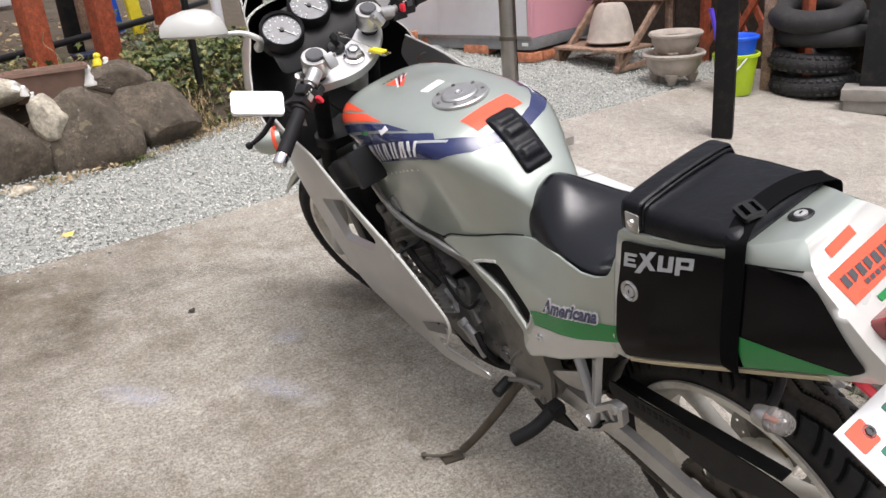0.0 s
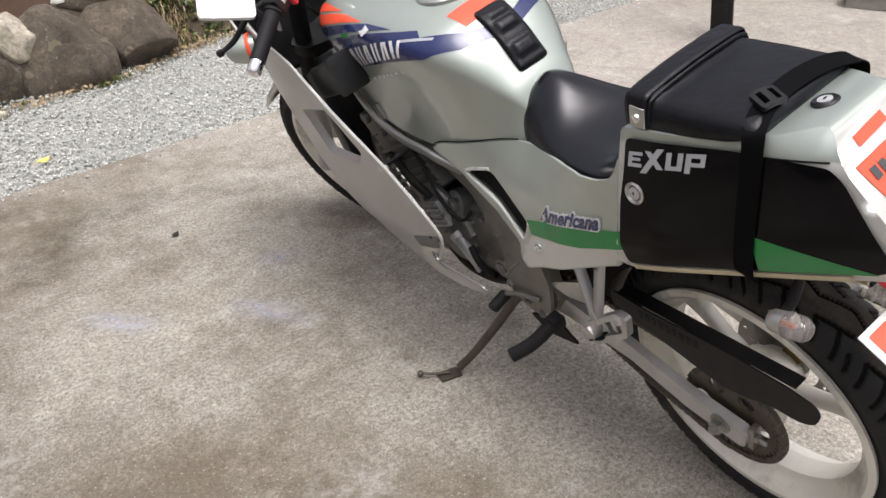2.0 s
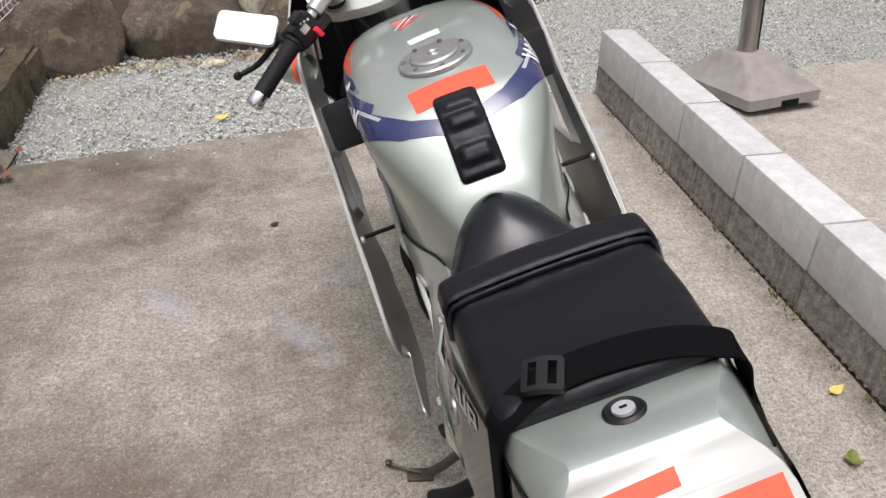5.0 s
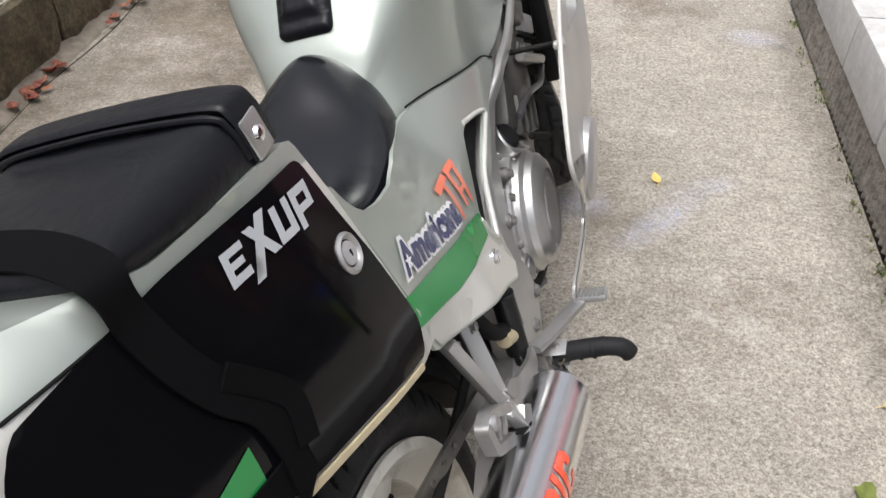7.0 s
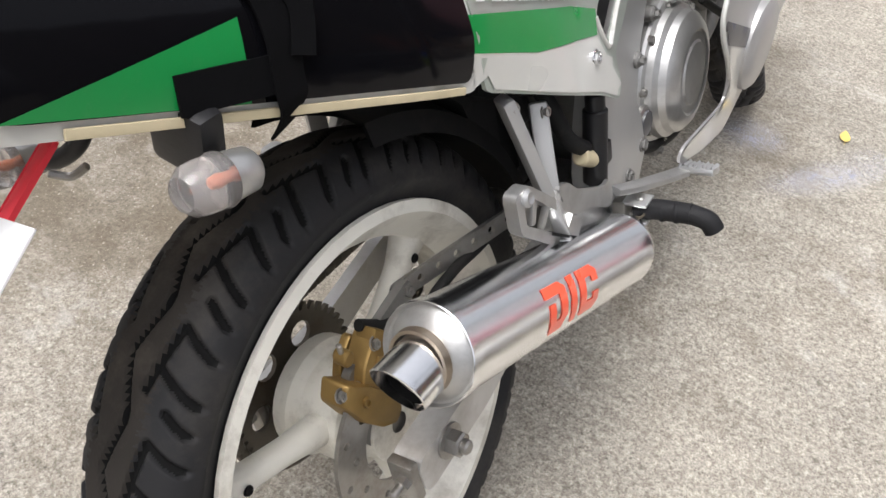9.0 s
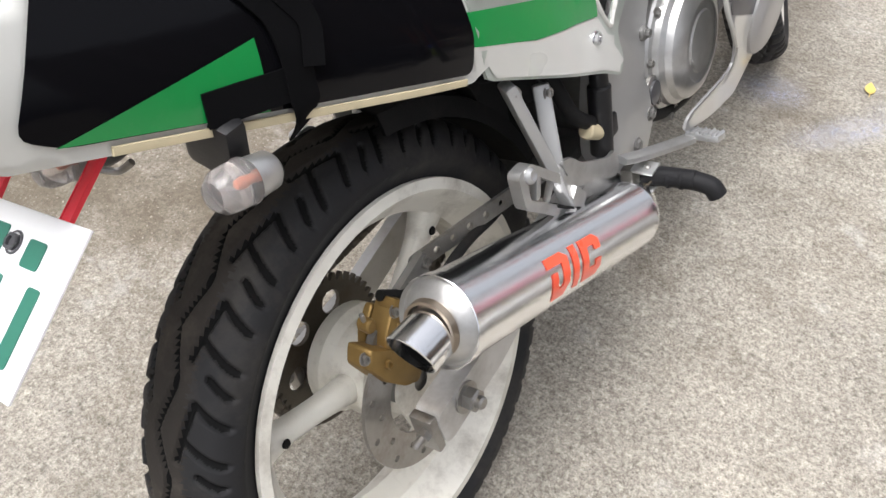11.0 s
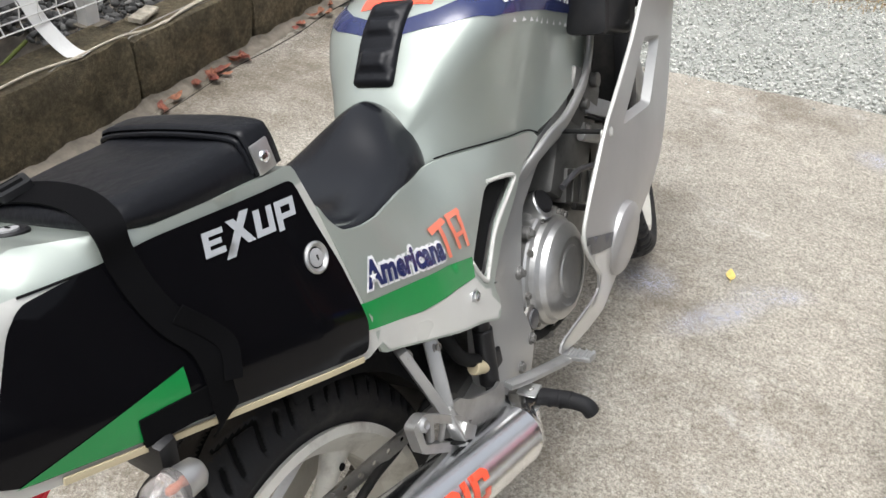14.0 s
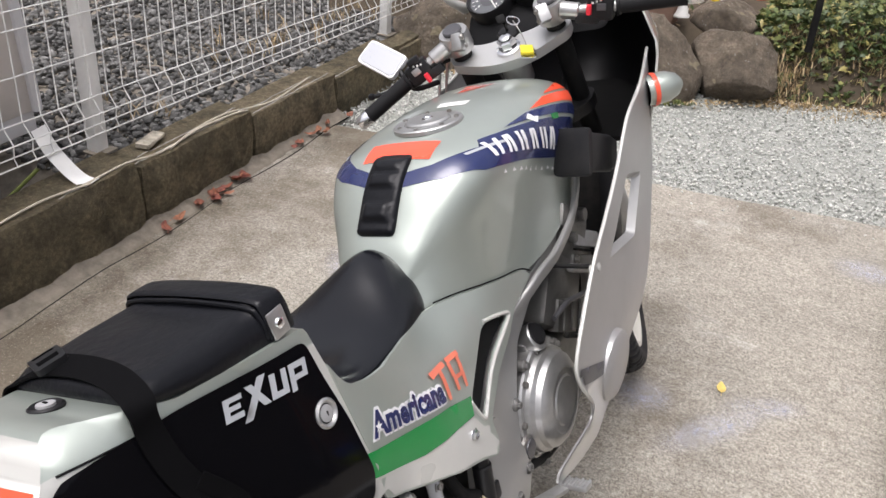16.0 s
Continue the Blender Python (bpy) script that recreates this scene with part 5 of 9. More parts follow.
part("gear_lever", join(tube([(-0.155, 0.42, 0.40), (-0.16, 0.48, 0.385), (-0.165, 0.535, 0.355)], 0.005, 10), tube([(-0.148, 0.53, 0.40), (-0.15, 0.50, 0.44), (-0.15, 0.47, 0.47)], 0.004, 8)), "dirty_alloy", bike)
part("gear_lever_rubber", cyl((-0.160, 0.535, 0.352), (-0.205, 0.53, 0.345), 0.013), "grip", bike)
stand = part("side_stand", join(tube([(-0.105, 0.545, 0.330), (-0.160, 0.585, 0.240), (-0.230, 0.636, 0.145), (-0.270, 0.660, 0.108)], [0.013, 0.011, 0.010, 0.010], 12), box((0.055, 0.032, 0.008), (-0.298, 0.668, 0.100), (0, 17.8, -8), 0.003), tube([(-0.295, 0.668, 0.106), (-0.325, 0.682, 0.118), (-0.350, 0.698, 0.130)], 0.0035, 8)), "rusty", bike, "grimy steel side stand")
part("stand_ball", lathe([(0.0001, -0.008), (0.0065, -0.005), (0.008, 0), (0.0065, 0.005), (0.0001, 0.008)], (-0.353, 0.700, 0.131), (0, 0, 1), 12), "rusty", stand)
part("stand_spring", tube([(-0.125, 0.50, 0.36), (-0.135, 0.56, 0.28), (-0.150, 0.60, 0.225)], 0.007, 8), "rusty", bike)
part("stand_bracket", box((0.05, 0.06, 0.06), (-0.105, 0.52, 0.34), (20, 0, 0), 0.008), "engine_grey", bike)
part("splash_guard", shell(rounded([(0.40, 0.34), (0.52, 0.27), (0.50, 0.205), (0.37, 0.27)], 0.01, 2), lambda u, v, d: (-0.125 + 0.25 * (0.3 - v) - d, u, v), 0.005, (), 0.03), "matt_black", bike, "black rubber flap")

# -- under the tail --
fender_out = [(0.30, 0.62), (0.30, 0.50), (0.26, 0.52), (0.24, 0.58), (0.19, 0.63), (0.14, 0.655), (0.13, 0.69)]
part("rear_fender", join(shell(fender_out, lambda u, v, d: (0.070 - d, u, v), 0.140, (), 0.04)), "matt_black", bike, "black inner rear fender")
part("under_seat_box", join(box((0.18, 0.20, 0.13), (0, 0.36, 0.60), (-25, 0, 0), 0.02), box((0.16, 0.16, 0.20), (0, 0.50, 0.60), bev=0.02)), "cavity", bike)
part("shock_absorber", join(cyl((0.0, 0.37, 0.62), (0.0, 0.40, 0.36), 0.026), cyl((0.05, 0.34, 0.60), (0.06, 0.36, 0.50), 0.02)), "matt_black", bike)
part("helmet_lock", join(tube([(-0.074, 0.055, 0.680), (-0.090, 0.075, 0.680), (-0.095, 0.095, 0.690)], 0.005, 8), lathe([(0, 0), (0.011, 0), (0.011, 0.010), (0.008, 0.012), (0, 0.012)], (-0.074, 0.030, 0.684), (-1, 0, 0.2), 20)), "steel", bike, "steel helmet lock")
for s in (1, -1):
    if s > 0:
        part("indicator_stalk", join(box((0.05, 0.022, 0.052), (0.095, -0.098, 0.738), (0, 20, 0), 0.006), cyl((0.10, -0.10, 0.714), (0.13, -0.105, 0.713), 0.010)), "black", bike)
    else:
        part("indicator_stalk", tube([(-0.128, -0.098, 0.682), (-0.10, -0.094, 0.684), (-0.07, -0.085, 0.700), (-0.05, -0.07, 0.735)], 0.008, 10), "black", bike)
        part("indicator_clip", tube([(-0.132, -0.092, 0.664), (-0.122, -0.080, 0.655), (-0.108, -0.070, 0.662)], 0.004, 8), "steel", bike)
    sag = -0.011 if s > 0 else -0.044
    a, b = V((s * 0.134, -0.088, 0.724 + sag)), V((s * 0.134, -0.154, 0.740 + sag))
    d = (b - a).normalized()
    lamp = part("indicator", lathe([(0, 0), (0.0135, 0.0000), (0.0175, 0.0048), (0.0188, 0.0200), (0.0190, 0.0290)], a, d, 28), "alloy", bike, "indicator with clear lens and amber bulb")
    lens = part("lens", lathe([(0.0190, 0.0288), (0.0203, 0.0288), (0.0206, 0.0480), (0.0189, 0.0592), (0.0133, 0.0664), (0.0000, 0.0688), (0.0, 0.0672), (0.0124, 0.0649), (0.0177, 0.0582), (0.0193, 0.0478), (0.0190, 0.0288)], a, d, 28), "clear", lamp, "clear dome lens")
    lens.visible_shadow = False
    part("bulb", lathe([(0.002, 0.026), (0.0022, 0.034), (0.0028, 0.040), (0.0022, 0.045), (0, 0.047)], a, d, 16), "amber", lamp, "amber bulb")
    part("rim", lathe([(0.0205, 0.0288), (0.0217, 0.0304), (0.0217, 0.0336), (0.0205, 0.0352)], a, d, 28), "clear", lamp)
    for ob in (lamp, *lamp.children):
        ob.data.transform(Matrix.Translation(a) @ Matrix.Scale(0.87, 4) @ Matrix.Translation(-a))
# rear face: lamp, plate and bracket
back = V((0, -(0.946 - 0.838), -0.138)).normalized()
back_n = V((0, -0.62, 0.785)).normalized()
rear_trees = [tail_tree]
part("tail_lamp", box((0.135, 0.052, 0.030), (0, -0.222, 0.866), (-38, 0, 0), 0.010, 3), "red_lens", bike, "dark red tail lamp")
plate_m = Matrix.Translation((-0.027, -0.264, 0.706)) @ Matrix.Rotation(radians(30), 4, "X")
pl = box((0.230, 0.125, 0.0025), bev=0.001)
pl.transform(plate_m)
plate = part("number_plate", pl, "plate_white", bike, "white number plate with green marks")


def on_plate(name, shapes, material):
    for sh in shapes:
        b = shell(rounded(sh, 0.003, 2), lambda u, v, d: (u, v, 0.0022 - d), 0.0007, (), 0.02)
        b.transform(plate_m)
        part(name, b, material, plate)


on_plate("mark", [[(x, -0.045), (x + 0.016, -0.045), (x + 0.016, 0.012), (x, 0.012)] for x in (-0.085, -0.055, -0.002, 0.028, 0.078)], "plate_green")
on_plate("mark", [[(x, 0.025), (x + 0.022, 0.025), (x + 0.022, 0.047), (x, 0.047)] for x in (-0.035, 0.002)], "plate_green")
on_plate("mark", [[(0.055, 0.022), (0.078, 0.022), (0.078, 0.043), (0.055, 0.043)]], "plate_green")
on_plate("sticker", [[(-0.105, 0.020), (-0.070, 0.020), (-0.070, 0.055), (-0.105, 0.055)]], "orange")
for x in (-0.075, 0.037):
    bb = bolt((x, 0.036, 0.001), (0, 0, 1), 0.007, 0.005)
    bb.transform(plate_m)
    part("bolt", bb, "dark_vinyl", plate)
for s in (1, -1):
    part("plate_bracket", strut((s * 0.055, -0.165, 0.762), (s * 0.05, -0.225, 0.725), 0.014, 0.004), "red_paint", bike, "red painted bracket")

# -- tail decals and fittings --
BLACK = [(0.156, 0.874), (0.158, 0.824), (0.164, 0.768), (0.164, 0.69), (0.150, 0.658), (0.10, 0.679), (-0.021, 0.727), (-0.200, 0.799), (-0.222, 0.818), (-0.148, 0.908), (-0.130, 0.918), (-0.054, 0.911), (-0.006, 0.905)]
for s in (1, -1):
    to3, way = side_of(s)
    tr = cover_trees[s]
    host = tail
    part("black_panel", decal(rounded(BLACK, 0.010, 3), tr, to3, way, 0.0036, step=0.014), "gloss_black", host, "gloss black side panel", 300)
    part("green_flash", decal([(-0.048, 0.797), (-0.060, 0.743), (-0.205, 0.802)], tr, to3, way, 0.0044, step=0.012), "green", host, "green flash", 300)
    cov = cover_r if s > 0 else cover_l
    part("green_band", decal([(0.166, 0.712), (0.245, 0.684), (0.335, 0.652), (0.398, 0.624), (0.385, 0.600), (0.33, 0.618), (0.253, 0.640), (0.160, 0.680)], tr, to3, way, 0.0012, step=0.012), "green", cov, "green band", 300)
    part("cream_edge", decal([(0.160, 0.681), (0.253, 0.639), (0.33, 0.617), (0.384, 0.599), (0.398, 0.571), (0.428, 0.553), (0.441, 0.517), (0.425, 0.505), (0.36, 0.546), (0.27, 0.590), (0.158, 0.648)], tr, to3, way, 0.0010, step=0.014), "pearl", cov, "cream lower edge", 300)
    part("slot_rim", tube([(s * (flank(y, z) + 0.002), y, z) for y, z in ((0.514, 0.676), (0.560, 0.662), (0.579, 0.650), (0.55, 0.635), (0.49, 0.610), (0.43, 0.583), (0.412, 0.575), (0.401, 0.592), (0.394, 0.616))], 0.0034, 8), "pearl", cov, "pale rim of the air slot")
    # black sheet added behind the slot, standing for the shade inside
    part("slot_backing", shell(rounded([(0.572, 0.652), (0.514, 0.671), (0.398, 0.614), (0.414, 0.580)], 0.012, 3), lambda u, v, d: (s * (flank(u, v) - 0.007 - d), u, v), 0.002, (), 0.03), "cavity", cov, "black sheet for the shade inside the air slot")
    part("slot_bolt", bolt((s * (flank(0.364, 0.584) + 0.003), 0.364, 0.584), (s, 0, 0), 0.007, 0.006), "chrome", cov)
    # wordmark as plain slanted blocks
    sl = 1 if s > 0 else -1
    base0 = V((0.024, 0.862)) if s > 0 else V((0.150, 0.832))
    du = V((0.113, -0.026)) / 0.119 if s > 0 else V((-0.124, 0.032)) / 0.119
    dv = V((0.010, 0.0275)) if s > 0 else V((-0.002, 0.0300))

    def quad(a0, a1, b0, b1):
        return [tuple(base0 + du * a0 + dv * b0), tuple(base0 + du * a1 + dv * b0), tuple(base0 + du * a1 + dv * b1), tuple(base0 + du * a0 + dv * b1)]

    marks = [quad(0, 0.007, 0, 0.8), quad(0.007, 0.024, 0, 0.2), quad(0.007, 0.021, 0.33, 0.5), quad(0.007, 0.024, 0.62, 0.8),
             [tuple(base0 + du * 0.022 + dv * -0.28), tuple(base0 + du * 0.033 + dv * -0.28), tuple(base0 + du * 0.058 + dv * 1.05), tuple(base0 + du * 0.047 + dv * 1.05)],
             [tuple(base0 + du * 0.050 + dv * 0), tuple(base0 + du * 0.060 + dv * 0), tuple(base0 + du * 0.038 + dv * 0.9), tuple(base0 + du * 0.028 + dv * 0.9)],
             quad(0.062, 0.070, 0, 0.9), quad(0.070, 0.079, 0, 0.22), quad(0.079, 0.087, 0, 0.9),
             quad(0.091, 0.099, -0.1, 0.9), quad(0.099, 0.112, 0.68, 0.9), quad(0.099, 0.112, 0.25, 0.45), quad(0.112, 0.119, 0.25, 0.9)]
    for k, q in enumerate(marks):
        part("lettering_bar", decal(q, tr, to3, way, 0.0051 if k == 5 else 0.0046, step=0.012), "grey_vinyl", host, "silver-grey bar of a wordmark", 300)
    # the readable word on the side cover
    if s > 0:
        place, width = (lambda a, b: to3(0.184 + a * 0.934 + b * 0.32, 0.722 - a * 0.356 + b * 0.94)), 0.160
    else:
        place, width = (lambda a, b: to3(0.351 - a * 0.949 - b * 0.2, 0.650 + a * 0.318 + b * 0.97)), 0.150
    word = letters("Americana", 0.042, place, way, tr, 0.0, lift=0.0040, width=width, fat=0.04)
    halo = letters("Americana", 0.042, place, way, tr, 0.0, lift=0.0026, width=width, fat=0.12)
    part("sticker_edge", halo, "white_vinyl", cov, "white outline of a sticker", 300)
    part("lettering", word, "blue", cov, "navy word on a white sticker", 300)
    if s < 0:
        star = [(0.3385 + r * math.cos(a), 0.6625 + r * math.sin(a)) for r, a in [((0.0070 if k % 2 == 0 else 0.0028), math.pi / 2 + k * math.pi / 5 + 0.3) for k in range(10)]]
        part("star", decal(star, tr, to3, way, 0.0050, step=0.006), "white_vinyl", cov, "small white star", 300)
    if s > 0:
        star = [(0.1965 + r * math.cos(a), 0.7285 + r * math.sin(a)) for r, a in [((0.0075 if k % 2 == 0 else 0.003), math.pi / 2 + k * math.pi / 5 - 0.4) for k in range(10)]]
        part("star", decal(star, tr, to3, way, 0.0050, step=0.006), "white_vinyl", cov, "small white star", 300)
        for q in ([(0.330, 0.708), (0.372, 0.700), (0.374, 0.692), (0.332, 0.698)], [(0.352, 0.700), (0.361, 0.698), (0.350, 0.655), (0.342, 0.658)], [(0.380, 0.698), (0.415, 0.690), (0.415, 0.683), (0.380, 0.691)], [(0.378, 0.692), (0.386, 0.690), (0.380, 0.650), (0.372, 0.652)], [(0.405, 0.688), (0.412, 0.686), (0.402, 0.640), (0.395, 0.642)], [(0.378, 0.672), (0.405, 0.665), (0.404, 0.659), (0.377, 0.666)]):
            part("sticker_bar", decal(q, tr, to3, way, 0.0028, step=0.014), "faded_orange", cov, "faded orange-red sticker bar", 300)
    # key lock in the black panel
    p0 = V((s * (flank(0.137, 0.792) + 0.002), 0.137, 0.792))
    nn = V((s, 0, 0.19)).normalized()
    lk = part("panel_lock", lathe([(0.0175, 0.0), (0.0175, 0.003), (0.015, 0.005), (0.012, 0.003), (0.010, -0.001), (0, -0.001)], p0, nn, 28), "alloy", tail, "silver ring lock")
    part("lock_core", lathe([(0.0105, 0), (0.0100, 0.0030), (0.008, 0.0036), (0, 0.004)], p0, nn, 20), "bright_cast", lk)
    part("keyhole", box((0.001, 0.0018, 0.006), p0 + nn * 0.0042, bev=0), "cavity", lk)
    # masking tape on the lower edge
    for y0, y1 in ((-0.175, -0.0575), (-0.0575, 0.025), (0.025, 0.14)):
        edge = [(y, 0.735 - 0.40 * (y + 0.07) + 0.0035) for y in (y0, (y0 + y1) / 2, y1)]
        part("tape", tube([(s * (flank(y, z) + 0.0035), y, z) for y, z in edge], 0.004, 8, flat=(0.0018, 0.0036)), "mask", tail, "yellowed masking tape")
# deck lock, stickers on the sloping back
dl = part("deck_lock", lathe([(0.017, 0.0), (0.017, 0.004), (0.0145, 0.006), (0.011, 0.004), (0, 0.004)], (0, -0.066, 0.9345), (0, 0.24, 0.97), 32), "black", tail, "black ringed seat lock")
part("lock_core", lathe([(0.009, 0.003), (0.009, 0.0065), (0, 0.007)], (0, -0.066, 0.9345), (0, 0.24, 0.97), 20), "bright_cast", dl)
part("keyhole", box((0.006, 0.002, 0.001), (0, -0.0645, 0.9419), (-13, 0, 0), 0), "cavity", dl)


def on_back(u, v):
    return V((0, -0.114, 0.946)) + V((1, 0, 0)) * u + V((0, -0.787, -0.617)) * v + back_n * 0.1


def back_sticker(shape, material, label, lift=0.0014):
    return part("sticker", decal(shape, rear_trees, on_back, -back_n, lift, step=0.015), material, tail, label, 300)


back_sticker([(-0.070, 0.045), (0.078, 0.040), (0.078, 0.086), (-0.064, 0.092)], "orange", "fluorescent orange sticker")
back_sticker([(-0.045, 0.017), (0.012, 0.013), (0.012, 0.027), (-0.045, 0.031)], "orange", "small orange tape strip")
for k in range(8):
    x = -0.058 + k * 0.0155
    back_sticker([(x, 0.056), (x + 0.011, 0.0555), (x + 0.011, 0.071 - 0.004 * (k % 2)), (x, 0.072)], "dark_vinyl", "dark bar of a worn wordmark", 0.0026)
for k in range(9):
    x = -0.03 + k * 0.011
    back_sticker([(x, 0.076), (x + 0.008, 0.0757), (x + 0.008, 0.082), (x, 0.0824)], "dark_vinyl", "small dark bar", 0.0026)
back_sticker([(-0.030, 0.100), (0.000, 0.099), (0.0, 0.108), (-0.030, 0.109)], "green", "small green sticker")

# -- bag fittings --
for s in (1, -1):
    q = V((s * 0.1115, 0.146, 0.915))
    cl = part("bag_clip", box((0.004, 0.026, 0.032), q, (0, s * -4, 0), 0.002), "alloy", bike, "riveted metal corner plate")
    part("rivet", lathe([(0.007, 0), (0.006, 0.003), (0, 0.005)], q + V((s * 0.002, 0, 0.0)), (s, 0, 0), 16), "chrome", cl)
part("bag_piping", tube([(-0.108, 0.130, 0.905), (-0.104, 0.130, 0.930), (-0.088, 0.130, 0.941), (0.0, 0.130, 0.9455), (0.088, 0.130, 0.941), (0.104, 0.130, 0.930), (0.108, 0.130, 0.905)], 0.0028, 8), "vinyl", bike, "raised piping of the bag")
part("bag_lip", tube([(-0.110, 0.150, 0.900), (-0.106, 0.151, 0.934), (-0.088, 0.152, 0.9445), (0.0, 0.152, 0.948), (0.088, 0.152, 0.9445), (0.106, 0.151, 0.934), (0.110, 0.150, 0.900)], 0.004, 10, flat=(0.019, 0.0035)), "vinyl", bike, "folded front lip of the bag", 50)
STRAP = [(-0.110, -0.042, 0.712)] + [(-flank(y, z) - 0.0065, y, z) for y, z in ((-0.042, 0.728), (-0.041, 0.76), (-0.040, 0.82), (-0.039, 0.87), (-0.038, 0.905))] + [(-0.097, -0.036, 0.927), (-0.086, -0.030, 0.937), (-0.05, -0.021, 0.9475), (0.0, -0.019, 0.950), (0.05, -0.024, 0.9475), (0.088, -0.036, 0.941), (0.102, -0.043, 0.931)] + [(flank(y, z) + 0.0070, y, z) for y, z in ((-0.045, 0.906), (-0.044, 0.870), (-0.037, 0.838), (-0.024, 0.808), (-0.024, 0.778), (-0.030, 0.748), (-0.032, 0.728))] + [(0.110, -0.033, 0.708)]


def ribbon(pts, width, thick, along):
    path = smooth_path(pts, 5)
    bm, rings = bmesh.new(), []
    for k, p in enumerate(path):
        d = (path[min(k + 1, len(path) - 1)] - path[max(k - 1, 0)]).normalized()
        w = (V(along) - d * V(along).dot(d)).normalized()
        n = d.cross(w)
        rings.append([bm.verts.new(p + w * a * width / 2 + n * b * thick / 2) for a, b in ((-1, -1), (1, -1), (1, 1), (-1, 1))])
    for a, b in zip(rings, rings[1:]):
        for j in range(4):
            bm.faces.new((a[j], a[(j + 1) % 4], b[(j + 1) % 4], b[j]))
    bm.faces.new(rings[0][::-1])
    bm.faces.new(rings[-1])
    return bm


strap = part("bag_strap", ribbon(STRAP, 0.029, 0.0022, (0, 1, 0.2)), "webbing", bike, "black webbing strap over the bag", 50)
part("strap_tail", ribbon([(flank(y, z) + 0.006, y, z) for y, z in ((-0.026, 0.752), (-0.050, 0.757), (-0.078, 0.764), (-0.108, 0.771))], 0.026, 0.0025, (0, 0.4, 1)), "webbing", strap, "loose strap end", 50)
part("strap_twist", ribbon([(flank(y, z) + 0.010, y, z) for y, z in ((-0.030, 0.842), (-0.012, 0.812), (-0.004, 0.788), (-0.016, 0.758))], 0.018, 0.0025, (0.3, 1, 0.2)), "webbing", strap, "", 50)
bk = V((-0.046, -0.020, 0.9515))
gaps = [[(-0.011, y0), (0.011, y0), (0.011, y0 + 0.007), (-0.011, y0 + 0.007)] for y0 in (-0.0115, 0.0045)]
bm = shell(rounded([(-0.016, -0.017), (0.016, -0.017), (0.016, 0.017), (-0.016, 0.017)], 0.004, 3), lambda u, v, d: (u, v, 0.005 + 0.003 * math.cos(v * 90) - d), 0.007, gaps, 0.006)
bm.transform(Matrix.Translation(bk) @ pose(0, 0, 0, 0, -6, 70))
part("buckle", bm, "guard_black", strap, "black plastic ladder buckle")
slim = Matrix.Translation((0, -0.008, -0.006)) @ Matrix.Diagonal((0.975, 1, 1, 1))
for ob in bike.children:
    if ob.name.split(".")[0] in ("tail_bag", "bag_piping", "bag_lip", "bag_clip"):
        for piece in (ob, *ob.children):
            piece.data.transform(slim)
# -- tank fittings and decals --
def tank_plane(s):
    way = V((-s * 0.8, 0, -0.6))
    n2 = V((-s * 0.6, 0, 0.8))
    return (lambda u, v: V((0, u, 0)) + n2 * v - way * 0.67), way


RED_A = [(0.905, 0.653), (1.00, 0.655), (1.045, 0.648), (1.058, 0.624)]
RED_B = [(0.820, 0.648), (0.892, 0.650), (1.060, 0.618), (1.056, 0.594)]
BLUE_A = [(0.720, 0.654), (0.800, 0.6485), (1.054, 0.589), (1.050, 0.571)]
BLUE_B = [(0.655, 0.668), (0.668, 0.664), (0.70, 0.654), (1.045, 0.565), (0.985, 0.525), (0.80, 0.573), (0.614, 0.625), (0.560, 0.660), (0.535, 0.700), (0.528, 0.724), (0.55, 0.728), (0.556, 0.712), (0.575, 0.688), (0.60, 0.675), (0.64, 0.658)]
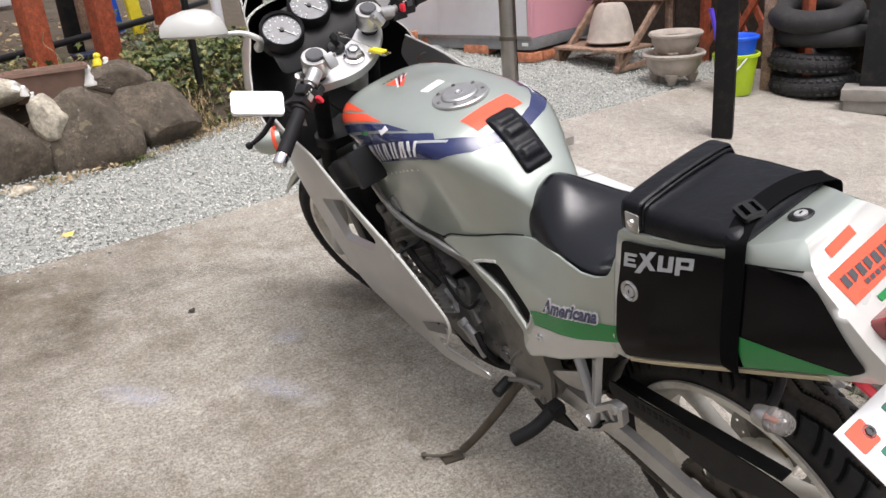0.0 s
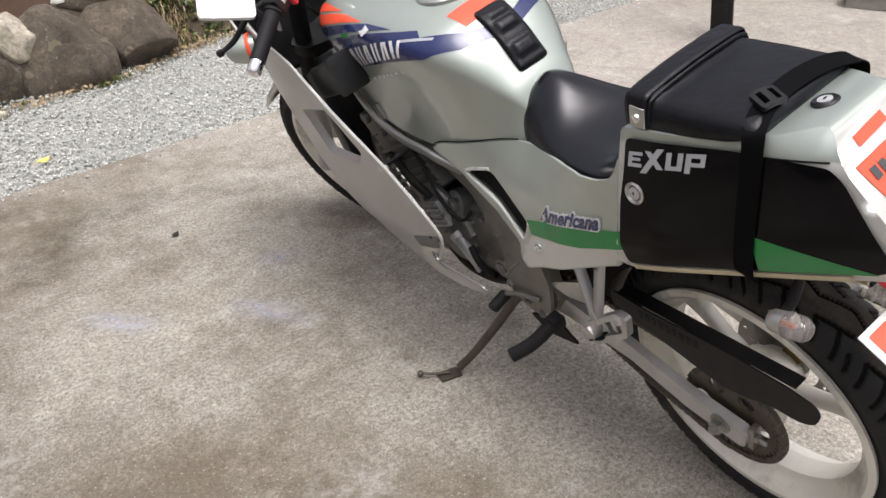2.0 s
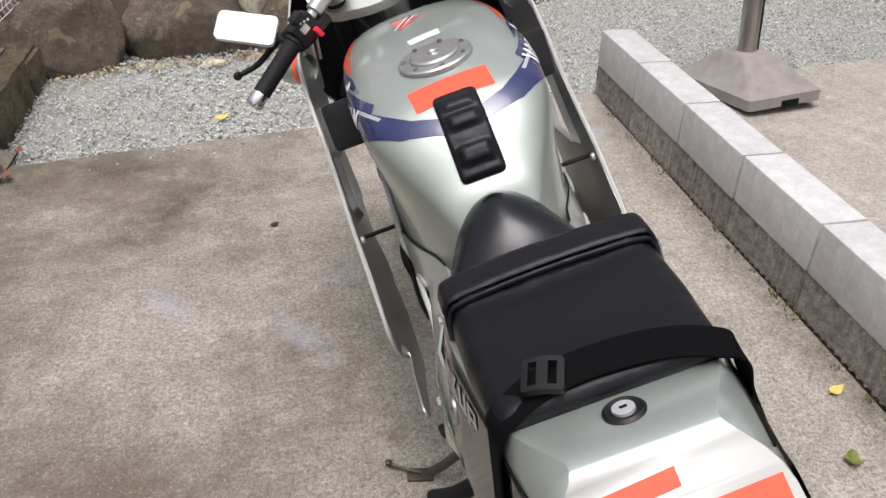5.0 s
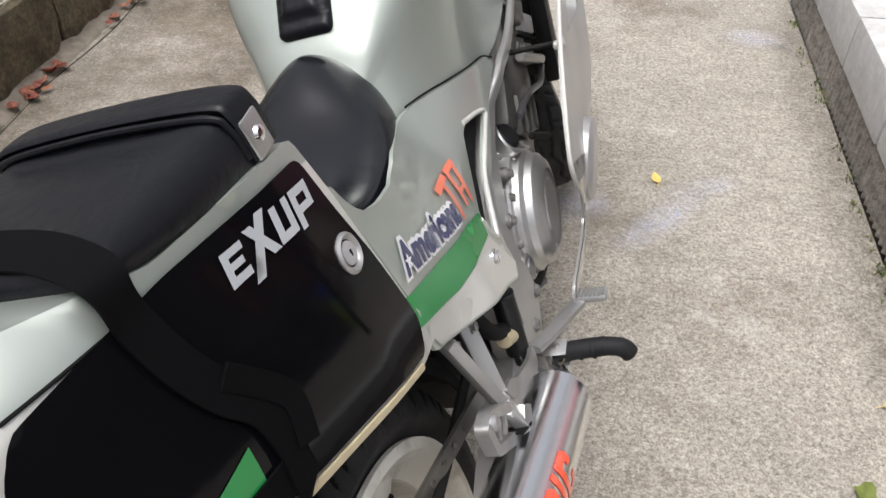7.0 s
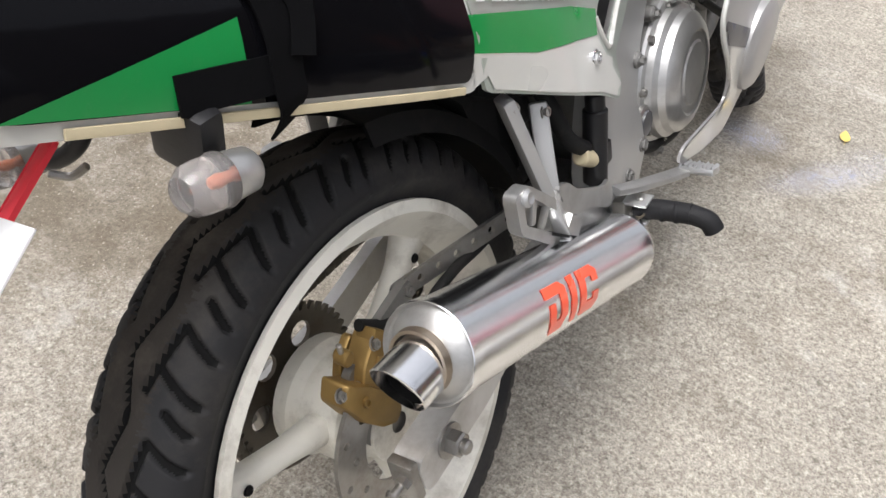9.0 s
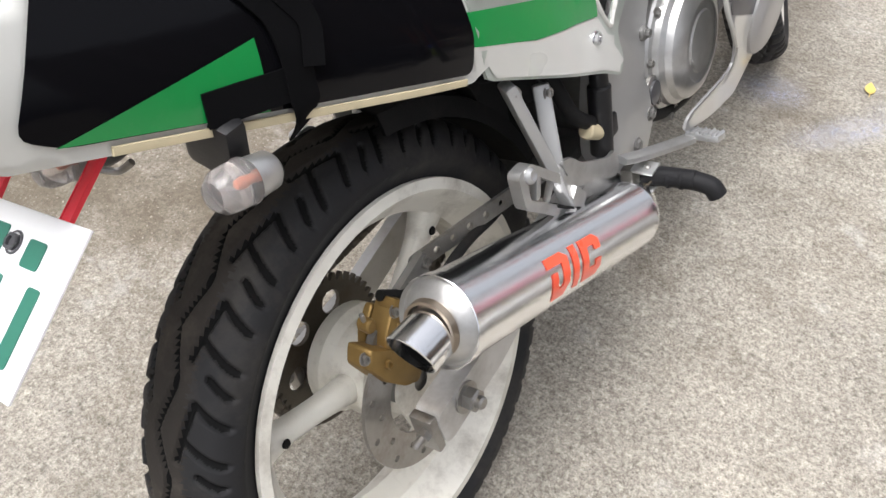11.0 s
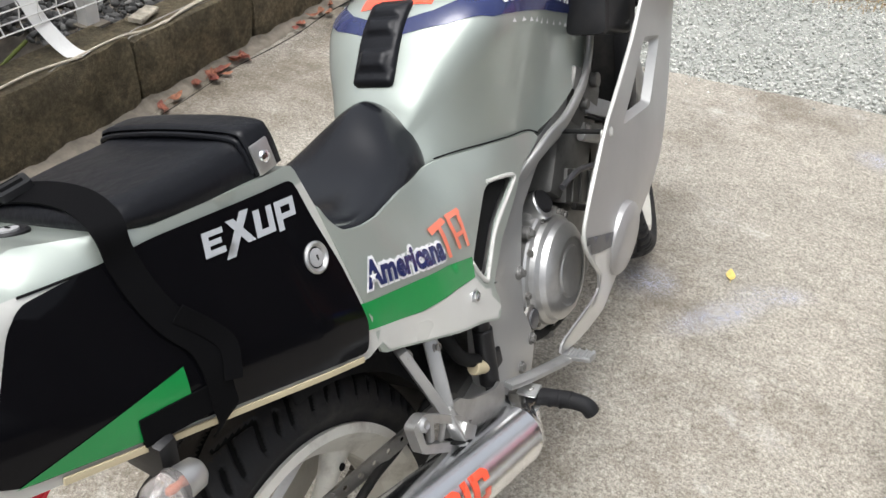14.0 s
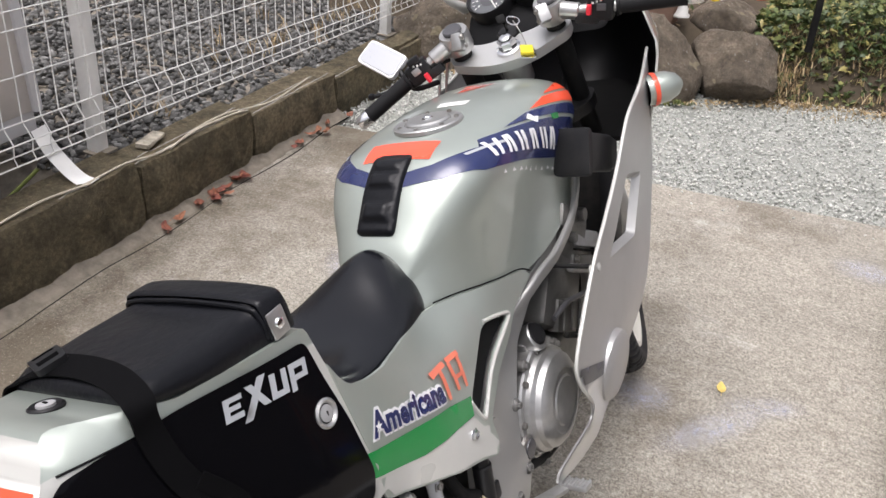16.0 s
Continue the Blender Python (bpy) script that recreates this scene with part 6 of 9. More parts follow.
for s in (1, -1):
    to3, way = tank_plane(s)
    for name, shape, m, lb in (("orange_band", RED_A, "orange", "fluorescent orange band"), ("orange_band", RED_B, "orange", "fluorescent orange band"), ("navy_band", BLUE_A, "blue", "navy band"), ("navy_band", BLUE_B, "blue", "chipped navy band")):
        part(name, decal(shape, [tank_tree], to3, way, 0.0011, step=0.008), m, tank, lb, 300)
    part("grey_line", decal([(0.61, 0.6665), (0.69, 0.6405), (0.69, 0.635), (0.61, 0.661)], [tank_tree], to3, way, 0.0018, step=0.02), "grey_vinyl", tank, "", 300)
    # wordmark as plain white bars, two to a letter
    b0, du, dv = V((0.652, 0.621)), V((0.958, -0.286)), V((0.12, 1.0)).normalized() * 0.030
    step = 0.0385
    if s > 0:
        b0 = b0 + V((-0.004, 0.009))
    else:
        b0, step = b0 + du * 0.030, 0.0355
    for k in range(6):
        lean = (0.004, -0.001, 0.001, -0.001, 0.001, -0.001)[k]
        for j, tilt in ((0, 0.004), (1, -0.004)):
            o = k * step + j * 0.0155
            tl = tilt * (-1.2 if k == 0 else (0.0 if k in (2, 4) else 1.0))
            q = [tuple(b0 + du * o), tuple(b0 + du * (o + 0.0085)), tuple(b0 + du * (o + 0.0085 + tl) + dv), tuple(b0 + du * (o + tl) + dv)]
            part("lettering_bar", decal(q, [tank_tree], to3, way, 0.0026, step=0.006), "white_vinyl", tank, "white bar of a wordmark", 300)
    for k in range(9):
        o = 0.005 + 0.024 * k + 0.004 * math.sin(k * 7.3)
        c = b0 + du * o + V((0, -0.026 + 0.002 * math.sin(k * 3.1)))
        part("scratch", decal([tuple(c), tuple(c + V((0.010 + 0.004 * math.sin(k), -0.003))), tuple(c + V((0.006, 0.0035)))], [tank_tree], to3, way, 0.0020, step=0.02), "white_vinyl", tank, "chipped edge", 300)
    part("chip", decal([(0.783, 0.640), (0.800, 0.645), (0.806, 0.634), (0.818, 0.630), (0.806, 0.622), (0.796, 0.628)], [tank_tree], to3, way, 0.0020, step=0.01), "white_vinyl", tank, "chipped patch", 300)
    part("small_sticker", decal([(0.862, 0.618), (0.892, 0.611), (0.890, 0.603), (0.862, 0.609)], [tank_tree], to3, way, 0.0020, step=0.01), "green", tank, "small green sticker", 300)


def from_above(u, v):
    return (u, v, 1.1)


def top_decal(name, shape, m, lb, lift=0.001):
    return part(name, decal(shape, [tank_tree], from_above, (0, 0, -1), lift, step=0.012), m, tank, lb, 300)


top_decal("orange_strip", [(-0.062, 0.628), (0.061, 0.634), (0.062, 0.585), (-0.058, 0.580)], "orange", "fluorescent orange strip")
top_decal("paper_label", [(-0.030, 0.812), (0.026, 0.822), (0.026, 0.796), (-0.026, 0.788)], "label_white", "white label")
top_decal("triangle_sticker", [(-0.040, 0.942), (0.020, 0.944), (-0.030, 0.880)], "orange", "triangular striped sticker")
for k in range(5):
    x = -0.012 + k * 0.008
    top_decal("stripe", [(x, 0.944), (x + 0.004, 0.944), (x - 0.026 + k * 0.003, 0.886 + k * 0.011), (x - 0.030 + k * 0.003, 0.886 + k * 0.011)], "blue" if k % 2 else "white_vinyl", "", 0.0018)
for k in range(6):
    x = -0.042 + k * 0.011
    top_decal("sticker_mark", [(x, 0.949), (x + 0.007, 0.9495), (x + 0.007, 0.957), (x, 0.9565)], "dark_vinyl", "dark bar", 0.0018)
capc, capn = V((0, 0.708, 0.9355)), V((0, 0.03, 1)).normalized()
cap_ring = part("filler_cap", lathe([(0.060, -0.004), (0.0595, 0.002), (0.057, 0.004), (0.041, 0.0045), (0.040, 0.002), (0.039, 0.002), (0.038, 0.006), (0.034, 0.0085), (0, 0.009)], capc, capn, 56), "alloy", tank, "brushed alloy filler cap with six bolts", 25)
for k in range(7):
    a = 2 * math.pi * k / 7 + 0.3
    part("bolt", lathe([(0.0042, 0), (0.0042, 0.0028), (0.0025, 0.0028), (0.0022, 0.001), (0, 0.001)], capc + V((0.049 * math.cos(a), 0.049 * math.sin(a), 0.004)), capn, 12), "steel", cap_ring)
part("key_cover", lathe([(0.010, 0.0085), (0.0095, 0.0105), (0.007, 0.010), (0.006, 0.0088), (0, 0.0088)], capc, capn, 24), "chrome", cap_ring)
# rubber pad on the back slope of the tank
P0, P1 = V((0, 0.484, 0.842)), V((0, 0.567, 0.931))
pd = (P1 - P0)
plen = pd.length + 0.012
pd.normalize()
pn = V((0, -pd.z, pd.y))


def pad_point(u, v, d):
    base = P0 - pd * 0.004 + V((1, 0, 0)) * u + pd * v
    hit = tank_tree.ray_cast(base + pn * 0.15, -pn, 0.4)
    surf = hit[0] if hit[0] is not None else base
    edge = min(0.036 - abs(u), v, plen - v)
    h = 0.007 * min(1, max(0, edge) / 0.006) + 0.002
    for c, l, hh in ((0.036, 0.015, 0.008), (0.088, 0.012, 0.007), (0.115, 0.010, 0.005)):
        q = max(abs(v - c) / l, abs(u) / 0.026)
        h += hh * max(0.0, min(1.0, (1 - q) * 3.0))
    return surf + pn * (h if d == 0.0 else -0.002)


part("tank_pad", shell(rounded([(-0.033, 0), (0.033, 0), (0.032, plen + 0.004), (-0.032, plen + 0.004)], 0.010, 4), pad_point, 0.01, (), 0.0045), "vinyl", tank, "black rubber tank pad with three ribs", 60)

# -- engine details --
part("clutch_cover", lathe([(0.110, -0.02), (0.110, 0.006), (0.107, 0.010), (0.096, 0.011), (0.094, 0.020), (0.087, 0.026), (0.084, 0.036), (0.074, 0.045), (0.060, 0.048), (0.057, 0.046), (0.046, 0.046), (0.043, 0.0485), (0.0, 0.050)], (0.128, 0.655, 0.428), (1, 0, 0), 56), "alloy", bike, "cast alloy clutch cover", 30)
for k, (y, z) in enumerate(((0.545, 0.495), (0.552, 0.400), (0.60, 0.330), (0.69, 0.325), (0.745, 0.40), (0.735, 0.49), (0.60, 0.535))):
    part("cover_lug", join(cyl((0.115, y, z), (0.141, y, z), 0.011), bolt((0.141, y, z), (1, 0, 0), 0.006, 0.007)), "dirty_alloy", bike)
for k in range(9):
    a = 2 * math.pi * k / 9 + 0.2
    part("cover_bolt", bolt((0.137, 0.655 + 0.101 * math.cos(a), 0.428 + 0.101 * math.sin(a)), (1, 0, 0), 0.0055, 0.007), "steel", bike)
part("oil_filler", join(cyl((0.110, 0.665, 0.535), (0.140, 0.668, 0.552), 0.026), box((0.05, 0.05, 0.05), (0.105, 0.66, 0.525), bev=0.012)), "alloy", bike)
part("filler_plug", lathe([(0.020, 0), (0.022, 0.006), (0.018, 0.012), (0, 0.013)], (0.132, 0.668, 0.552), (0.8, 0, 0.6), 20), "black", bike, "black oil filler plug")
part("sump", box((0.16, 0.26, 0.08), (0, 0.70, 0.285), bev=0.02), "engine_grey", bike)
part("alternator_cover", lathe([(0.085, -0.02), (0.085, 0.004), (0.076, 0.014), (0.055, 0.022), (0, 0.024)], (-0.120, 0.735, 0.40), (-1, 0, 0), 44), "engine_grey", bike, "dusty alternator cover", 30)
part("sprocket_cover", join(lathe([(0.062, -0.03), (0.062, 0.006), (0.055, 0.014), (0, 0.018)], (-0.118, 0.585, 0.458), (-1, 0, 0), 40), box((0.04, 0.08, 0.10), (-0.11, 0.56, 0.42), bev=0.015)), "engine_grey", bike, "dusty sprocket cover", 30)
part("starter_motor", join(box((0.05, 0.075, 0.065), (-0.115, 0.745, 0.445), (-35, 0, 0), 0.008), box((0.012, 0.05, 0.02), (-0.142, 0.745, 0.455), (-35, 0, 0), 0.003)), "bright_cast", bike, "bright alloy pump housing")
part("clutch_arm", join(strut((-0.134, 0.725, 0.395), (-0.134, 0.665, 0.340), 0.022, 0.014), cyl((-0.10, 0.69, 0.345), (-0.10, 0.75, 0.330), 0.019), cyl((-0.13, 0.725, 0.395), (-0.145, 0.725, 0.395), 0.012), cyl((-0.13, 0.66, 0.338), (-0.145, 0.66, 0.338), 0.011)), "bright_cast", bike, "alloy release arm")
for k in range(7):
    a = 2 * math.pi * k / 7 + 0.4
    part("cover_bolt", bolt((-0.126, 0.735 + 0.078 * math.cos(a), 0.40 + 0.078 * math.sin(a)), (-1, 0, 0), 0.006, 0.008), "steel", bike)
pump = part("water_pump", join(lathe([(0.034, -0.02), (0.034, 0.008), (0.030, 0.012), (0.020, 0.015), (0.018, 0.026), (0, 0.028)], (-0.122, 0.690, 0.500), (-1, 0.1, 0.3), 28), cyl((-0.136, 0.690, 0.503), (-0.142, 0.740, 0.540), 0.013), cyl((-0.128, 0.68, 0.480), (-0.136, 0.64, 0.440), 0.012)), "engine_grey", bike, "dull alloy water pump", 40)
for k in range(4):
    a = math.pi / 2 * k + 0.5
    part("bolt", bolt((-0.130, 0.690 + 0.029 * math.cos(a), 0.500 + 0.029 * math.sin(a)), (-1, 0, 0.2), 0.0048, 0.007), "steel", pump)
gen = part("generator_housing", box((0.046, 0.070, 0.070), (-0.128, 0.753, 0.459), (-28, 0, 0), 0.008), "bright_cast", bike, "ribbed alloy generator housing", 30)
for k in (-2, -1, 0, 1, 2):
    part("rib", box((0.006, 0.066, 0.005), (-0.153, 0.753 + 0.006 * k, 0.459 + 0.012 * k), (-28, 0, 0), 0.001), "bright_cast", gen)
for dy, dz in ((0.024, 0.036), (-0.036, 0.020), (0.034, -0.020), (-0.026, -0.036)):
    part("bolt", bolt((-0.151, 0.753 + dy, 0.459 + dz), (-1, 0, 0), 0.005, 0.006), "steel", gen)
part("linkage_rod", join(cyl((-0.142, 0.700, 0.424), (-0.142, 0.640, 0.366), 0.0105), cyl((-0.142, 0.704, 0.428), (-0.142, 0.692, 0.416), 0.015)), "bright_cast", bike, "bright alloy linkage rod")
part("pump_hose", tube([(-0.154, 0.742, 0.518), (-0.162, 0.785, 0.550), (-0.150, 0.85, 0.560), (-0.12, 0.95, 0.55)], 0.009, 12), "matt_black", bike)
part("lower_hose", tube([(-0.148, 0.645, 0.418), (-0.155, 0.615, 0.390), (-0.14, 0.60, 0.35), (-0.10, 0.62, 0.31)], 0.008, 12), "matt_black", bike)
for y, z in ((0.545, 0.500), (0.590, 0.514), (0.634, 0.486), (0.545, 0.415), (0.600, 0.405)):
    part("cover_bolt", bolt((-0.128, y, z), (-1, 0, 0), 0.006, 0.010), "steel", bike)
part("cable", tube([(-0.146, 0.60, 0.54), (-0.152, 0.64, 0.50), (-0.160, 0.68, 0.53), (-0.150, 0.74, 0.60), (-0.12, 0.85, 0.66)], 0.004, 8), "matt_black", bike)


def duct(s):
    """Moulded air duct: a box with a flange at its rear mouth, narrowing a little towards the front."""
    rings = []
    for k, w, h in ((0.0, 0.024, 0.030), (0.01, 0.034, 0.040), (0.09, 0.035, 0.041), (0.10, 0.029, 0.034), (0.75, 0.028, 0.033), (0.80, 0.026, 0.031), (1.0, 0.022, 0.026)):
        y, z = 0.866 + 0.150 * k, 0.812 - 0.064 * k
        x = 0.176 + 0.012 * k
        rings.append([(s * (x + w * math.copysign(abs(math.cos(a)) ** 0.22, math.cos(a))), y + 0.37 * h * math.copysign(abs(math.sin(a)) ** 0.22, math.sin(a)), z + h * math.copysign(abs(math.sin(a)) ** 0.22, math.sin(a))) for a in [2 * math.pi * (i + 0.5) / 32 for i in range(32)]])
    return loft(rings)


random.seed(11)
for s in (1, -1):
    for k in range(7 if s < 0 else 0):
        fin = box((0.008, 0.20, 0.009), (s * 0.138, 0.80 + 0.011 * k, 0.515 + 0.017 * k), (-30, 0, 0), 0.002)
        part("cooling_fin", fin, "engine_grey", bike)
    part("head_cover", join(box((0.02, 0.13, 0.045), (s * 0.138, 0.905, 0.655), (-40, 0, 0), 0.008), cyl((s * 0.14, 0.93, 0.66), (s * 0.16, 0.93, 0.66), 0.014), cyl((s * 0.14, 0.88, 0.635), (s * 0.155, 0.88, 0.635), 0.010)), "engine_grey", bike)
    part("lower_pipe", tube([(s * 0.13, 0.52, 0.375), (s * 0.135, 0.62, 0.330), (s * 0.13, 0.74, 0.315), (s * 0.10, 0.88, 0.36)], 0.010, 10), "matt_black", bike)
    part("panel_stay", cyl((s * 0.13, 0.774, 0.632), (s * (fair(0.774, 0.632) - 0.004), 0.774, 0.632), 0.004), "matt_black", bike)
    part("panel_bolt", lathe([(0, 0), (0.008, 0.0), (0.0075, 0.003), (0.004, 0.004), (0, 0.0042)], (s * (fair(0.774, 0.632) - 0.001), 0.774, 0.632), (s, 0, 0.15), 20), "pearl", bike, "pale panel fastener")
    part("panel_washer", lathe([(0.007, 0), (0.007, 0.005), (0.004, 0.007), (0, 0.007)], (s * (fair(0.774, 0.632) - 0.006), 0.762, 0.634), (-s, 0, 0), 16), "pearl", bike)
    part("radiator_side", box((0.03, 0.05, 0.28), (s * 0.15, 1.10, 0.56), (-12, 0, 0), 0.008), "black", bike)
    part("air_box_trunk", duct(s), "black", bike, "black air duct box beside the tank")
    edge = [(0.452, 0.743), (0.50, 0.731), (0.55, 0.718), (0.60, 0.705), (0.65, 0.692), (0.676, 0.676)]
    part("seam", tube([(s * (flank(y, z) + 0.0008), y, z + 0.0012) for y, z in edge], 0.0013, 8), "cavity", bike, "dark gap under the tank")
    rail = [(1.03, 0.785), (0.99, 0.752), (0.945, 0.716), (0.90, 0.685), (0.855, 0.664), (0.78, 0.650), (0.71, 0.652), (0.665, 0.648), (0.62, 0.630), (0.575, 0.602), (0.53, 0.575)]
    part("frame_rail", tube([(s * (0.149 - max(0, y - 0.93) * 0.25 - max(0, 0.67 - y) * 0.32), y, z) for y, z in rail], 0.01, 16, flat=(0.0055, 0.0125)), "grey_silver", bike, "silver frame rail along the tank", 50)
part("radiator", box((0.28, 0.04, 0.26), (0, 1.12, 0.56), (-12, 0, 0), 0.006), "matt_black", bike, "black radiator")
for x in (-0.09, -0.03, 0.03, 0.09):
    part("header_pipe", tube([(x, 0.95, 0.60), (x, 1.06, 0.52), (x * 0.9, 1.04, 0.36), (x * 0.6, 0.85, 0.26)], 0.016, 10), "dirty_alloy", bike, "tarnished header pipe")
# right side of the engine: cam cover, cylinder casting and their fittings
lean = (-29, 0, 0)
cam_cover = part("cam_cover", box((0.030, 0.125, 0.034), (0.132, 0.958, 0.594), lean, 0.006), "bright_cast", bike, "grey cast cam cover", 30)
part("gasket", box((0.032, 0.130, 0.004), (0.132, 0.946, 0.574), lean, 0.001), "cavity", cam_cover)
casting = part("cylinder_casting", box((0.026, 0.115, 0.036), (0.130, 0.925, 0.556), lean, 0.006), "engine_grey", bike, "sooty cast cylinder side", 30)
part("bolt", bolt((0.143, 0.890, 0.584), (1, 0, 0), 0.006, 0.006), "steel", casting)
part("cross_tube", cyl((0.146, 0.846, 0.588), (0.150, 0.985, 0.510), 0.0085), "alloy", bike, "dull alloy water tube")
part("coolant_cable", tube([(0.150, 0.977, 0.502), (0.152, 0.920, 0.500), (0.152, 0.865, 0.520), (0.150, 0.800, 0.542), (0.146, 0.735, 0.545)], 0.0055, 10), "dark_vinyl", bike, "grey rubber hose")
lower = part("crankcase_casting", box((0.024, 0.130, 0.062), (0.130, 0.822, 0.500), lean, 0.006), "engine_grey", bike, "ribbed crankcase casting", 30)
for k in (-1, 0, 1):
    part("rib", box((0.005, 0.004, 0.058), (0.1435, 0.822 + 0.036 * k, 0.500 - 0.020 * k), lean, 0.0015), "engine_grey", lower)
part("breather_tube", cyl((0.148, 0.767, 0.489), (0.150, 0.880, 0.417), 0.006), "matt_black", bike)

# -- fairing details --
for s in (1, -1):
    to3, way = side_of(s)
    tr = panel_trees[s]
    pan = panel_r if s > 0 else panel_l
    part("dark_stripe", decal([(0.607, 0.528), (0.736, 0.462), (0.725, 0.438), (0.612, 0.492)], tr, to3, way, 0.0014, step=0.015), "dark_vinyl", pan, "dark grey stripe", 300)
    part("pearl_corner", decal(foot_up([(0.613, 0.490), (0.726, 0.436), (0.74, 0.335), (0.70, 0.318), (0.58, 0.347), (0.504, 0.376), (0.508, 0.394), (0.60, 0.386), (0.666, 0.382), (0.668, 0.418), (0.632, 0.462)], s), tr, to3, way, 0.0010, step=0.015), "pearl", pan, "white lower corner", 300)
    win = rounded(WINDOW[s], 0.012, 3)
    inner = [(u + (0.975 - u) * 0.14, v + (0.645 - v) * 0.14) for u, v in win]
    fr = bmesh.new()
    o = [fr.verts.new((s * fair(u, v), u, v)) for u, v in win]
    i = [fr.verts.new((s * (fair(u, v) - 0.016), u, v)) for u, v in inner]
    for a in range(len(o)):
        b = (a + 1) % len(o)
        fr.faces.new((o[a], o[b], i[b], i[a]))
    part("slot_bevel", fr, "grey_silver", pan, "bevelled rim of the air slot")
    bump_bm = lathe([(0.070, -0.004), (0.068, 0.008), (0.062, 0.013), (0.036, 0.016), (0, 0.0165)], (s * fair(0.79, 0.415), 0.79, 0.415), (s, -0.05, -0.16), 32)
    if s > 0:
        part("panel_bulge", bump_bm, "panel_silver", pan, "round bulge over the engine cover")
    else:
        bump_bm.free()
    part("rim_edge", tube([(s * fair(y, z), y, z) for y, z in ((1.27, 0.884), (1.12, 0.848), (1.02, 0.819), (0.92, 0.745), (0.84, 0.698), (0.775, 0.664), (0.734, 0.638), (0.64, 0.566), (0.609, 0.532), (0.612, 0.500), (0.632, 0.462), (0.668, 0.418))], 0.0035, 8, per=4), "pearl", pan, "white edge of the panel")
    # front indicator on the flank
    c = V((s * 0.236, 1.205, 0.812))
    fi = part("front_indicator", lathe([(0.030, -0.010), (0.034, 0.010), (0.032, 0.034), (0.024, 0.054), (0.010, 0.066), (0, 0.068)], c, (s * 0.80, 0.55, 0.0), 28), "silver", bike, "silver indicator housing")
    part("lens", lathe([(0.0345, 0.0), (0.0355, 0.004), (0.0345, 0.010)], c, (s * 0.80, 0.55, 0.0), 28), "orange", fi)

# -- cockpit --
part("dash_panel", shell(rounded([(-0.165, -0.06), (0.165, -0.06), (0.150, 0.055), (0.08, 0.085), (-0.08, 0.085), (-0.150, 0.055)], 0.03, 4), lambda u, v, d: (u, 1.268 + v * 0.62 - d * 0.6, 1.015 + v * 0.62 - d), 0.03, (), 0.05), "inner_black", bike, "black instrument panel")
dial_n = V((0, -0.62, 0.78)).normalized()
dx = V((1, 0, 0))
dy = dial_n.cross(dx)


def gauge(x, v, r, needle):
    c = V((x, 1.266 + v * 0.7, 1.030 + v * 0.62))
    g = part("gauge", lathe([(r * 1.16, -0.035), (r * 1.16, 0.014), (r * 1.10, 0.018), (r * 1.0, 0.014), (r * 0.99, 0.006)], c, dial_n, 40), "black", bike, "round instrument with pale face")
    part("dial", lathe([(r * 1.0, 0.007), (0, 0.007)], c, dial_n, 40), "dial", g, "pale grey dial")
    for k in range(17):
        a = radians(225 - k * 270 / 16)
        q = c + dial_n * 0.0082 + (dx * math.cos(a) + dy * math.sin(a)) * r * 0.84
        b = box((r * 0.12, r * 0.022, 0.0006), bev=0)
        b.transform(Matrix.Translation(q) @ Matrix((( dx.x, dy.x, dial_n.x, 0), (dx.y, dy.y, dial_n.y, 0), (dx.z, dy.z, dial_n.z, 0), (0, 0, 0, 1))) @ Matrix.Rotation(a, 4, "Z"))
        part("tick", b, "label_white", g)
    for k in range(9):
        a = radians(225 - k * 270 / 8)
        q = c + dial_n * 0.0082 + (dx * math.cos(a) + dy * math.sin(a)) * r * 0.64
        b = box((r * 0.07, r * 0.10, 0.0006), bev=0)
        b.transform(Matrix.Translation(q) @ Matrix((( dx.x, dy.x, dial_n.x, 0), (dx.y, dy.y, dial_n.y, 0), (dx.z, dy.z, dial_n.z, 0), (0, 0, 0, 1))))
        part("figure_bar", b, "label_white", g)
    part("inner_dial", lathe([(r * 0.50, 0.0074), (0, 0.0074)], c, dial_n, 32), "dark_vinyl", g, "dark centre of the dial")
    a = radians(needle)
    q = c + dial_n * 0.0095 + (dx * math.cos(a) + dy * math.sin(a)) * r * 0.3
    b = box((r * 1.1, r * 0.05, 0.0008), bev=0)
    b.transform(Matrix.Translation(q) @ Matrix((( dx.x, dy.x, dial_n.x, 0), (dx.y, dy.y, dial_n.y, 0), (dx.z, dy.z, dial_n.z, 0), (0, 0, 0, 1))) @ Matrix.Rotation(a, 4, "Z"))
    part("needle", b, "label_white", g)
    part("hub", lathe([(r * 0.12, 0.007), (r * 0.11, 0.012), (0, 0.012)], c, dial_n, 16), "black", g)


gauge(-0.110, 0.002, 0.047, -55)
gauge(-0.012, 0.035, 0.047, -55)
gauge(0.080, 0.035, 0.038, -120)
part("wiring_cover", shell(rounded([(-0.20, 1.25), (0.20, 1.25), (0.12, 1.60), (-0.12, 1.60)], 0.04, 3), lambda u, v, d: (u, v, 0.70 + 0.1 * (v - 1.25) - d), 0.01, (), 0.08), "cavity", bike)
sc = bmesh.new()
g = [[sc.verts.new(cowl_point(5, -0.98 + 1.96 * j / 24) + V((0, -0.05 * i / 6, 0.16 * i / 6)) * 1.0) for j in range(25)] for i in range(7)]
for i in range(6):
    for j in range(24):
        sc.faces.new((g[i][j], g[i][j + 1], g[i + 1][j + 1], g[i + 1][j]))
scr = part("windscreen", sc, "screen_glass", bike, "smoked windscreen")
scr.visible_shadow = False

# fork, yoke, bars: built straight, then steered
steered = []


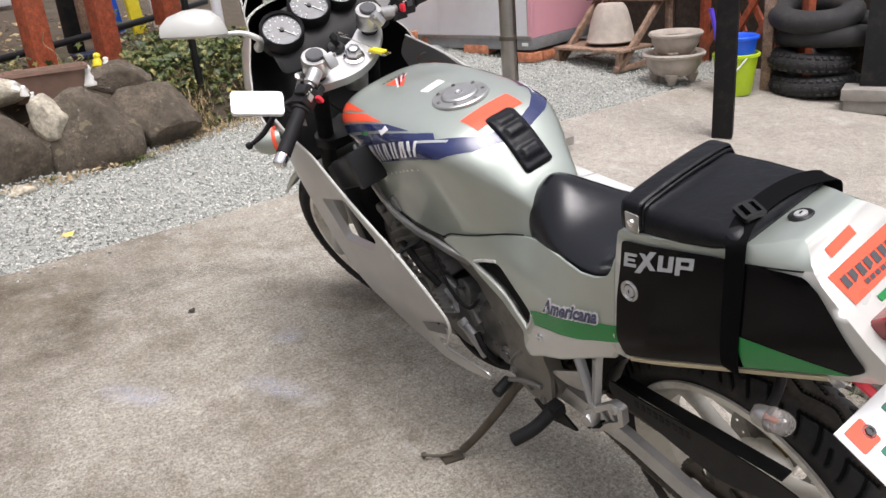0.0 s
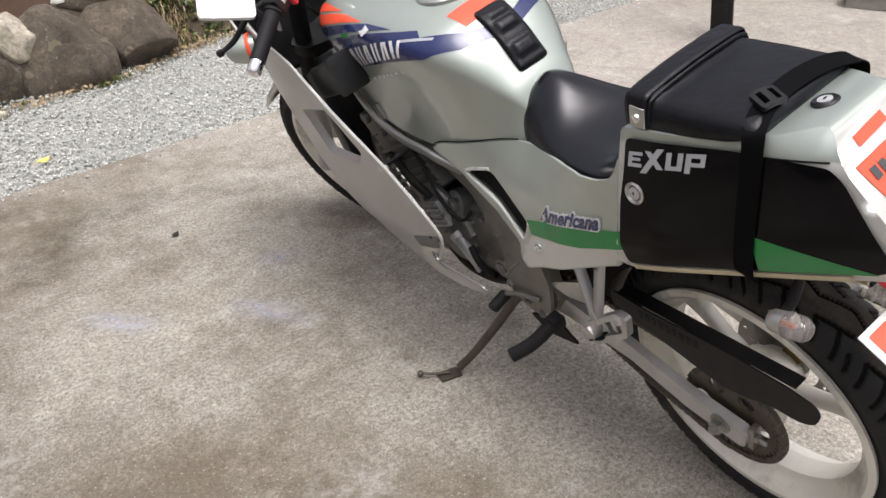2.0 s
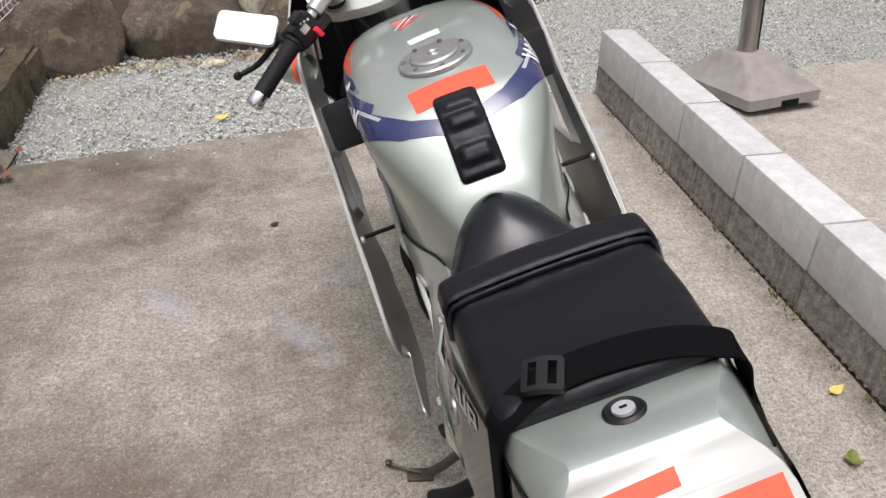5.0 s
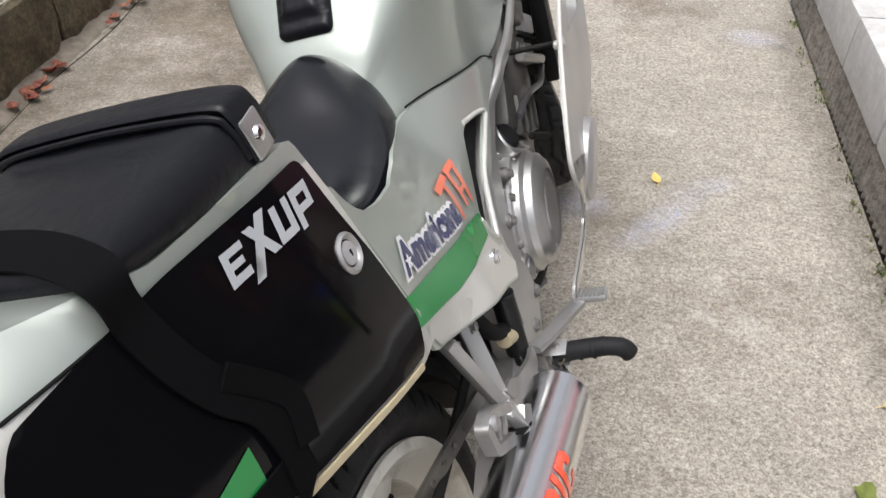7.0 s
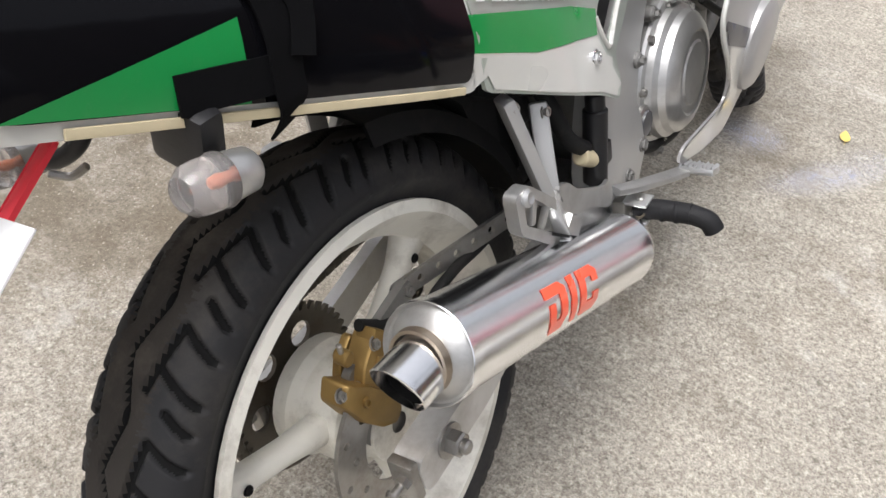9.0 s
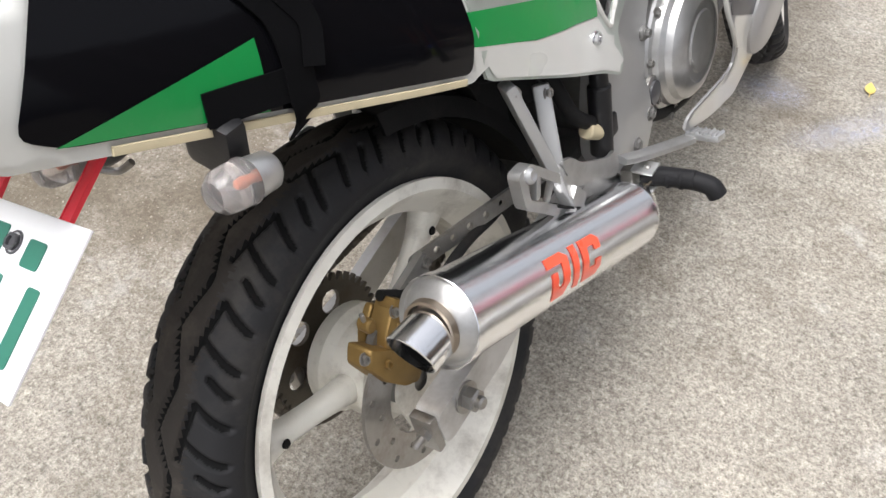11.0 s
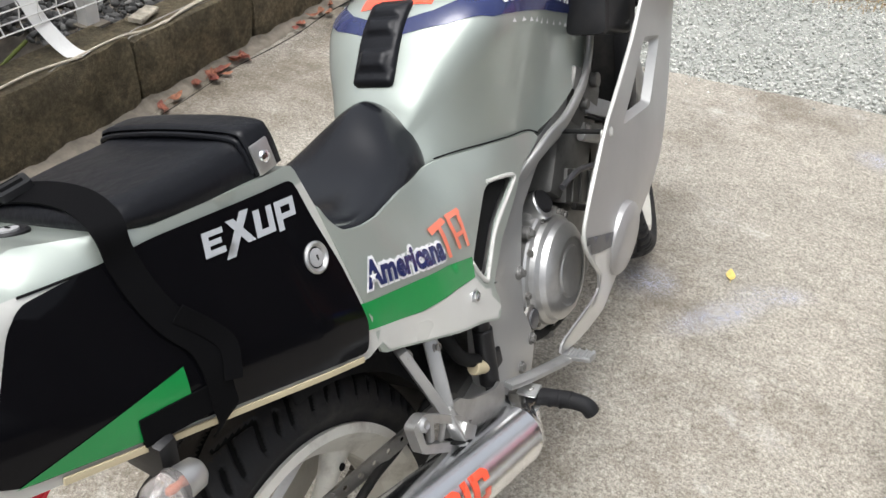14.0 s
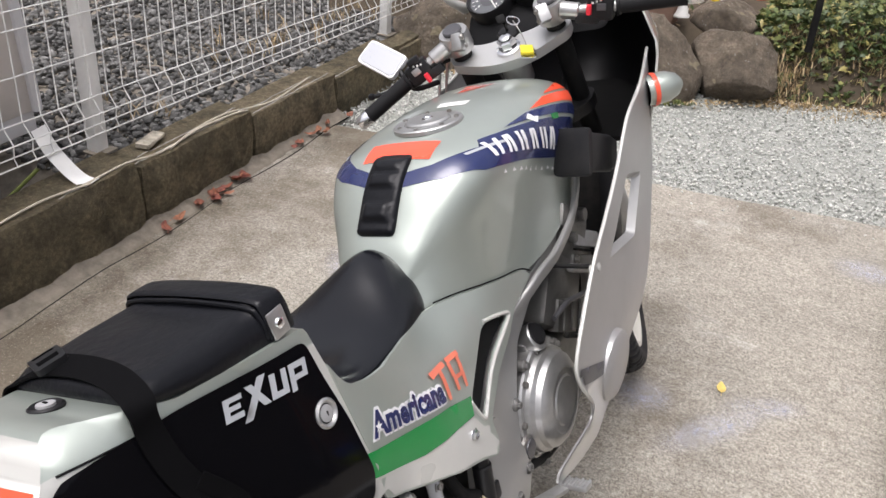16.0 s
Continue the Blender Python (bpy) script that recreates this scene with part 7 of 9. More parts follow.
def spart(name, bm, m, parent=bike, label="", angle=38):
    bm.transform(STEER)
    return part(name, bm, m, parent, label, angle)


ahead = V((1, 0, 0)).cross(STEER_AXIS) * -1
if ahead.y < 0:
    ahead = -ahead


def head_point(x, f, h):
    """A point of the steering head: x across, f ahead of its axis, h above the top yoke."""
    return HEAD + V((x, 0, 0)) + ahead * f + STEER_AXIS * h


yoke_pts = rounded([(-0.135, 0.045), (-0.125, 0.005), (-0.06, -0.030), (-0.025, -0.040), (0.025, -0.040), (0.06, -0.030), (0.125, 0.005), (0.135, 0.045), (0.09, 0.060), (0.05, 0.045), (-0.05, 0.045), (-0.09, 0.060)], 0.014, 4)
spart("top_yoke", shell(yoke_pts, lambda u, v, d: head_point(u, v, -0.012 - d), 0.022, (), 0.03), "yoke", bike, "silver top yoke")
spart("lower_yoke", shell(yoke_pts, lambda u, v, d: head_point(u, v, -0.20 - d), 0.03, (), 0.03), "black", bike)
spart("stem_nut", join(lathe([(0.026, -0.012), (0.026, -0.006), (0.020, -0.004)], HEAD, STEER_AXIS, 28), lathe([(0.019, -0.006), (0.019, 0.012), (0.016, 0.015)], HEAD, STEER_AXIS, 6), lathe([(0.013, 0.010), (0.013, 0.020), (0.010, 0.022), (0, 0.022)], HEAD, STEER_AXIS, 6)), "chrome", bike, "chromed steering stem nut")
spart("stem_collar", lathe([(0.030, -0.09), (0.032, -0.05), (0.028, -0.034)], HEAD, STEER_AXIS, 28), "alloy", bike)
lockc = head_point(0.0, 0.055, -0.008)
spart("ignition_lock", lathe([(0.023, -0.03), (0.023, 0.002), (0.019, 0.006), (0.008, 0.005), (0, 0.004)], lockc, STEER_AXIS, 28), "black", bike, "black ignition lock")
spart("key", join(box((0.004, 0.016, 0.022), lockc + STEER_AXIS * 0.018, (-24, 0, 20), 0.001), box((0.020, 0.008, 0.018), lockc + STEER_AXIS * 0.036 + V((-0.004, 0, 0)), (-24, 0, 20), 0.004)), "matt_black", bike, "black-headed key")
ringc = lockc + STEER_AXIS * 0.030 + V((0.020, -0.008, -0.004))
spart("key_ring", lathe([(0.0125, -0.001), (0.0145, -0.001), (0.0145, 0.001), (0.0125, 0.001)], ringc, (0.5, -0.4, 0.75), 24, closed=True), "chrome", bike)
spart("key_tag", box((0.026, 0.038, 0.008), head_point(0.040, -0.042, 0.002), (14, 20, 10), 0.002), "yellow", bike, "bright yellow key tag")
spart("tag_case", box((0.030, 0.048, 0.006), head_point(0.042, -0.046, -0.002), (14, 20, 10), 0.002), "case", bike)
spart("key_cord", tube([ringc, head_point(0.030, 0.020, 0.010), head_point(0.038, -0.012, 0.006), head_point(0.040, -0.026, 0.004)], 0.0012, 6), "steel", bike)
for s in (1, -1):
    f0 = head_point(s * 0.102, 0.030, 0.052)
    f1 = head_point(s * 0.102, 0.030, -0.36)
    f2 = head_point(s * 0.102, 0.030, -0.70)
    spart("fork_tube", cyl(f0, f1, 0.0205, n=24), "matt_black", bike, "dark fork tube")
    spart("fork_slider", cyl(f1, f2, 0.027, n=24), "grey_silver", bike)
    spart("fork_cap", lathe([(0.0205, 0.0), (0.0205, 0.005), (0.0185, 0.007), (0.0, 0.006)], f0, STEER_AXIS, 28), "dark_vinyl", bike, "black fork cap")
    spart("bar_clamp", join(lathe([(0.0205, -0.045), (0.031, -0.045), (0.032, -0.040), (0.032, -0.006), (0.030, -0.001), (0.0205, -0.001)], f0, STEER_AXIS, 32), box((0.024, 0.020, 0.036), f0 + V((s * -0.012, -0.032, -0.020)), (-24, 0, s * 20), 0.004), cyl(f0 + V((s * 0.02, -0.008, -0.026)), f0 + V((s * 0.055, -0.014, -0.040)), 0.017)), "alloy", bike, "alloy clip-on clamp")
    for hh in (-0.012, -0.034):
        spart("clamp_bolt", cyl(f0 + STEER_AXIS * hh + V((s * -0.02, -0.040, 0)), f0 + STEER_AXIS * hh + V((s * -0.026, -0.047, 0)), 0.0055), "steel", bike)
    b0, b1 = f0 + V((s * 0.045, -0.012, -0.036)), V((s * 0.356, 1.083, 0.945)) if s > 0 else V((-0.354, 1.071, 0.909))
    bd = (b1 - b0)
    spart("handlebar", cyl(b0, b1, 0.011, n=16), "alloy", bike)
    g0, g1 = b0 + bd * 0.36, b0 + bd * 0.93
    grip = spart("grip", lathe([(0.0125, 0), (0.0195, 0.0), (0.0195, 0.006), (0.0165, 0.008), (0.0165, (g1 - g0).length - 0.004), (0.0175, (g1 - g0).length), (0.012, (g1 - g0).length)], g0, bd, 28), "grip", bike, "worn black rubber grip")
    spart("bar_end", lathe([(0.0145, 0), (0.0155, 0.002), (0.0155, 0.026), (0.013, 0.030), (0.004, 0.030), (0, 0.027)], g1, bd, 28), "chrome", bike, "chromed bar end weight")
    sw = b0 + bd * 0.23
    body = join(box((0.052, 0.040, 0.044), sw, (0, s * 17, s * -9), 0.007), box((0.026, 0.030, 0.014), sw + V((s * 0.004, -0.010, 0.026)), (0, s * 17, s * -9), 0.004), box((0.046, 0.030, 0.02), sw + V((s * -0.03, 0.0, -0.01)), (0, s * 17, s * -9), 0.005))
    swb = spart("switch_box", body, "black", bike, "black switch housing")
    q = sw + V((s * 0.002, -0.022, 0.004))
    spart("switch", box((0.018, 0.006, 0.014), q, (0, s * 17, s * -9), 0.002), "alloy" if s < 0 else "dark_vinyl", swb)
    spart("red_button", box((0.010, 0.018, 0.020), sw + V((s * -0.018, -0.020, -0.014)) if s < 0 else sw + V((s * -0.022, -0.018, 0.006)), (0, s * 17, s * -9), 0.003), "red_paint", swb, "red switch")
    for k in range(3):
        spart("switch_mark", box((0.004, 0.0012, 0.004), sw + V((s * (-0.012 + 0.008 * k), -0.0205, 0.016)), (0, s * 17, s * -9), 0), "label_white", swb)
    # lever with ball end
    l0 = sw + V((s * -0.01, 0.035, -0.006))
    l1 = V((0.336, 1.206, 0.930)) if s > 0 else V((-0.354, 1.164, 0.936))
    lever = spart("clutch_lever" if s < 0 else "brake_lever", join(tube([l0, l0 + (l1 - l0) * 0.3 + V((0, 0.022, 0)), l0 + (l1 - l0) * 0.7 + V((0, 0.012, -0.01)), l1], [0.008, 0.007, 0.006, 0.005], 10, flat=None)), "black", bike, "black lever with ball end")
    spart("lever_ball", lathe([(0.0001, -0.009), (0.007, -0.006), (0.009, 0), (0.007, 0.006), (0.0001, 0.009)], l1, (0, 0, 1), 14), "black", lever)
    spart("lever_perch", join(box((0.034, 0.034, 0.020), l0 + V((s * -0.012, -0.012, 0.0)), (0, s * 12, 0), 0.005)), "alloy" if s < 0 else "black", bike)
    spart("cable", tube([l0 + V((s * -0.02, 0.01, 0.0)), l0 + V((s * -0.07, 0.07, -0.01)), V((s * 0.08, 1.24, 0.90)), V((s * 0.05, 1.2, 0.80))], 0.004, 8), "matt_black", bike)
    spart("caliper", join(box((0.04, 0.05, 0.11), AXLE_F + V((s * 0.075, -0.11, 0.06)), (20, 0, 0), 0.010), box((0.03, 0.04, 0.06), AXLE_F + V((s * 0.085, -0.115, 0.05)), (20, 0, 0), 0.010)), "dirty_alloy", bike)
adj = V((-0.155, 1.155, 0.985))
spart("cable_adjuster", join(lathe([(0.012, 0), (0.012, 0.004), (0.004, 0.006), (0.004, 0.016), (0, 0.016)], adj, (0.2, -0.6, 0.6), 20), tube([adj, adj + V((-0.03, 0.01, -0.04)), adj + V((-0.05, 0.0, -0.10))], 0.0035, 8), tube([adj + V((0.008, 0.01, 0)), adj + V((-0.018, 0.016, -0.05)), adj + V((-0.04, 0.01, -0.11))], 0.0035, 8)), "alloy", bike, "bright clutch cable adjuster")
spart("front_fender", shell(rounded([(-1.0, -0.055), (0.9, -0.055), (0.9, 0.055), (-1.0, 0.055)], 0.02, 3), lambda u, v, d: AXLE_F + V((v * 1.25, -math.sin(u) * (0.322 - d - 4 * v * v) , math.cos(u) * (0.322 - d - 4 * v * v))), 0.003, (), 0.04), "silver", bike, "silver front mudguard")
# small mirror near the left grip, and the fairing mirror
mir_c = V((-0.296, 1.062, 0.977))
mx = V((0.101, -0.036, -0.040))
mn = mx.cross(V((0.021, 0.040, 0.034))).normalized()
mx = (mx - mn * mx.dot(mn)).normalized()
my = mn.cross(mx)
mm = Matrix(((mx.x, my.x, mn.x, mir_c.x), (mx.y, my.y, mn.y, mir_c.y), (mx.z, my.z, mn.z, mir_c.z), (0, 0, 0, 1)))
mirror_out = rounded([(-0.058, -0.029), (-0.058, 0.030), (0.058, 0.030), (0.058, -0.030)], 0.012, 4)
mb = shell(mirror_out, lambda u, v, d: (u, v, -0.001 - d), 0.010, (), 0.03)
mb.transform(mm)
bar_mirror = part("bar_mirror", mb, "white_vinyl", bike, "small white-framed bar mirror")
mg = shell([(u * 0.93, v * 0.84) for u, v in mirror_out], lambda u, v, d: (u, v, 0.001 - d), 0.001, (), 0.03)
mg.transform(mm)
part("mirror_glass", mg, "mirror", bar_mirror, "mirror glass")
part("mirror_stem", tube([mir_c + mx * 0.05 - mn * 0.008, mir_c + mx * 0.085 - mn * 0.01 - V((0, 0, 0.03)), V((-0.185, 1.09, 0.905))], 0.006, 8), "black", bar_mirror)
# fairing mirrors: white shells on arms
for s in (1, -1):
    tip, root, arm_end = V((s * 0.376, 1.305, 1.124)), V((s * 0.25, 1.23, 1.093)), V((s * 0.19, 1.215, 1.055))
    ex = (tip - root).normalized() * (1 if s > 0 else -1)
    ey = V((0, 0.42, 0.91))
    ey = (ey - ex * ey.dot(ex)).normalized()
    ez = ex.cross(ey)
    c = (tip + root) / 2
    shellm = lathe([(0.0001, -0.078), (0.030, -0.074), (0.052, -0.055), (0.066, -0.02), (0.070, 0.01), (0.062, 0.045), (0.040, 0.068), (0.0001, 0.078)], (0, 0, 0), (1, 0, 0), 32)
    for v in shellm.verts:
        v.co.y = max(v.co.y, -0.004 - 0.004 * (1 - abs(v.co.x) / 0.08))
        v.co.z *= 0.55
        v.co.y *= 0.84
    shellm.transform(Matrix(((ex.x, ey.x, ez.x, c.x), (ex.y, ey.y, ez.y, c.y), (ex.z, ey.z, ez.z, c.z), (0, 0, 0, 1))))
    fm = part("fairing_mirror", shellm, "pearl", bike, "white fairing mirror on an arm")
    part("mirror_arm", join(tube([root + V((s * 0.02, 0.01, 0)), root + V((s * -0.03, 0.0, -0.012)), arm_end, V((s * 0.178, 1.27, 1.02))], [0.006, 0.006, 0.008, 0.013], 12)), "pearl", fm)


# ---- garden beyond the wire fence ----
M["galvanised"] = plain("white_coated_wire", (0.78, 0.78, 0.76), 0.4, grain=0.03, vary=0.05, dirt=(0.35, 0.32, 0.26), dirt_amount=0.3)
M["cream_panel"] = plain("cream_sheet_metal", (0.60, 0.56, 0.53), 0.5, grain=0.04, vary=0.05, scale=5, dirt=(0.40, 0.36, 0.31), dirt_amount=0.4)
M["wood_red"] = piece_material("red_stained_timber", (0.36, 0.075, 0.03), (0.44, 0.10, 0.04), 0.7, 18, 0.4, 0.004, moss=(0.24, 0.09, 0.05))
M["wood_brown"] = piece_material("weathered_timber", (0.20, 0.13, 0.085), (0.30, 0.20, 0.14), 0.85, 22, 0.5, 0.004)
M["wood_dark"] = piece_material("old_dark_timber", (0.045, 0.033, 0.024), (0.09, 0.065, 0.045), 0.85, 22, 0.5, 0.004)
M["clay"] = plain("brown_clay", (0.22, 0.135, 0.10), 0.75, vary=0.2, scale=14, grain=0.2, dirt=(0.14, 0.11, 0.08), dirt_amount=0.6)
M["terracotta"] = piece_material("terracotta_brick", (0.46, 0.17, 0.085), (0.56, 0.24, 0.13), 0.85, 25, 0.5, 0.004)
M["ceramic"] = plain("white_ceramic", (0.80, 0.79, 0.75), 0.35, coat=0.4, grain=0.05, vary=0.08, dirt=(0.4, 0.35, 0.25), dirt_amount=0.3)
M["pink_sheet"] = plain("pink_sheet_metal", (0.72, 0.36, 0.42), 0.4, grain=0.03, vary=0.05, scale=4, dirt=(0.5, 0.36, 0.35), dirt_amount=0.3)
M["white_sheet"] = plain("white_sheet_metal", (0.66, 0.66, 0.68), 0.4, grain=0.03, vary=0.05, scale=4, dirt=(0.45, 0.43, 0.41), dirt_amount=0.35)
M["grey_sheet"] = plain("grey_sheet_metal", (0.24, 0.25, 0.26), 0.45, 0.3, grain=0.05, dirt=(0.15, 0.12, 0.10), dirt_amount=0.4)
M["tan_pot"] = plain("sand_coloured_pot", (0.40, 0.35, 0.30), 0.8, vary=0.2, scale=14, grain=0.25, dirt=(0.20, 0.17, 0.14), dirt_amount=0.55)
M["lime"] = plain("lime_green_plastic", (0.44, 0.62, 0.02), 0.35, grain=0.02, vary=0.06)
M["bucket_blue"] = plain("blue_plastic", (0.012, 0.11, 0.70), 0.35, grain=0.02, vary=0.06)
M["violet"] = plain("violet_plastic", (0.10, 0.05, 0.55), 0.35, grain=0.02)
M["dark_blue_pot"] = plain("dark_blue_plastic", (0.02, 0.026, 0.06), 0.4, grain=0.05)
M["stainless"] = plain("stainless_pipe", (0.46, 0.44, 0.41), 0.3, 1.0, grain=0.05, dirt=(0.22, 0.19, 0.16), dirt_amount=0.4, scale=12)
M["cast_concrete"] = plain("grey_cast_concrete", (0.27, 0.25, 0.225), 0.9, vary=0.2, scale=16, grain=0.5, fine=160, dirt=(0.16, 0.14, 0.12), dirt_amount=0.5)
M["yellow_steel"] = plain("yellow_paint", (0.80, 0.40, 0.02), 0.45, grain=0.05, dirt=(0.3, 0.15, 0.05), dirt_amount=0.4)
M["ivy"] = island_material("ivy_leaf", [(0.0, (0.03, 0.05, 0.016)), (0.5, (0.075, 0.11, 0.03)), (0.8, (0.15, 0.17, 0.05)), (1.0, (0.32, 0.27, 0.09))], 0.5, 60, 0.2)
M["straw"] = island_material("dry_grass", [(0.0, (0.20, 0.14, 0.07)), (0.6, (0.38, 0.28, 0.15)), (1.0, (0.52, 0.42, 0.25))], 0.9, 60, 0.1)
M["weed"] = island_material("small_weeds", [(0.0, (0.05, 0.08, 0.02)), (0.6, (0.12, 0.16, 0.04)), (1.0, (0.30, 0.28, 0.10))], 0.8, 60, 0.1)
M["tan_lime"] = plain("grey_lime", (0.42, 0.40, 0.36), 0.9, vary=0.3, scale=40)
M["leaf_yellow"] = plain("yellow_leaf", (0.68, 0.50, 0.14), 0.7, vary=0.2, scale=60)
M["leaf_red"] = piece_material("red_brown_leaf", (0.17, 0.045, 0.03), (0.30, 0.13, 0.07), 0.7, 60, 0.2)
M["leaf_green"] = plain("green_leaf", (0.14, 0.17, 0.035), 0.6, vary=0.3, scale=60)
M["leaf_dark"] = plain("dark_leaf", (0.02, 0.015, 0.01), 0.6, vary=0.2, scale=60)
M["mortar"] = plain("rough_mortar", (0.20, 0.175, 0.14), 0.95, vary=0.35, scale=30, grain=0.8, fine=120, dirt=(0.08, 0.07, 0.05), dirt_amount=0.6)

bed = bmesh.new()
bmesh.ops.create_grid(bed, x_segments=30, y_segments=60, size=1)
for v in bed.verts:
    x, y = -3.75 + 2.0 * v.co.x, 3.2 + 6.0 * v.co.y
    pit = 0.12 * min(1.0, max(0.0, (1.12 - y) * 8)) * (1 if x > -2.6 else 0)
    v.co = (x, y, wall_top(y) - 0.055 - pit + 0.018 * noise.noise((x * 2.5, y * 2.5, 4)))
tagged(part("gravel_bed", bed, "mortar"), "garden bed of dark grey crushed stone behind the fence", "gravel", kind="structure")


def bed_spots(rng, n):
    x = -1.745 - 2.4 * rng.random(n) ** 1.3
    y = 1.13 + 4.6 * rng.random(n)
    keep = (rng.random(n) > 0.25) | (x < -1.95)
    x, y = x[keep], y[keep]
    z = np.array([wall_top(v) for v in y]) - 0.05 + 0.02 * rng.random(len(y)) ** 2
    return np.stack([x, y, z], -1)


tagged(stones("dark_gravel_stones", 21000, bed_spots, (0.008, 0.022), "dark_gravel", "", seed=12), "loose dark grey crushed stones in the garden bed", "gravel", kind="stuff")

# ---- wire fence ----
FX = -1.712
LEAN_X, LEAN_Y = -0.047, 0.099  # the yard slopes: uprights lean this much for each metre of height
fence = thing("wire_fence", "white-coated welded wire fence with a folded lower edge on flat posts", "fence")
for y, top in ((-0.63, 1.2), (1.25, 1.2), (3.13, 1.15), (4.97, 1.1)):
    post = box((0.045, 0.05, top - wall_top(y) + 0.06), (FX - 0.03, y, (top + wall_top(y) - 0.06) / 2), bev=0.006)
    for v in post.verts:
        v.co += V((LEAN_X, LEAN_Y, 0)) * (v.co.z - wall_top(y))
    part("post", post, "galvanised", fence)
    part("foot", box((0.075, 0.08, 0.008), (FX - 0.02, y, wall_top(y) + 0.004), bev=0.003), "mortar", fence, "mortar bedding at the post foot")


def fence_low(y):
    return 0.335 - 0.035 * (y - 1.0)


def wire(pts, r):
    return tube(pts, r, n=5, per=1)


k = 0
y = -0.6
while y < 4.9:
    b = fence_low(y)
    path = [(FX + dx + LEAN_X * dz, y + LEAN_Y * dz, b + dz) for dx, dz in ((0, 0.76), (0, 0.105), (0.030, 0.06), (0.022, 0.02), (0.034, -0.004))]
    part("wire", wire(path, 0.0022), "galvanised", fence)
    y += 0.0632
for dx, dz in ((0.030, 0.0), (0.020, 0.025), (0.028, 0.06), (0.0, 0.105), (0, 0.235), (0, 0.36), (0.03, 0.42), (0, 0.48), (0, 0.61), (0, 0.74)):
    part("rail_wire", wire([(FX + dx + 0.004 + LEAN_X * dz, yy, fence_low(yy) + dz) for yy in (-0.65, 1.25, 3.13, 4.95)], 0.0025), "galvanised", fence)

cabinet = thing("storage_cabinet", "cream sheet-metal cabinet standing behind the wire fence", "cabinet")
part("body", box((0.6, 1.75, 1.0), (-2.11, 0.25, 0.91), bev=0.012), "cream_panel", cabinet)
part("base_rail", box((0.56, 1.72, 0.07), (-2.10, 0.25, 0.38), bev=0.008), "white_sheet", cabinet)
for yy in (-0.4, 1.0):
    part("foot", box((0.4, 0.12, 0.24), (-2.11, yy - 0.06, 0.225), bev=0.01), "cast_concrete", cabinet)
part("corner_strip", box((0.02, 0.03, 1.0), (-1.805, 1.112, 0.91), bev=0.006), "white_sheet", cabinet)


def ribbon(pts, side, half, thick=0.0012):
    path = smooth_path(pts, 5)
    s = V(side).normalized() * half
    bm = bmesh.new()
    rows = []
    for i, p in enumerate(path):
        d = (path[min(i + 1, len(path) - 1)] - path[max(i - 1, 0)]).normalized()
        nrm = d.cross(s).normalized() * thick
        rows.append([bm.verts.new(p + s), bm.verts.new(p + s + nrm), bm.verts.new(p - s + nrm), bm.verts.new(p - s)])
    for a, b in zip(rows, rows[1:]):
        for j in range(4):
            bm.faces.new((a[j], a[(j + 1) % 4], b[(j + 1) % 4], b[j]))
    bm.faces.new(rows[0])
    bm.faces.new(rows[-1][::-1])
    return bm


tagged(part("plastic_strip", ribbon([(-1.725, 1.04, 0.40), (-1.69, 1.04, 0.34), (-1.645, 1.055, 0.275), (-1.61, 1.065, 0.247), (-1.575, 1.07, 0.248)], (0, 1, 0.1), 0.026), "galvanised"), "white plastic strip hanging over the block wall", "plastic strip")
tagged(part("green_cane", tube([(-1.76, 0.74, 0.14), (-1.75, 0.94, 0.23), (-1.74, 1.02, 0.27)], 0.006, 8), "leaf_green"), "thin green garden cane lying behind the wall", "cane")
lump = rough_block(0.05, 0.11, 0.015, 2.2, 0.01, 1)
lump.transform(pose(-1.66, 1.40, 0.230, 0, 0, 12))
tagged(part("stone_chip", lump, "pale_rock"), "pale flat stone chip lying on the wall", "stone")

# lime streaks along the wall, and the rough fillet at its foot
random.seed(21)
for x0, y0, y1 in ((-1.588, 0.95, 1.24), (-1.600, 1.26, 1.81), (-1.628, 1.30, 2.3), (-1.59, 1.85, 2.6)):
    n = 26
    pts = [(x0 + 0.009 * noise.noise((k * 0.6, y0 * 7, 1)), y0 + (y1 - y0) * k / n, 0.0) for k in range(n + 1)]
    part("lime_streak", ribbon([(x, y, wall_top(-1.918 + 0.575 * int((y + 2.2055) / 0.575)) + 0.0008) for x, y, z in pts], (1, 0, 0), 0.0018, 0.001), "tan_lime", garden_wall, "white lime streak")
fillet = bmesh.new()
rows = []
for k in range(170):
    y = -2.2 + 4.6 * k / 169
    row = []
    for j, (x, z) in enumerate(((-1.572, 0.030), (-1.558, 0.020), (-1.542, 0.012), (-1.525, 0.007), (-1.508, -0.004))):
        row.append(fillet.verts.new((x + 0.012 * noise.noise((y * 9, j, 2)), y, z + 0.011 * noise.noise((y * 16, j * 1.7, 5)))))
    rows.append(row)
for a, b in zip(rows, rows[1:]):
    for j in range(4):
        fillet.faces.new((a[j], a[j + 1], b[j + 1], b[j]))
part("fillet", fillet, "mortar", garden_wall, "crumbled mortar along the wall foot")
part("joint", tube([(-1.500 + 0.010 * math.sin(k * 1.9), -2.2 + 0.2 * k, -0.0012) for k in range(24)], 0.0026, 6, 3), "cavity", garden_wall, "dark open joint")

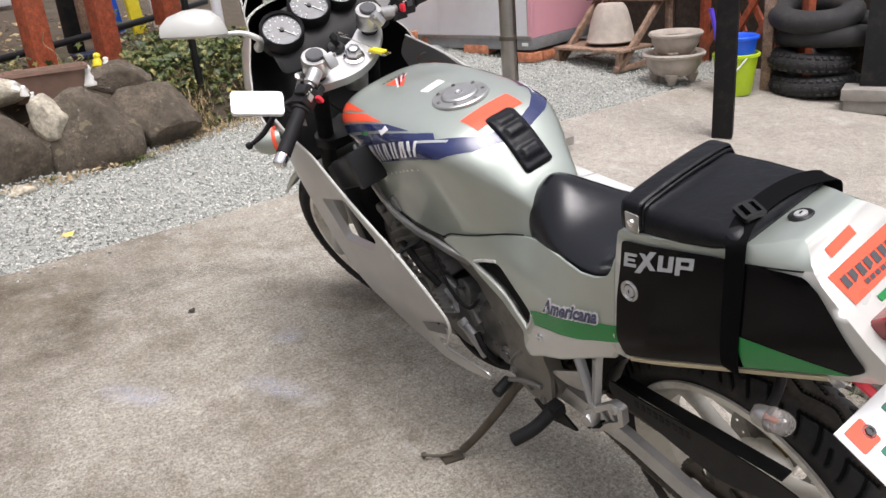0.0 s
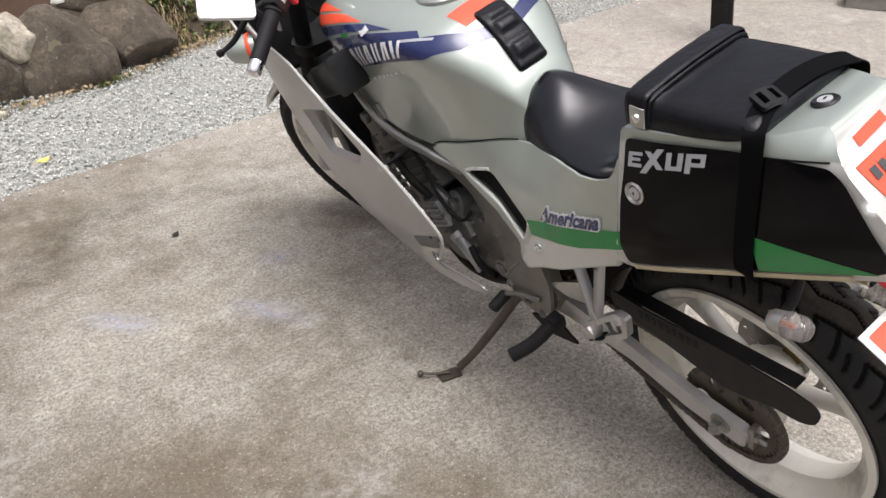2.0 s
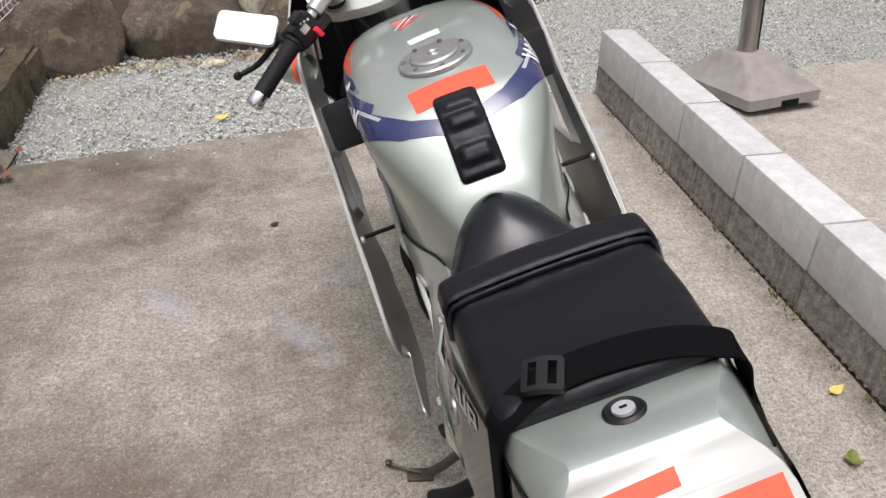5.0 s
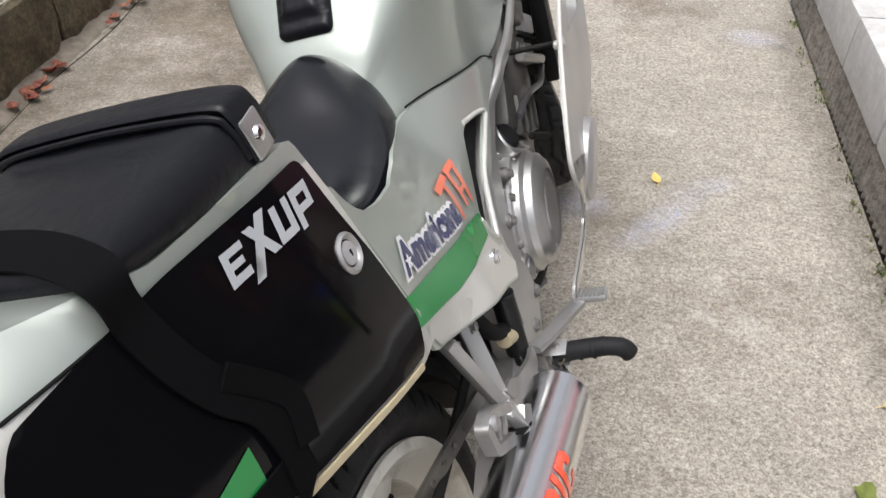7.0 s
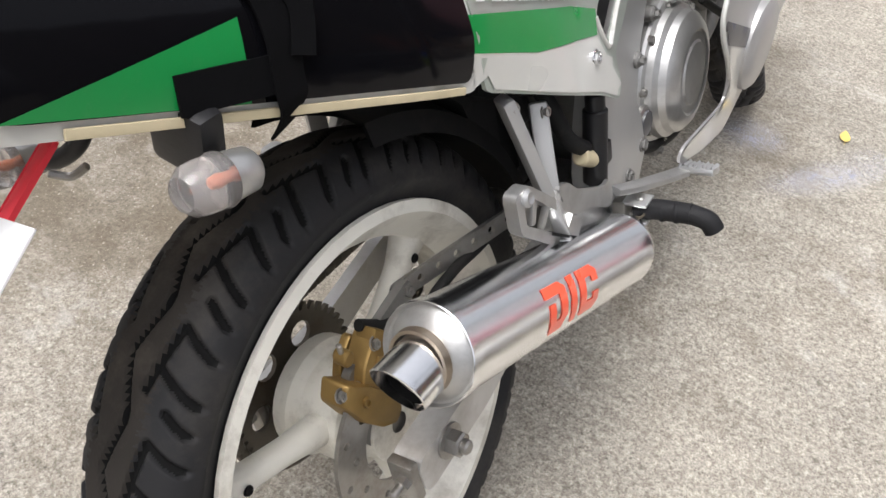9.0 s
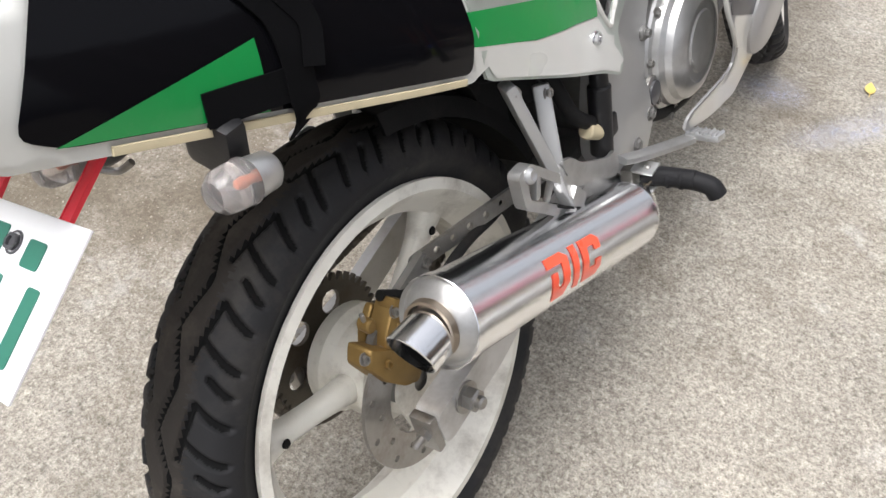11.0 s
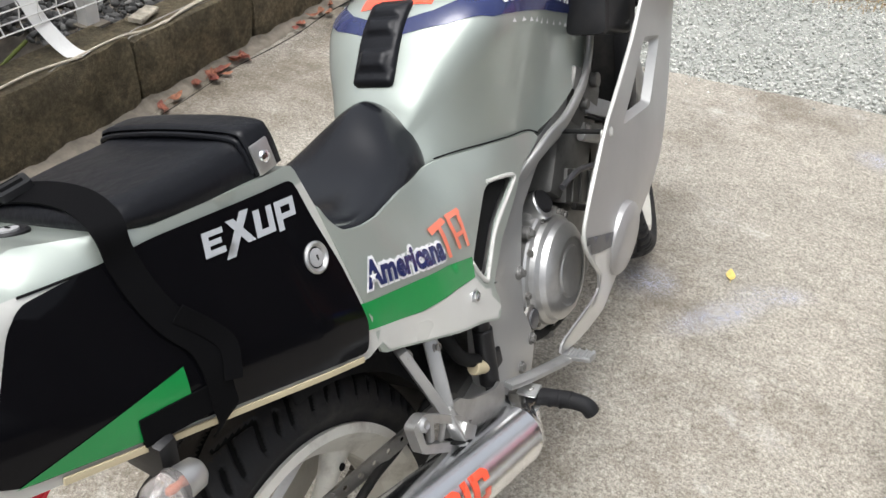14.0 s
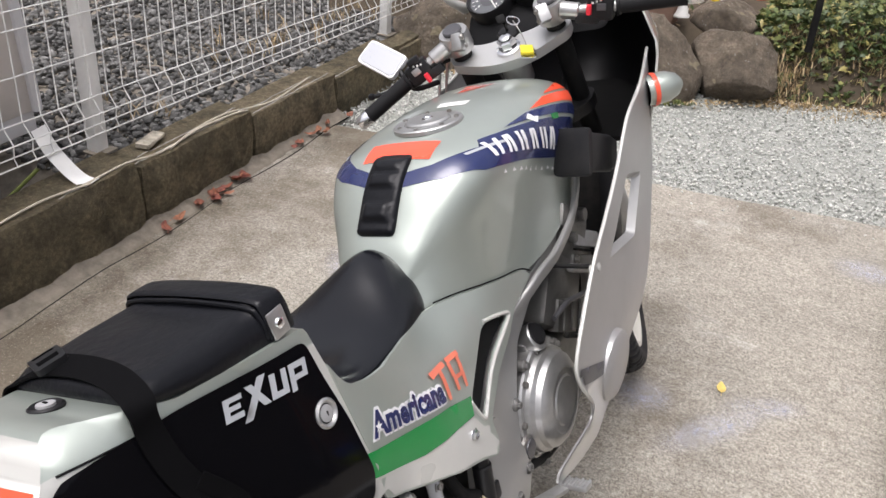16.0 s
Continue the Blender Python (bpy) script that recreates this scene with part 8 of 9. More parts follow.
# ---- fallen leaves ----
def leaf_mesh(length, width, curl, lobes=0.0):
    bm = bmesh.new()
    n = 8
    mid, lft, rgt = [], [], []
    for k in range(n + 1):
        t = k / n
        w = width * math.sin(math.pi * min(1, t * 0.97 + 0.02)) ** 0.8 * (1 + lobes * math.sin(t * 16))
        x = length * (t - 0.5)
        z = curl * (t - 0.5) ** 2 * length * 2
        mid.append(bm.verts.new((x, 0, z)))
        lft.append(bm.verts.new((x - w * 0.2, w, z + w * curl)))
        rgt.append(bm.verts.new((x - w * 0.2, -w, z + w * curl * 0.7)))
    for k in range(n):
        bm.faces.new((mid[k], mid[k + 1], lft[k + 1], lft[k]))
        bm.faces.new((rgt[k], rgt[k + 1], mid[k + 1], mid[k]))
    return join(bm, tube([(-length * 0.5, 0, curl * length * 0.5), (-length * 0.78, length * 0.03, curl * length * 0.3)], length * 0.015, 5, 2))


def leaf(at, length, width, material, label, curl=0.35, lobes=0.0, tilt=0):
    bm = leaf_mesh(length, width, curl, lobes)
    ob = part("leaf", bm, material)
    ob.matrix_world = pose(*at[:2], at[2] + 0.003, tilt, 0, at[3])
    return tagged(ob, label, "leaf", "fallen leaves")


leaf((0.287, 1.409, 0, 100), 0.046, 0.012, "leaf_yellow", "fallen yellow leaf curled on the concrete driveway", 0.15)
leaf((0.706, 0.747, 0, 20), 0.05, 0.013, "leaf_yellow", "fallen yellow leaf beside the low wall")
leaf((0.611, 0.544, 0, 60), 0.045, 0.018, "leaf_green", "wilted green leaf lying on the concrete", 0.5, 0.2)
leaf((-0.596, 1.737, 0, 40), 0.032, 0.010, "leaf_dark", "small dark dead leaf on the concrete")
leaf((1.547, 3.0, -0.01, 10), 0.09, 0.026, "leaf_red", "red-brown leaf lying on the pale gravel")
leaf((-0.79, 2.62, -0.01, 30), 0.06, 0.02, "leaf_yellow", "dry yellow leaf lying on the pale gravel")
for k in range(30):
    y = random.choice((1.33, 1.5, 1.56, 1.62, 2.0, 2.2, 2.35, 0.4, -0.3, 1.45)) + random.gauss(0, 0.05)
    leaf((-1.530 + abs(random.gauss(0, 0.025)), y, 0.012, random.uniform(0, 360)), random.uniform(0.025, 0.065), random.uniform(0.008, 0.019), "leaf_red", "dry red-brown leaf fallen along the wall foot", random.uniform(0.2, 0.7), 0.1, random.uniform(-20, 20))
leaf((-0.075, -0.33, 0, 60), 0.05, 0.014, "leaf_red", "dry brown leaf under the rear tyre")


def blades(name, spots, label, category, material, height, count, spread, seed):
    rng = random.Random(seed)
    bm = bmesh.new()
    for x, y, z in spots:
        for _ in range(count):
            a, h = rng.uniform(0, 6.28), height * rng.uniform(0.4, 1.2)
            px, py = x + rng.gauss(0, spread), y + rng.gauss(0, spread)
            w = 0.0018 * rng.uniform(0.7, 1.6)
            lean = rng.uniform(0.2, 1.0) * h
            c, s = math.cos(a), math.sin(a)
            p = [bm.verts.new((px - s * w, py + c * w, z)), bm.verts.new((px + s * w, py - c * w, z)), bm.verts.new((px + c * lean * 0.4 + s * w * 0.8, py + s * lean * 0.4 - c * w * 0.8, z + h * 0.6)), bm.verts.new((px + c * lean * 0.4 - s * w * 0.8, py + s * lean * 0.4 + c * w * 0.8, z + h * 0.6)), bm.verts.new((px + c * lean, py + s * lean, z + h * 0.85))]
            bm.faces.new((p[0], p[1], p[2], p[3]))
            bm.faces.new((p[3], p[2], p[4]))
    return tagged(part(name, bm, material, angle=300), label, category, kind="stuff")


rng = random.Random(3)
blades("wall_weeds", [(0.772 - abs(rng.gauss(0, 0.008)), rng.uniform(-0.8, 2.4), -0.005) for _ in range(46)], "small dry weeds growing at the foot of the low wall", "weeds", "weed", 0.022, 9, 0.008, 5)
blades("fence_weeds", [(-1.85 - abs(rng.gauss(0, 0.2)), rng.uniform(1.5, 4.5), 0.17) for _ in range(26)], "sparse dry weeds in the dark gravel", "weeds", "straw", 0.09, 10, 0.02, 6)

before_yard = set(scene.objects)

# ---- rock border ----
def rock(at, size, seed, material, label, turn=0.0, tilt=0.0, cut=0.75):
    bm = bmesh.new()
    bmesh.ops.create_icosphere(bm, subdivisions=4, radius=1)
    rr = random.Random(seed)
    planes = [(V((rr.uniform(-1, 1), rr.uniform(-1, 1), rr.uniform(-0.4, 1))).normalized(), rr.uniform(cut - 0.12, cut + 0.1)) for _ in range(7)]
    for v in bm.verts:
        p = v.co.normalized()
        q = V([math.copysign(abs(c) ** 0.72, c) for c in p])
        for nrm, dd in planes:
            over = q.dot(nrm) - dd
            if over > 0:
                q = q - nrm * over * 0.9
        q = q * (1 + 0.09 * noise.noise(p * 2.2 + V((seed, 0, 0))) + 0.045 * noise.noise(p * 6 + V((0, seed, 0))) + 0.018 * noise.noise(p * 18))
        v.co = V((q.x * size[0], q.y * size[1], q.z * size[2]))
    ob = part("rock", bm, material, angle=60)
    ob.matrix_world = pose(*at, tilt, 0, turn)
    return tagged(ob, label, "rock", "border rocks")


DARK = "large dark brown rock with lichen spots edging the garden bed"
PALE = "pale beige broken rock wedged between dark border rocks"
rock((-1.47, 3.40, 0.10), (0.30, 0.24, 0.23), 1, "rock", DARK, 8)
rock((-1.52, 3.62, 0.28), (0.26, 0.22, 0.13), 2, "rock", DARK, 20)
rock((-0.885, 3.53, 0.11), (0.315, 0.26, 0.26), 3, "rock", DARK, -4, -8)
rock((-0.79, 3.60, 0.335), (0.20, 0.15, 0.075), 4, "pale_rock", "long pale beige rock lying on the dark border rocks", 14, -14)
rock((-0.545, 3.43, 0.225), (0.085, 0.085, 0.115), 5, "pale_rock", PALE, 25, -10)
rock((-0.40, 3.53, 0.09), (0.265, 0.22, 0.24), 6, "rock", DARK, -16, -10)
rock((-0.04, 3.58, 0.10), (0.21, 0.19, 0.185), 7, "rock", DARK, 10, -6)
rock((-0.15, 3.80, 0.27), (0.18, 0.14, 0.095), 8, "rock", "flat brown rock lying on the border rocks", -6, -5)
rock((-0.775, 3.20, -0.005), (0.055, 0.035, 0.028), 9, "pale_rock", "flat brown stone lying on the gravel", 20)
rock((-1.15, 3.95, 0.22), (0.18, 0.14, 0.12), 10, "rock", DARK, 40)
rock((0.34, 3.86, 0.06), (0.16, 0.14, 0.12), 11, "rock", "small dark rock overgrown with ivy", 10)
rock((1.0, 4.2, 0.05), (0.22, 0.16, 0.12), 13, "rock", "small dark rock at the end of the bed", 30)

def soil_z(x, y):
    rise = min(1.0, max(0.0, (y - 3.52 - 0.25 * max(0, x)) / 0.22)) * min(1.0, max(0.0, (1.2 - x) / 0.3))
    return -0.045 + 0.30 * rise * rise * (3 - 2 * rise) + 0.015 * noise.noise((x * 5, y * 5, 1)) + 0.006 * noise.noise((x * 22, y * 22, 1))


soil_mesh = bmesh.new()
bmesh.ops.create_grid(soil_mesh, x_segments=70, y_segments=60, size=1)
for v in soil_mesh.verts:
    x, y = -0.55 + 1.75 * v.co.x, 5.45 + 2.1 * v.co.y
    v.co = (x, y, soil_z(x, y))
tagged(part("soil_bed", soil_mesh, "soil"), "raised bed of brown leaf-strewn soil behind the rocks", "soil", kind="structure")

litter = np.random.default_rng(8)
lit = bmesh.new()
for _ in range(900):
    x, y = litter.uniform(-1.6, 1.0), litter.uniform(3.6, 6.0)
    z = soil_z(x, y) + 0.004
    a, s = litter.uniform(0, 6.28), litter.uniform(0.012, 0.03)
    c, n = math.cos(a) * s, math.sin(a) * s
    q = [lit.verts.new((x + u * c - w * n * 0.5, y + u * n + w * c * 0.5, z + litter.uniform(0, 0.02))) for u, w in ((-1, 0), (0, -1), (1, 0), (0, 1))]
    lit.faces.new(q)
tagged(part("leaf_litter", lit, "straw", angle=300), "dry brown leaf litter on the soil bed", "leaf litter", kind="stuff")
strip = bmesh.new()
for _ in range(520):
    x = litter.uniform(-1.5, 0.75)
    y = float(np.interp(x, (-1.5, -1.08, -0.5, -0.15, 0.2, 0.35, 0.67), (3.24, 3.26, 3.3, 3.36, 3.58, 3.62, 3.66))) - abs(litter.normal(0, 0.045))
    a, s = litter.uniform(0, 6.28), litter.uniform(0.005, 0.016)
    c, n = math.cos(a) * s, math.sin(a) * s
    q = [strip.verts.new((x + u * c - w * n * 0.5, y + u * n + w * c * 0.5, litter.uniform(-0.008, 0.008))) for u, w in ((-1, 0), (0, -1), (1, 0), (0, 1))]
    strip.faces.new(q)
tagged(part("border_litter", strip, "straw", angle=300), "dry leaf scraps along the foot of the rocks", "leaf litter", kind="stuff")


def ivy_patch(name, count, spot, label, seed):
    r = random.Random(seed)
    bm = bmesh.new()
    shape = [(0, -0.15), (0.42, -0.45), (0.38, -0.05), (0.85, 0.1), (0.35, 0.3), (0, 1.0), (-0.35, 0.3), (-0.85, 0.1), (-0.38, -0.05), (-0.42, -0.45)]
    for _ in range(count):
        p = V(spot(r))
        s = r.uniform(0.014, 0.034)
        m = Matrix.Translation(p) @ pose(0, 0, 0, r.gauss(-35, 28), r.gauss(0, 25), r.uniform(0, 360))
        vs = [bm.verts.new(m @ V((u * s, w * s, -abs(u) * s * 0.35))) for u, w in shape]
        c = bm.verts.new(m @ V((0, 0.15 * s, 0.05 * s)))
        for i in range(len(vs)):
            bm.faces.new((c, vs[i], vs[(i + 1) % len(vs)]))
    return tagged(part(name, bm, "ivy", angle=300), label, "ivy", kind="stuff")


def ivy_right(r):
    x = r.uniform(0.02, 0.95)
    y = 3.64 + 0.22 * x + abs(r.gauss(0, 0.38))
    hump = 0.06 * math.exp(-((x - 0.35) ** 2) / 0.06) + 0.07 * max(0, noise.noise((x * 4, y * 4, 2)))
    low = min(1.0, max(0.0, (y - 3.6) / 0.2))
    return (x, y, soil_z(x, y) + hump * low + r.uniform(0.005, 0.06))


def ivy_left(r):
    x, y = r.gauss(-0.75, 0.3), r.gauss(4.25, 0.13)
    return (min(-0.2, x), y, 0.26 + abs(r.gauss(0, 0.05)))


def ivy_slope(r):
    x = r.uniform(0.08, 0.85)
    y = 3.55 + 0.25 * x + r.uniform(0, 0.16)
    return (x, y, soil_z(x, y) + r.uniform(0.004, 0.03))


ivy_patch("ivy", 420, ivy_slope, "sparse ivy trailing over the front of the soil bed", 14)
ivy_patch("ivy", 3000, ivy_right, "green and yellowing ivy spreading over the soil bed", 4)
ivy_patch("ivy", 420, ivy_left, "low green ivy between the red posts", 9)


def tall_ivy(r):
    return (0.16 + r.gauss(0, 0.04), 5.0 + r.gauss(0, 0.05), r.uniform(0.25, 1.3))


ivy_patch("ivy", 160, tall_ivy, "ivy climbing up beside a red post", 10)
blades("dry_grass", [(x, y, soil_z(x, y)) for x, y in [(0.16 + rng.gauss(0, 0.10), 3.62 + rng.gauss(0, 0.06)) for _ in range(70)] + [(rng.uniform(0.1, 0.9), 3.6 + 0.22 * rng.random() + rng.gauss(0, 0.06)) for _ in range(80)]], "tangled dry grass beside the rocks", "grass", "straw", 0.06, 16, 0.03, 7)
moss = [(-0.27, 3.29, -0.01), (-0.62, 3.28, -0.01), (-0.2, 3.3, 0.0)]
blades("moss_tufts", [(x + rng.gauss(0, 0.02), y, z) for x, y, z in moss for _ in range(3)], "small green moss tufts at the rock foot", "moss", "weed", 0.018, 30, 0.012, 8)

# planter and small ceramic ornaments on the rocks
planter = thing("planter_box", "long brown plastic planter box filled with soil", "planter", pose(-0.495, 3.66, 0.255, 0, 0, -6))
rim = []
for hx, hy, z in ((0.15, 0.058, 0.0), (0.178, 0.075, 0.125), (0.192, 0.088, 0.127), (0.192, 0.088, 0.145), (0.180, 0.076, 0.145), (0.172, 0.07, 0.118)):
    rim.append([(x, y, z) for x, y in rounded([(-hx, -hy), (hx, -hy), (hx, hy), (-hx, hy)], 0.02)])
part("box", loft(rim), "clay", planter)
part("soil", loft([[(x, y, 0.119) for x, y in rounded([(-0.17, -0.068), (0.17, -0.068), (0.17, 0.068), (-0.17, 0.068)], 0.02)], [(x * 0.8, y * 0.6, 0.135) for x, y in rounded([(-0.17, -0.068), (0.17, -0.068), (0.17, 0.068), (-0.17, 0.068)], 0.02)]]), "soil", planter)
part("dry_stalk", tube([(0.09, 0, 0.12), (0.075, 0.0, 0.20), (0.03, 0.01, 0.26), (0.05, 0.0, 0.33)], 0.0022, 5), "straw", planter)


def ornament(at, h, material, label, seed):
    rr = random.Random(seed)
    bm = lathe([(0, 0), (h * 0.36, 0), (h * 0.38, h * 0.12), (h * 0.30, h * 0.22), (h * 0.33, h * 0.40), (h * 0.24, h * 0.56), (h * 0.22, h * 0.62), (h * 0.28, h * 0.78), (h * 0.2, h * 0.95), (0, h)], n=18)
    for v in bm.verts:
        v.co += V((0.08 * h * noise.noise(v.co * (2 / h) + V((seed, 0, 0))), 0.1 * h * noise.noise(v.co * (2.4 / h)), 0))
    ob = part("ornament", bm, material, angle=70)
    ob.matrix_world = pose(*at, 0, rr.uniform(-6, 6), rr.uniform(0, 360))
    return tagged(ob, label, "ornament", "ceramic ornaments")


ornament((-0.315, 3.60, 0.30), 0.105, "ceramic", "small white ceramic garden ornament standing on a rock", 1)
ornament((-0.20, 3.86, 0.33), 0.07, "yellow", "small yellow ceramic garden ornament on a rock", 2)
ornament((-0.165, 3.83, 0.33), 0.05, "ceramic", "small white ceramic garden ornament on a rock", 3)
ornament((-0.655, 3.52, 0.335), 0.06, "ceramic", "chipped white ceramic ornament on the pale rock", 4)
ornament((-0.625, 3.49, 0.325), 0.05, "ceramic", "chipped white ceramic ornament on the pale rock", 5)
ornament((-0.60, 3.45, 0.315), 0.035, "ceramic", "tiny white ceramic ornament on the pale rock", 6)

# red posts, rails and odds and ends behind the bed
for k, (x, y, w) in enumerate(((-1.28, 3.98, 0.1), (-0.84, 4.12, 0.105), (-0.42, 4.13, 0.115), (-0.02, 4.36, 0.115), (0.44, 4.62, 0.13))):
    ob = part("red_post", box((w, w * 0.85, 1.9), (0, 0, 0.95), bev=0.006), "wood_red")
    ob.matrix_world = pose(x, y, 0.22 if k < 4 else 0.36, 0, 0, 22)
    tagged(ob, "weathered red-stained timber post standing in the soil bed", "post", "red timber posts")
tagged(part("metal_rail", join(tube([(-1.6, 3.90, 0.315), (-1.21, 4.04, 0.318), (-0.885, 4.24, 0.318), (-0.53, 4.37, 0.335), (0.2, 4.72, 0.375), (0.9, 5.2, 0.40)], 0.021, 12), cyl((-1.0, 4.17, 0.15), (-1.0, 4.17, 0.31), 0.016), cyl((0.55, 4.95, 0.2), (0.55, 4.95, 0.38), 0.016)), "black"), "low black metal pipe rail running behind the red posts", "rail")
for x, y, w, m, lab in ((-0.14, 4.66, 0.075, "matt_black", "black square timber post behind the rail"), (0.27, 3.70, 0.028, "matt_black", "slim black metal stake standing in the ivy"), (0.67, 4.35, 0.05, "white_sheet", "white plastic downpipe standing behind the ivy"), (-0.27, 4.95, 0.06, "wood_brown", "brown timber stake standing behind the rail"), (-0.62, 5.0, 0.06, "wood_dark", "dark timber stake standing behind the rail"), (0.02, 5.05, 0.05, "wood_brown", "brown timber stake standing behind the rail")):
    bm = box((w, w, 1.7), (0, 0, 0.85), bev=0.004) if "pipe" not in lab else cyl((0, 0, 0), (0, 0, 1.7), w * 0.6)
    ob = part("stake", bm, m)
    ob.matrix_world = pose(x, y, 0.2, 0, 0, 15)
    tagged(ob, lab, "post", "garden stakes")
for x, y, h, m, lab in ((0.24, 5.15, 0.5, "bucket_blue", "blue plastic crate side leaning behind the ivy"), (0.36, 5.05, 0.45, "yellow", "yellow plastic board leaning behind the ivy"), (0.55, 5.2, 0.5, "cream_panel", "pale weathered board leaning behind the ivy"), (0.08, 5.3, 0.6, "dark_blue_pot", "dark blue plastic sheet behind the posts")):
    ob = part("leaning_board", box((0.09, 0.03, h), (0, 0, h / 2), bev=0.005), m)
    ob.matrix_world = pose(x, y, 0.24, -8, 0, 20)
    tagged(ob, lab, "board", "leaning boards")
tagged(part("blue_tray", box((0.30, 0.10, 0.02), (-0.06, 4.50, 0.275), (0, 0, 22), bev=0.005), "dark_blue_pot"), "flat blue tray lying on the soil bed", "tray")

far_shed = thing("far_shed", "pink sheet-metal shed with white sill standing on blocks", "shed", pose(-1.2, 6.4, 0.22, 0, 0, 20))
part("wall", box((2.2, 1.0, 1.9), (0, 0.5, 1.05), bev=0.01), "pink_sheet", far_shed)
part("sill", box((2.24, 0.06, 0.07), (0, -0.01, 0.09), bev=0.01), "white_sheet", far_shed)
for x in (-0.9, 0.0, 0.9):
    part("brick", box((0.2, 0.12, 0.07), (x, 0.05, 0.025), bev=0.006), "cast_concrete", far_shed)
for k in range(9):
    x = -1.65 + 0.09 * k + random.uniform(-0.02, 0.02)
    ob = part("cane", cyl((0, 0, 0), (random.uniform(-0.2, 0.25), random.uniform(-0.05, 0.1), 1.6), random.uniform(0.008, 0.02), 0.008, 8), random.choice(("wood_brown", "wood_dark", "tan_pot")))
    ob.matrix_world = pose(x, 4.9 + random.uniform(-0.3, 0.3), 0.2)
    tagged(ob, "thin weathered cane leaning at the back of the bed", "cane", "leaning canes")
far = thing("hedge_wall", "dark weathered board wall closing the garden", "wall", kind="structure")
for k in range(20):
    ob = part("board", box((0.27, 0.03, 2.2), (0, 0, 1.1), bev=0.004), "wood_dark", far)
    ob.matrix_local = pose(-5.2 + 0.28 * k, 8.2 + 0.01 * (k % 2), 0)

# ---- yard side: pole on its cast foot ----
pole = thing("steel_pole", "stainless steel pole set in a sloping cast concrete foot", "pole", pose(1.415, 2.40, 0, 0, 0, 9))
foot = []
for hx, hy, z in ((0.165, 0.250, 0.0), (0.165, 0.250, 0.040), (0.150, 0.232, 0.052), (0.118, 0.165, 0.085), (0.092, 0.115, 0.128), (0.080, 0.092, 0.148), (0.070, 0.078, 0.154)):
    foot.append([(x, y, z) for x, y in rounded([(-hx, -hy), (hx, -hy), (hx, hy), (-hx, hy)], 0.02)])
part("foot", loft(foot), "cast_concrete", pole)
part("notch", box((0.08, 0.02, 0.026), (0.02, -0.242, 0.010), bev=0.004), "cavity", pole)
part("pipe", cyl((0, 0.0, 0.15), (0, 0.0, 2.3), 0.036, n=24), "stainless", pole, "brushed steel pipe")
part("cable", tube([(0.04, -0.01, 0.15), (0.042, -0.01, 0.6), (0.04, -0.01, 2.2)], 0.006, 6), "matt_black", pole)
part("clip", cyl((0, 0.0, 0.50), (0, 0.0, 0.52), 0.041, n=20), "rusty", pole)

carport = thing("carport_post", "black square metal post standing on the yard slab", "post", pose(2.42, 1.87, 0, 0, 0, 32))
part("post", box((0.095, 0.095, 2.4), (0, 0, 1.2), bev=0.004), "matt_black", carport)
part("conduit", cyl((-0.053, 0.02, 0.9), (-0.053, 0.02, 2.3), 0.005, n=8), "galvanised", carport)

# storage shed on bricks
shed = thing("storage_shed", "white and pink sheet-metal storage shed on a grey base", "shed", pose(2.72, 3.73, 0.07, 0, 0, 14))
part("base_frame", box((0.9, 1.62, 0.075), (0.45, 0.81, 0.04), bev=0.006), "grey_sheet", shed)
part("side_wall", box((0.88, 0.02, 1.75), (0.46, 0.015, 0.955), bev=0.004), "pink_sheet", shed, "pink sheet-metal side")
part("back_wall", box((0.02, 1.58, 1.75), (0.885, 0.81, 0.955), bev=0.004), "pink_sheet", shed)
part("corner_post", box((0.035, 0.035, 1.75), (0.02, 0.02, 0.955), bev=0.006), "pink_sheet", shed)
part("far_wall", box((0.88, 0.02, 1.75), (0.46, 1.60, 0.955), bev=0.004), "pink_sheet", shed)
for y0, x in ((0.045, 0.02), (0.80, 0.036)):
    part("door", box((0.02, 0.78, 1.72), (x, y0 + 0.39, 0.95), bev=0.008), "white_sheet", shed, "white sliding door")
part("sill", box((0.05, 1.60, 0.018), (0.012, 0.81, 0.083), bev=0.003), "steel", shed)
part("roof", box((1.0, 1.74, 0.06), (0.45, 0.81, 1.86), bev=0.01), "grey_sheet", shed)
part("label", box((0.003, 0.05, 0.022), (-0.003, 0.06, 0.04), bev=0.0005), "label_white", shed)
for y0 in (0.0, 0.42, 0.85, 1.25):
    ob = part("brick", box((0.10, 0.21, 0.06), (0, 0, 0.03), bev=0.005), "terracotta")
    ob.matrix_world = pose(2.72, 3.73, -0.012, 0, 0, 14) @ pose(0.03, y0 + 0.09, 0, 0, 0, 4)
    tagged(ob, "terracotta brick bearing the storage shed", "brick", "shed bricks")
for x0 in (0.22, 0.6):
    ob = part("brick", box((0.21, 0.10, 0.06), (0, 0, 0.03), bev=0.005), "terracotta")
    ob.matrix_world = pose(2.72, 3.73, -0.012, 0, 0, 14) @ pose(x0, 0.03, 0)
    tagged(ob, "terracotta brick bearing the storage shed", "brick", "shed bricks")
for x, y, h, m in ((1.87, 4.44, 0.16, "cast_concrete"), (2.05, 4.8, 0.12, "terracotta"), (2.2, 4.72, 0.12, "terracotta")):
    ob = part("garden_block", box((0.2, 0.22, h), (0, 0, h / 2), bev=0.01), m)
    ob.matrix_world = pose(x, y, -0.02, 0, 0, 20)
    tagged(ob, "rough block standing on the gravel beside the shed", "block", "garden blocks")

# stepped plant stand
stand = thing("plant_stand", "stepped reddish-brown wooden plant stand", "plant stand", pose(2.98, 3.14, 0, 0, 0, 6))
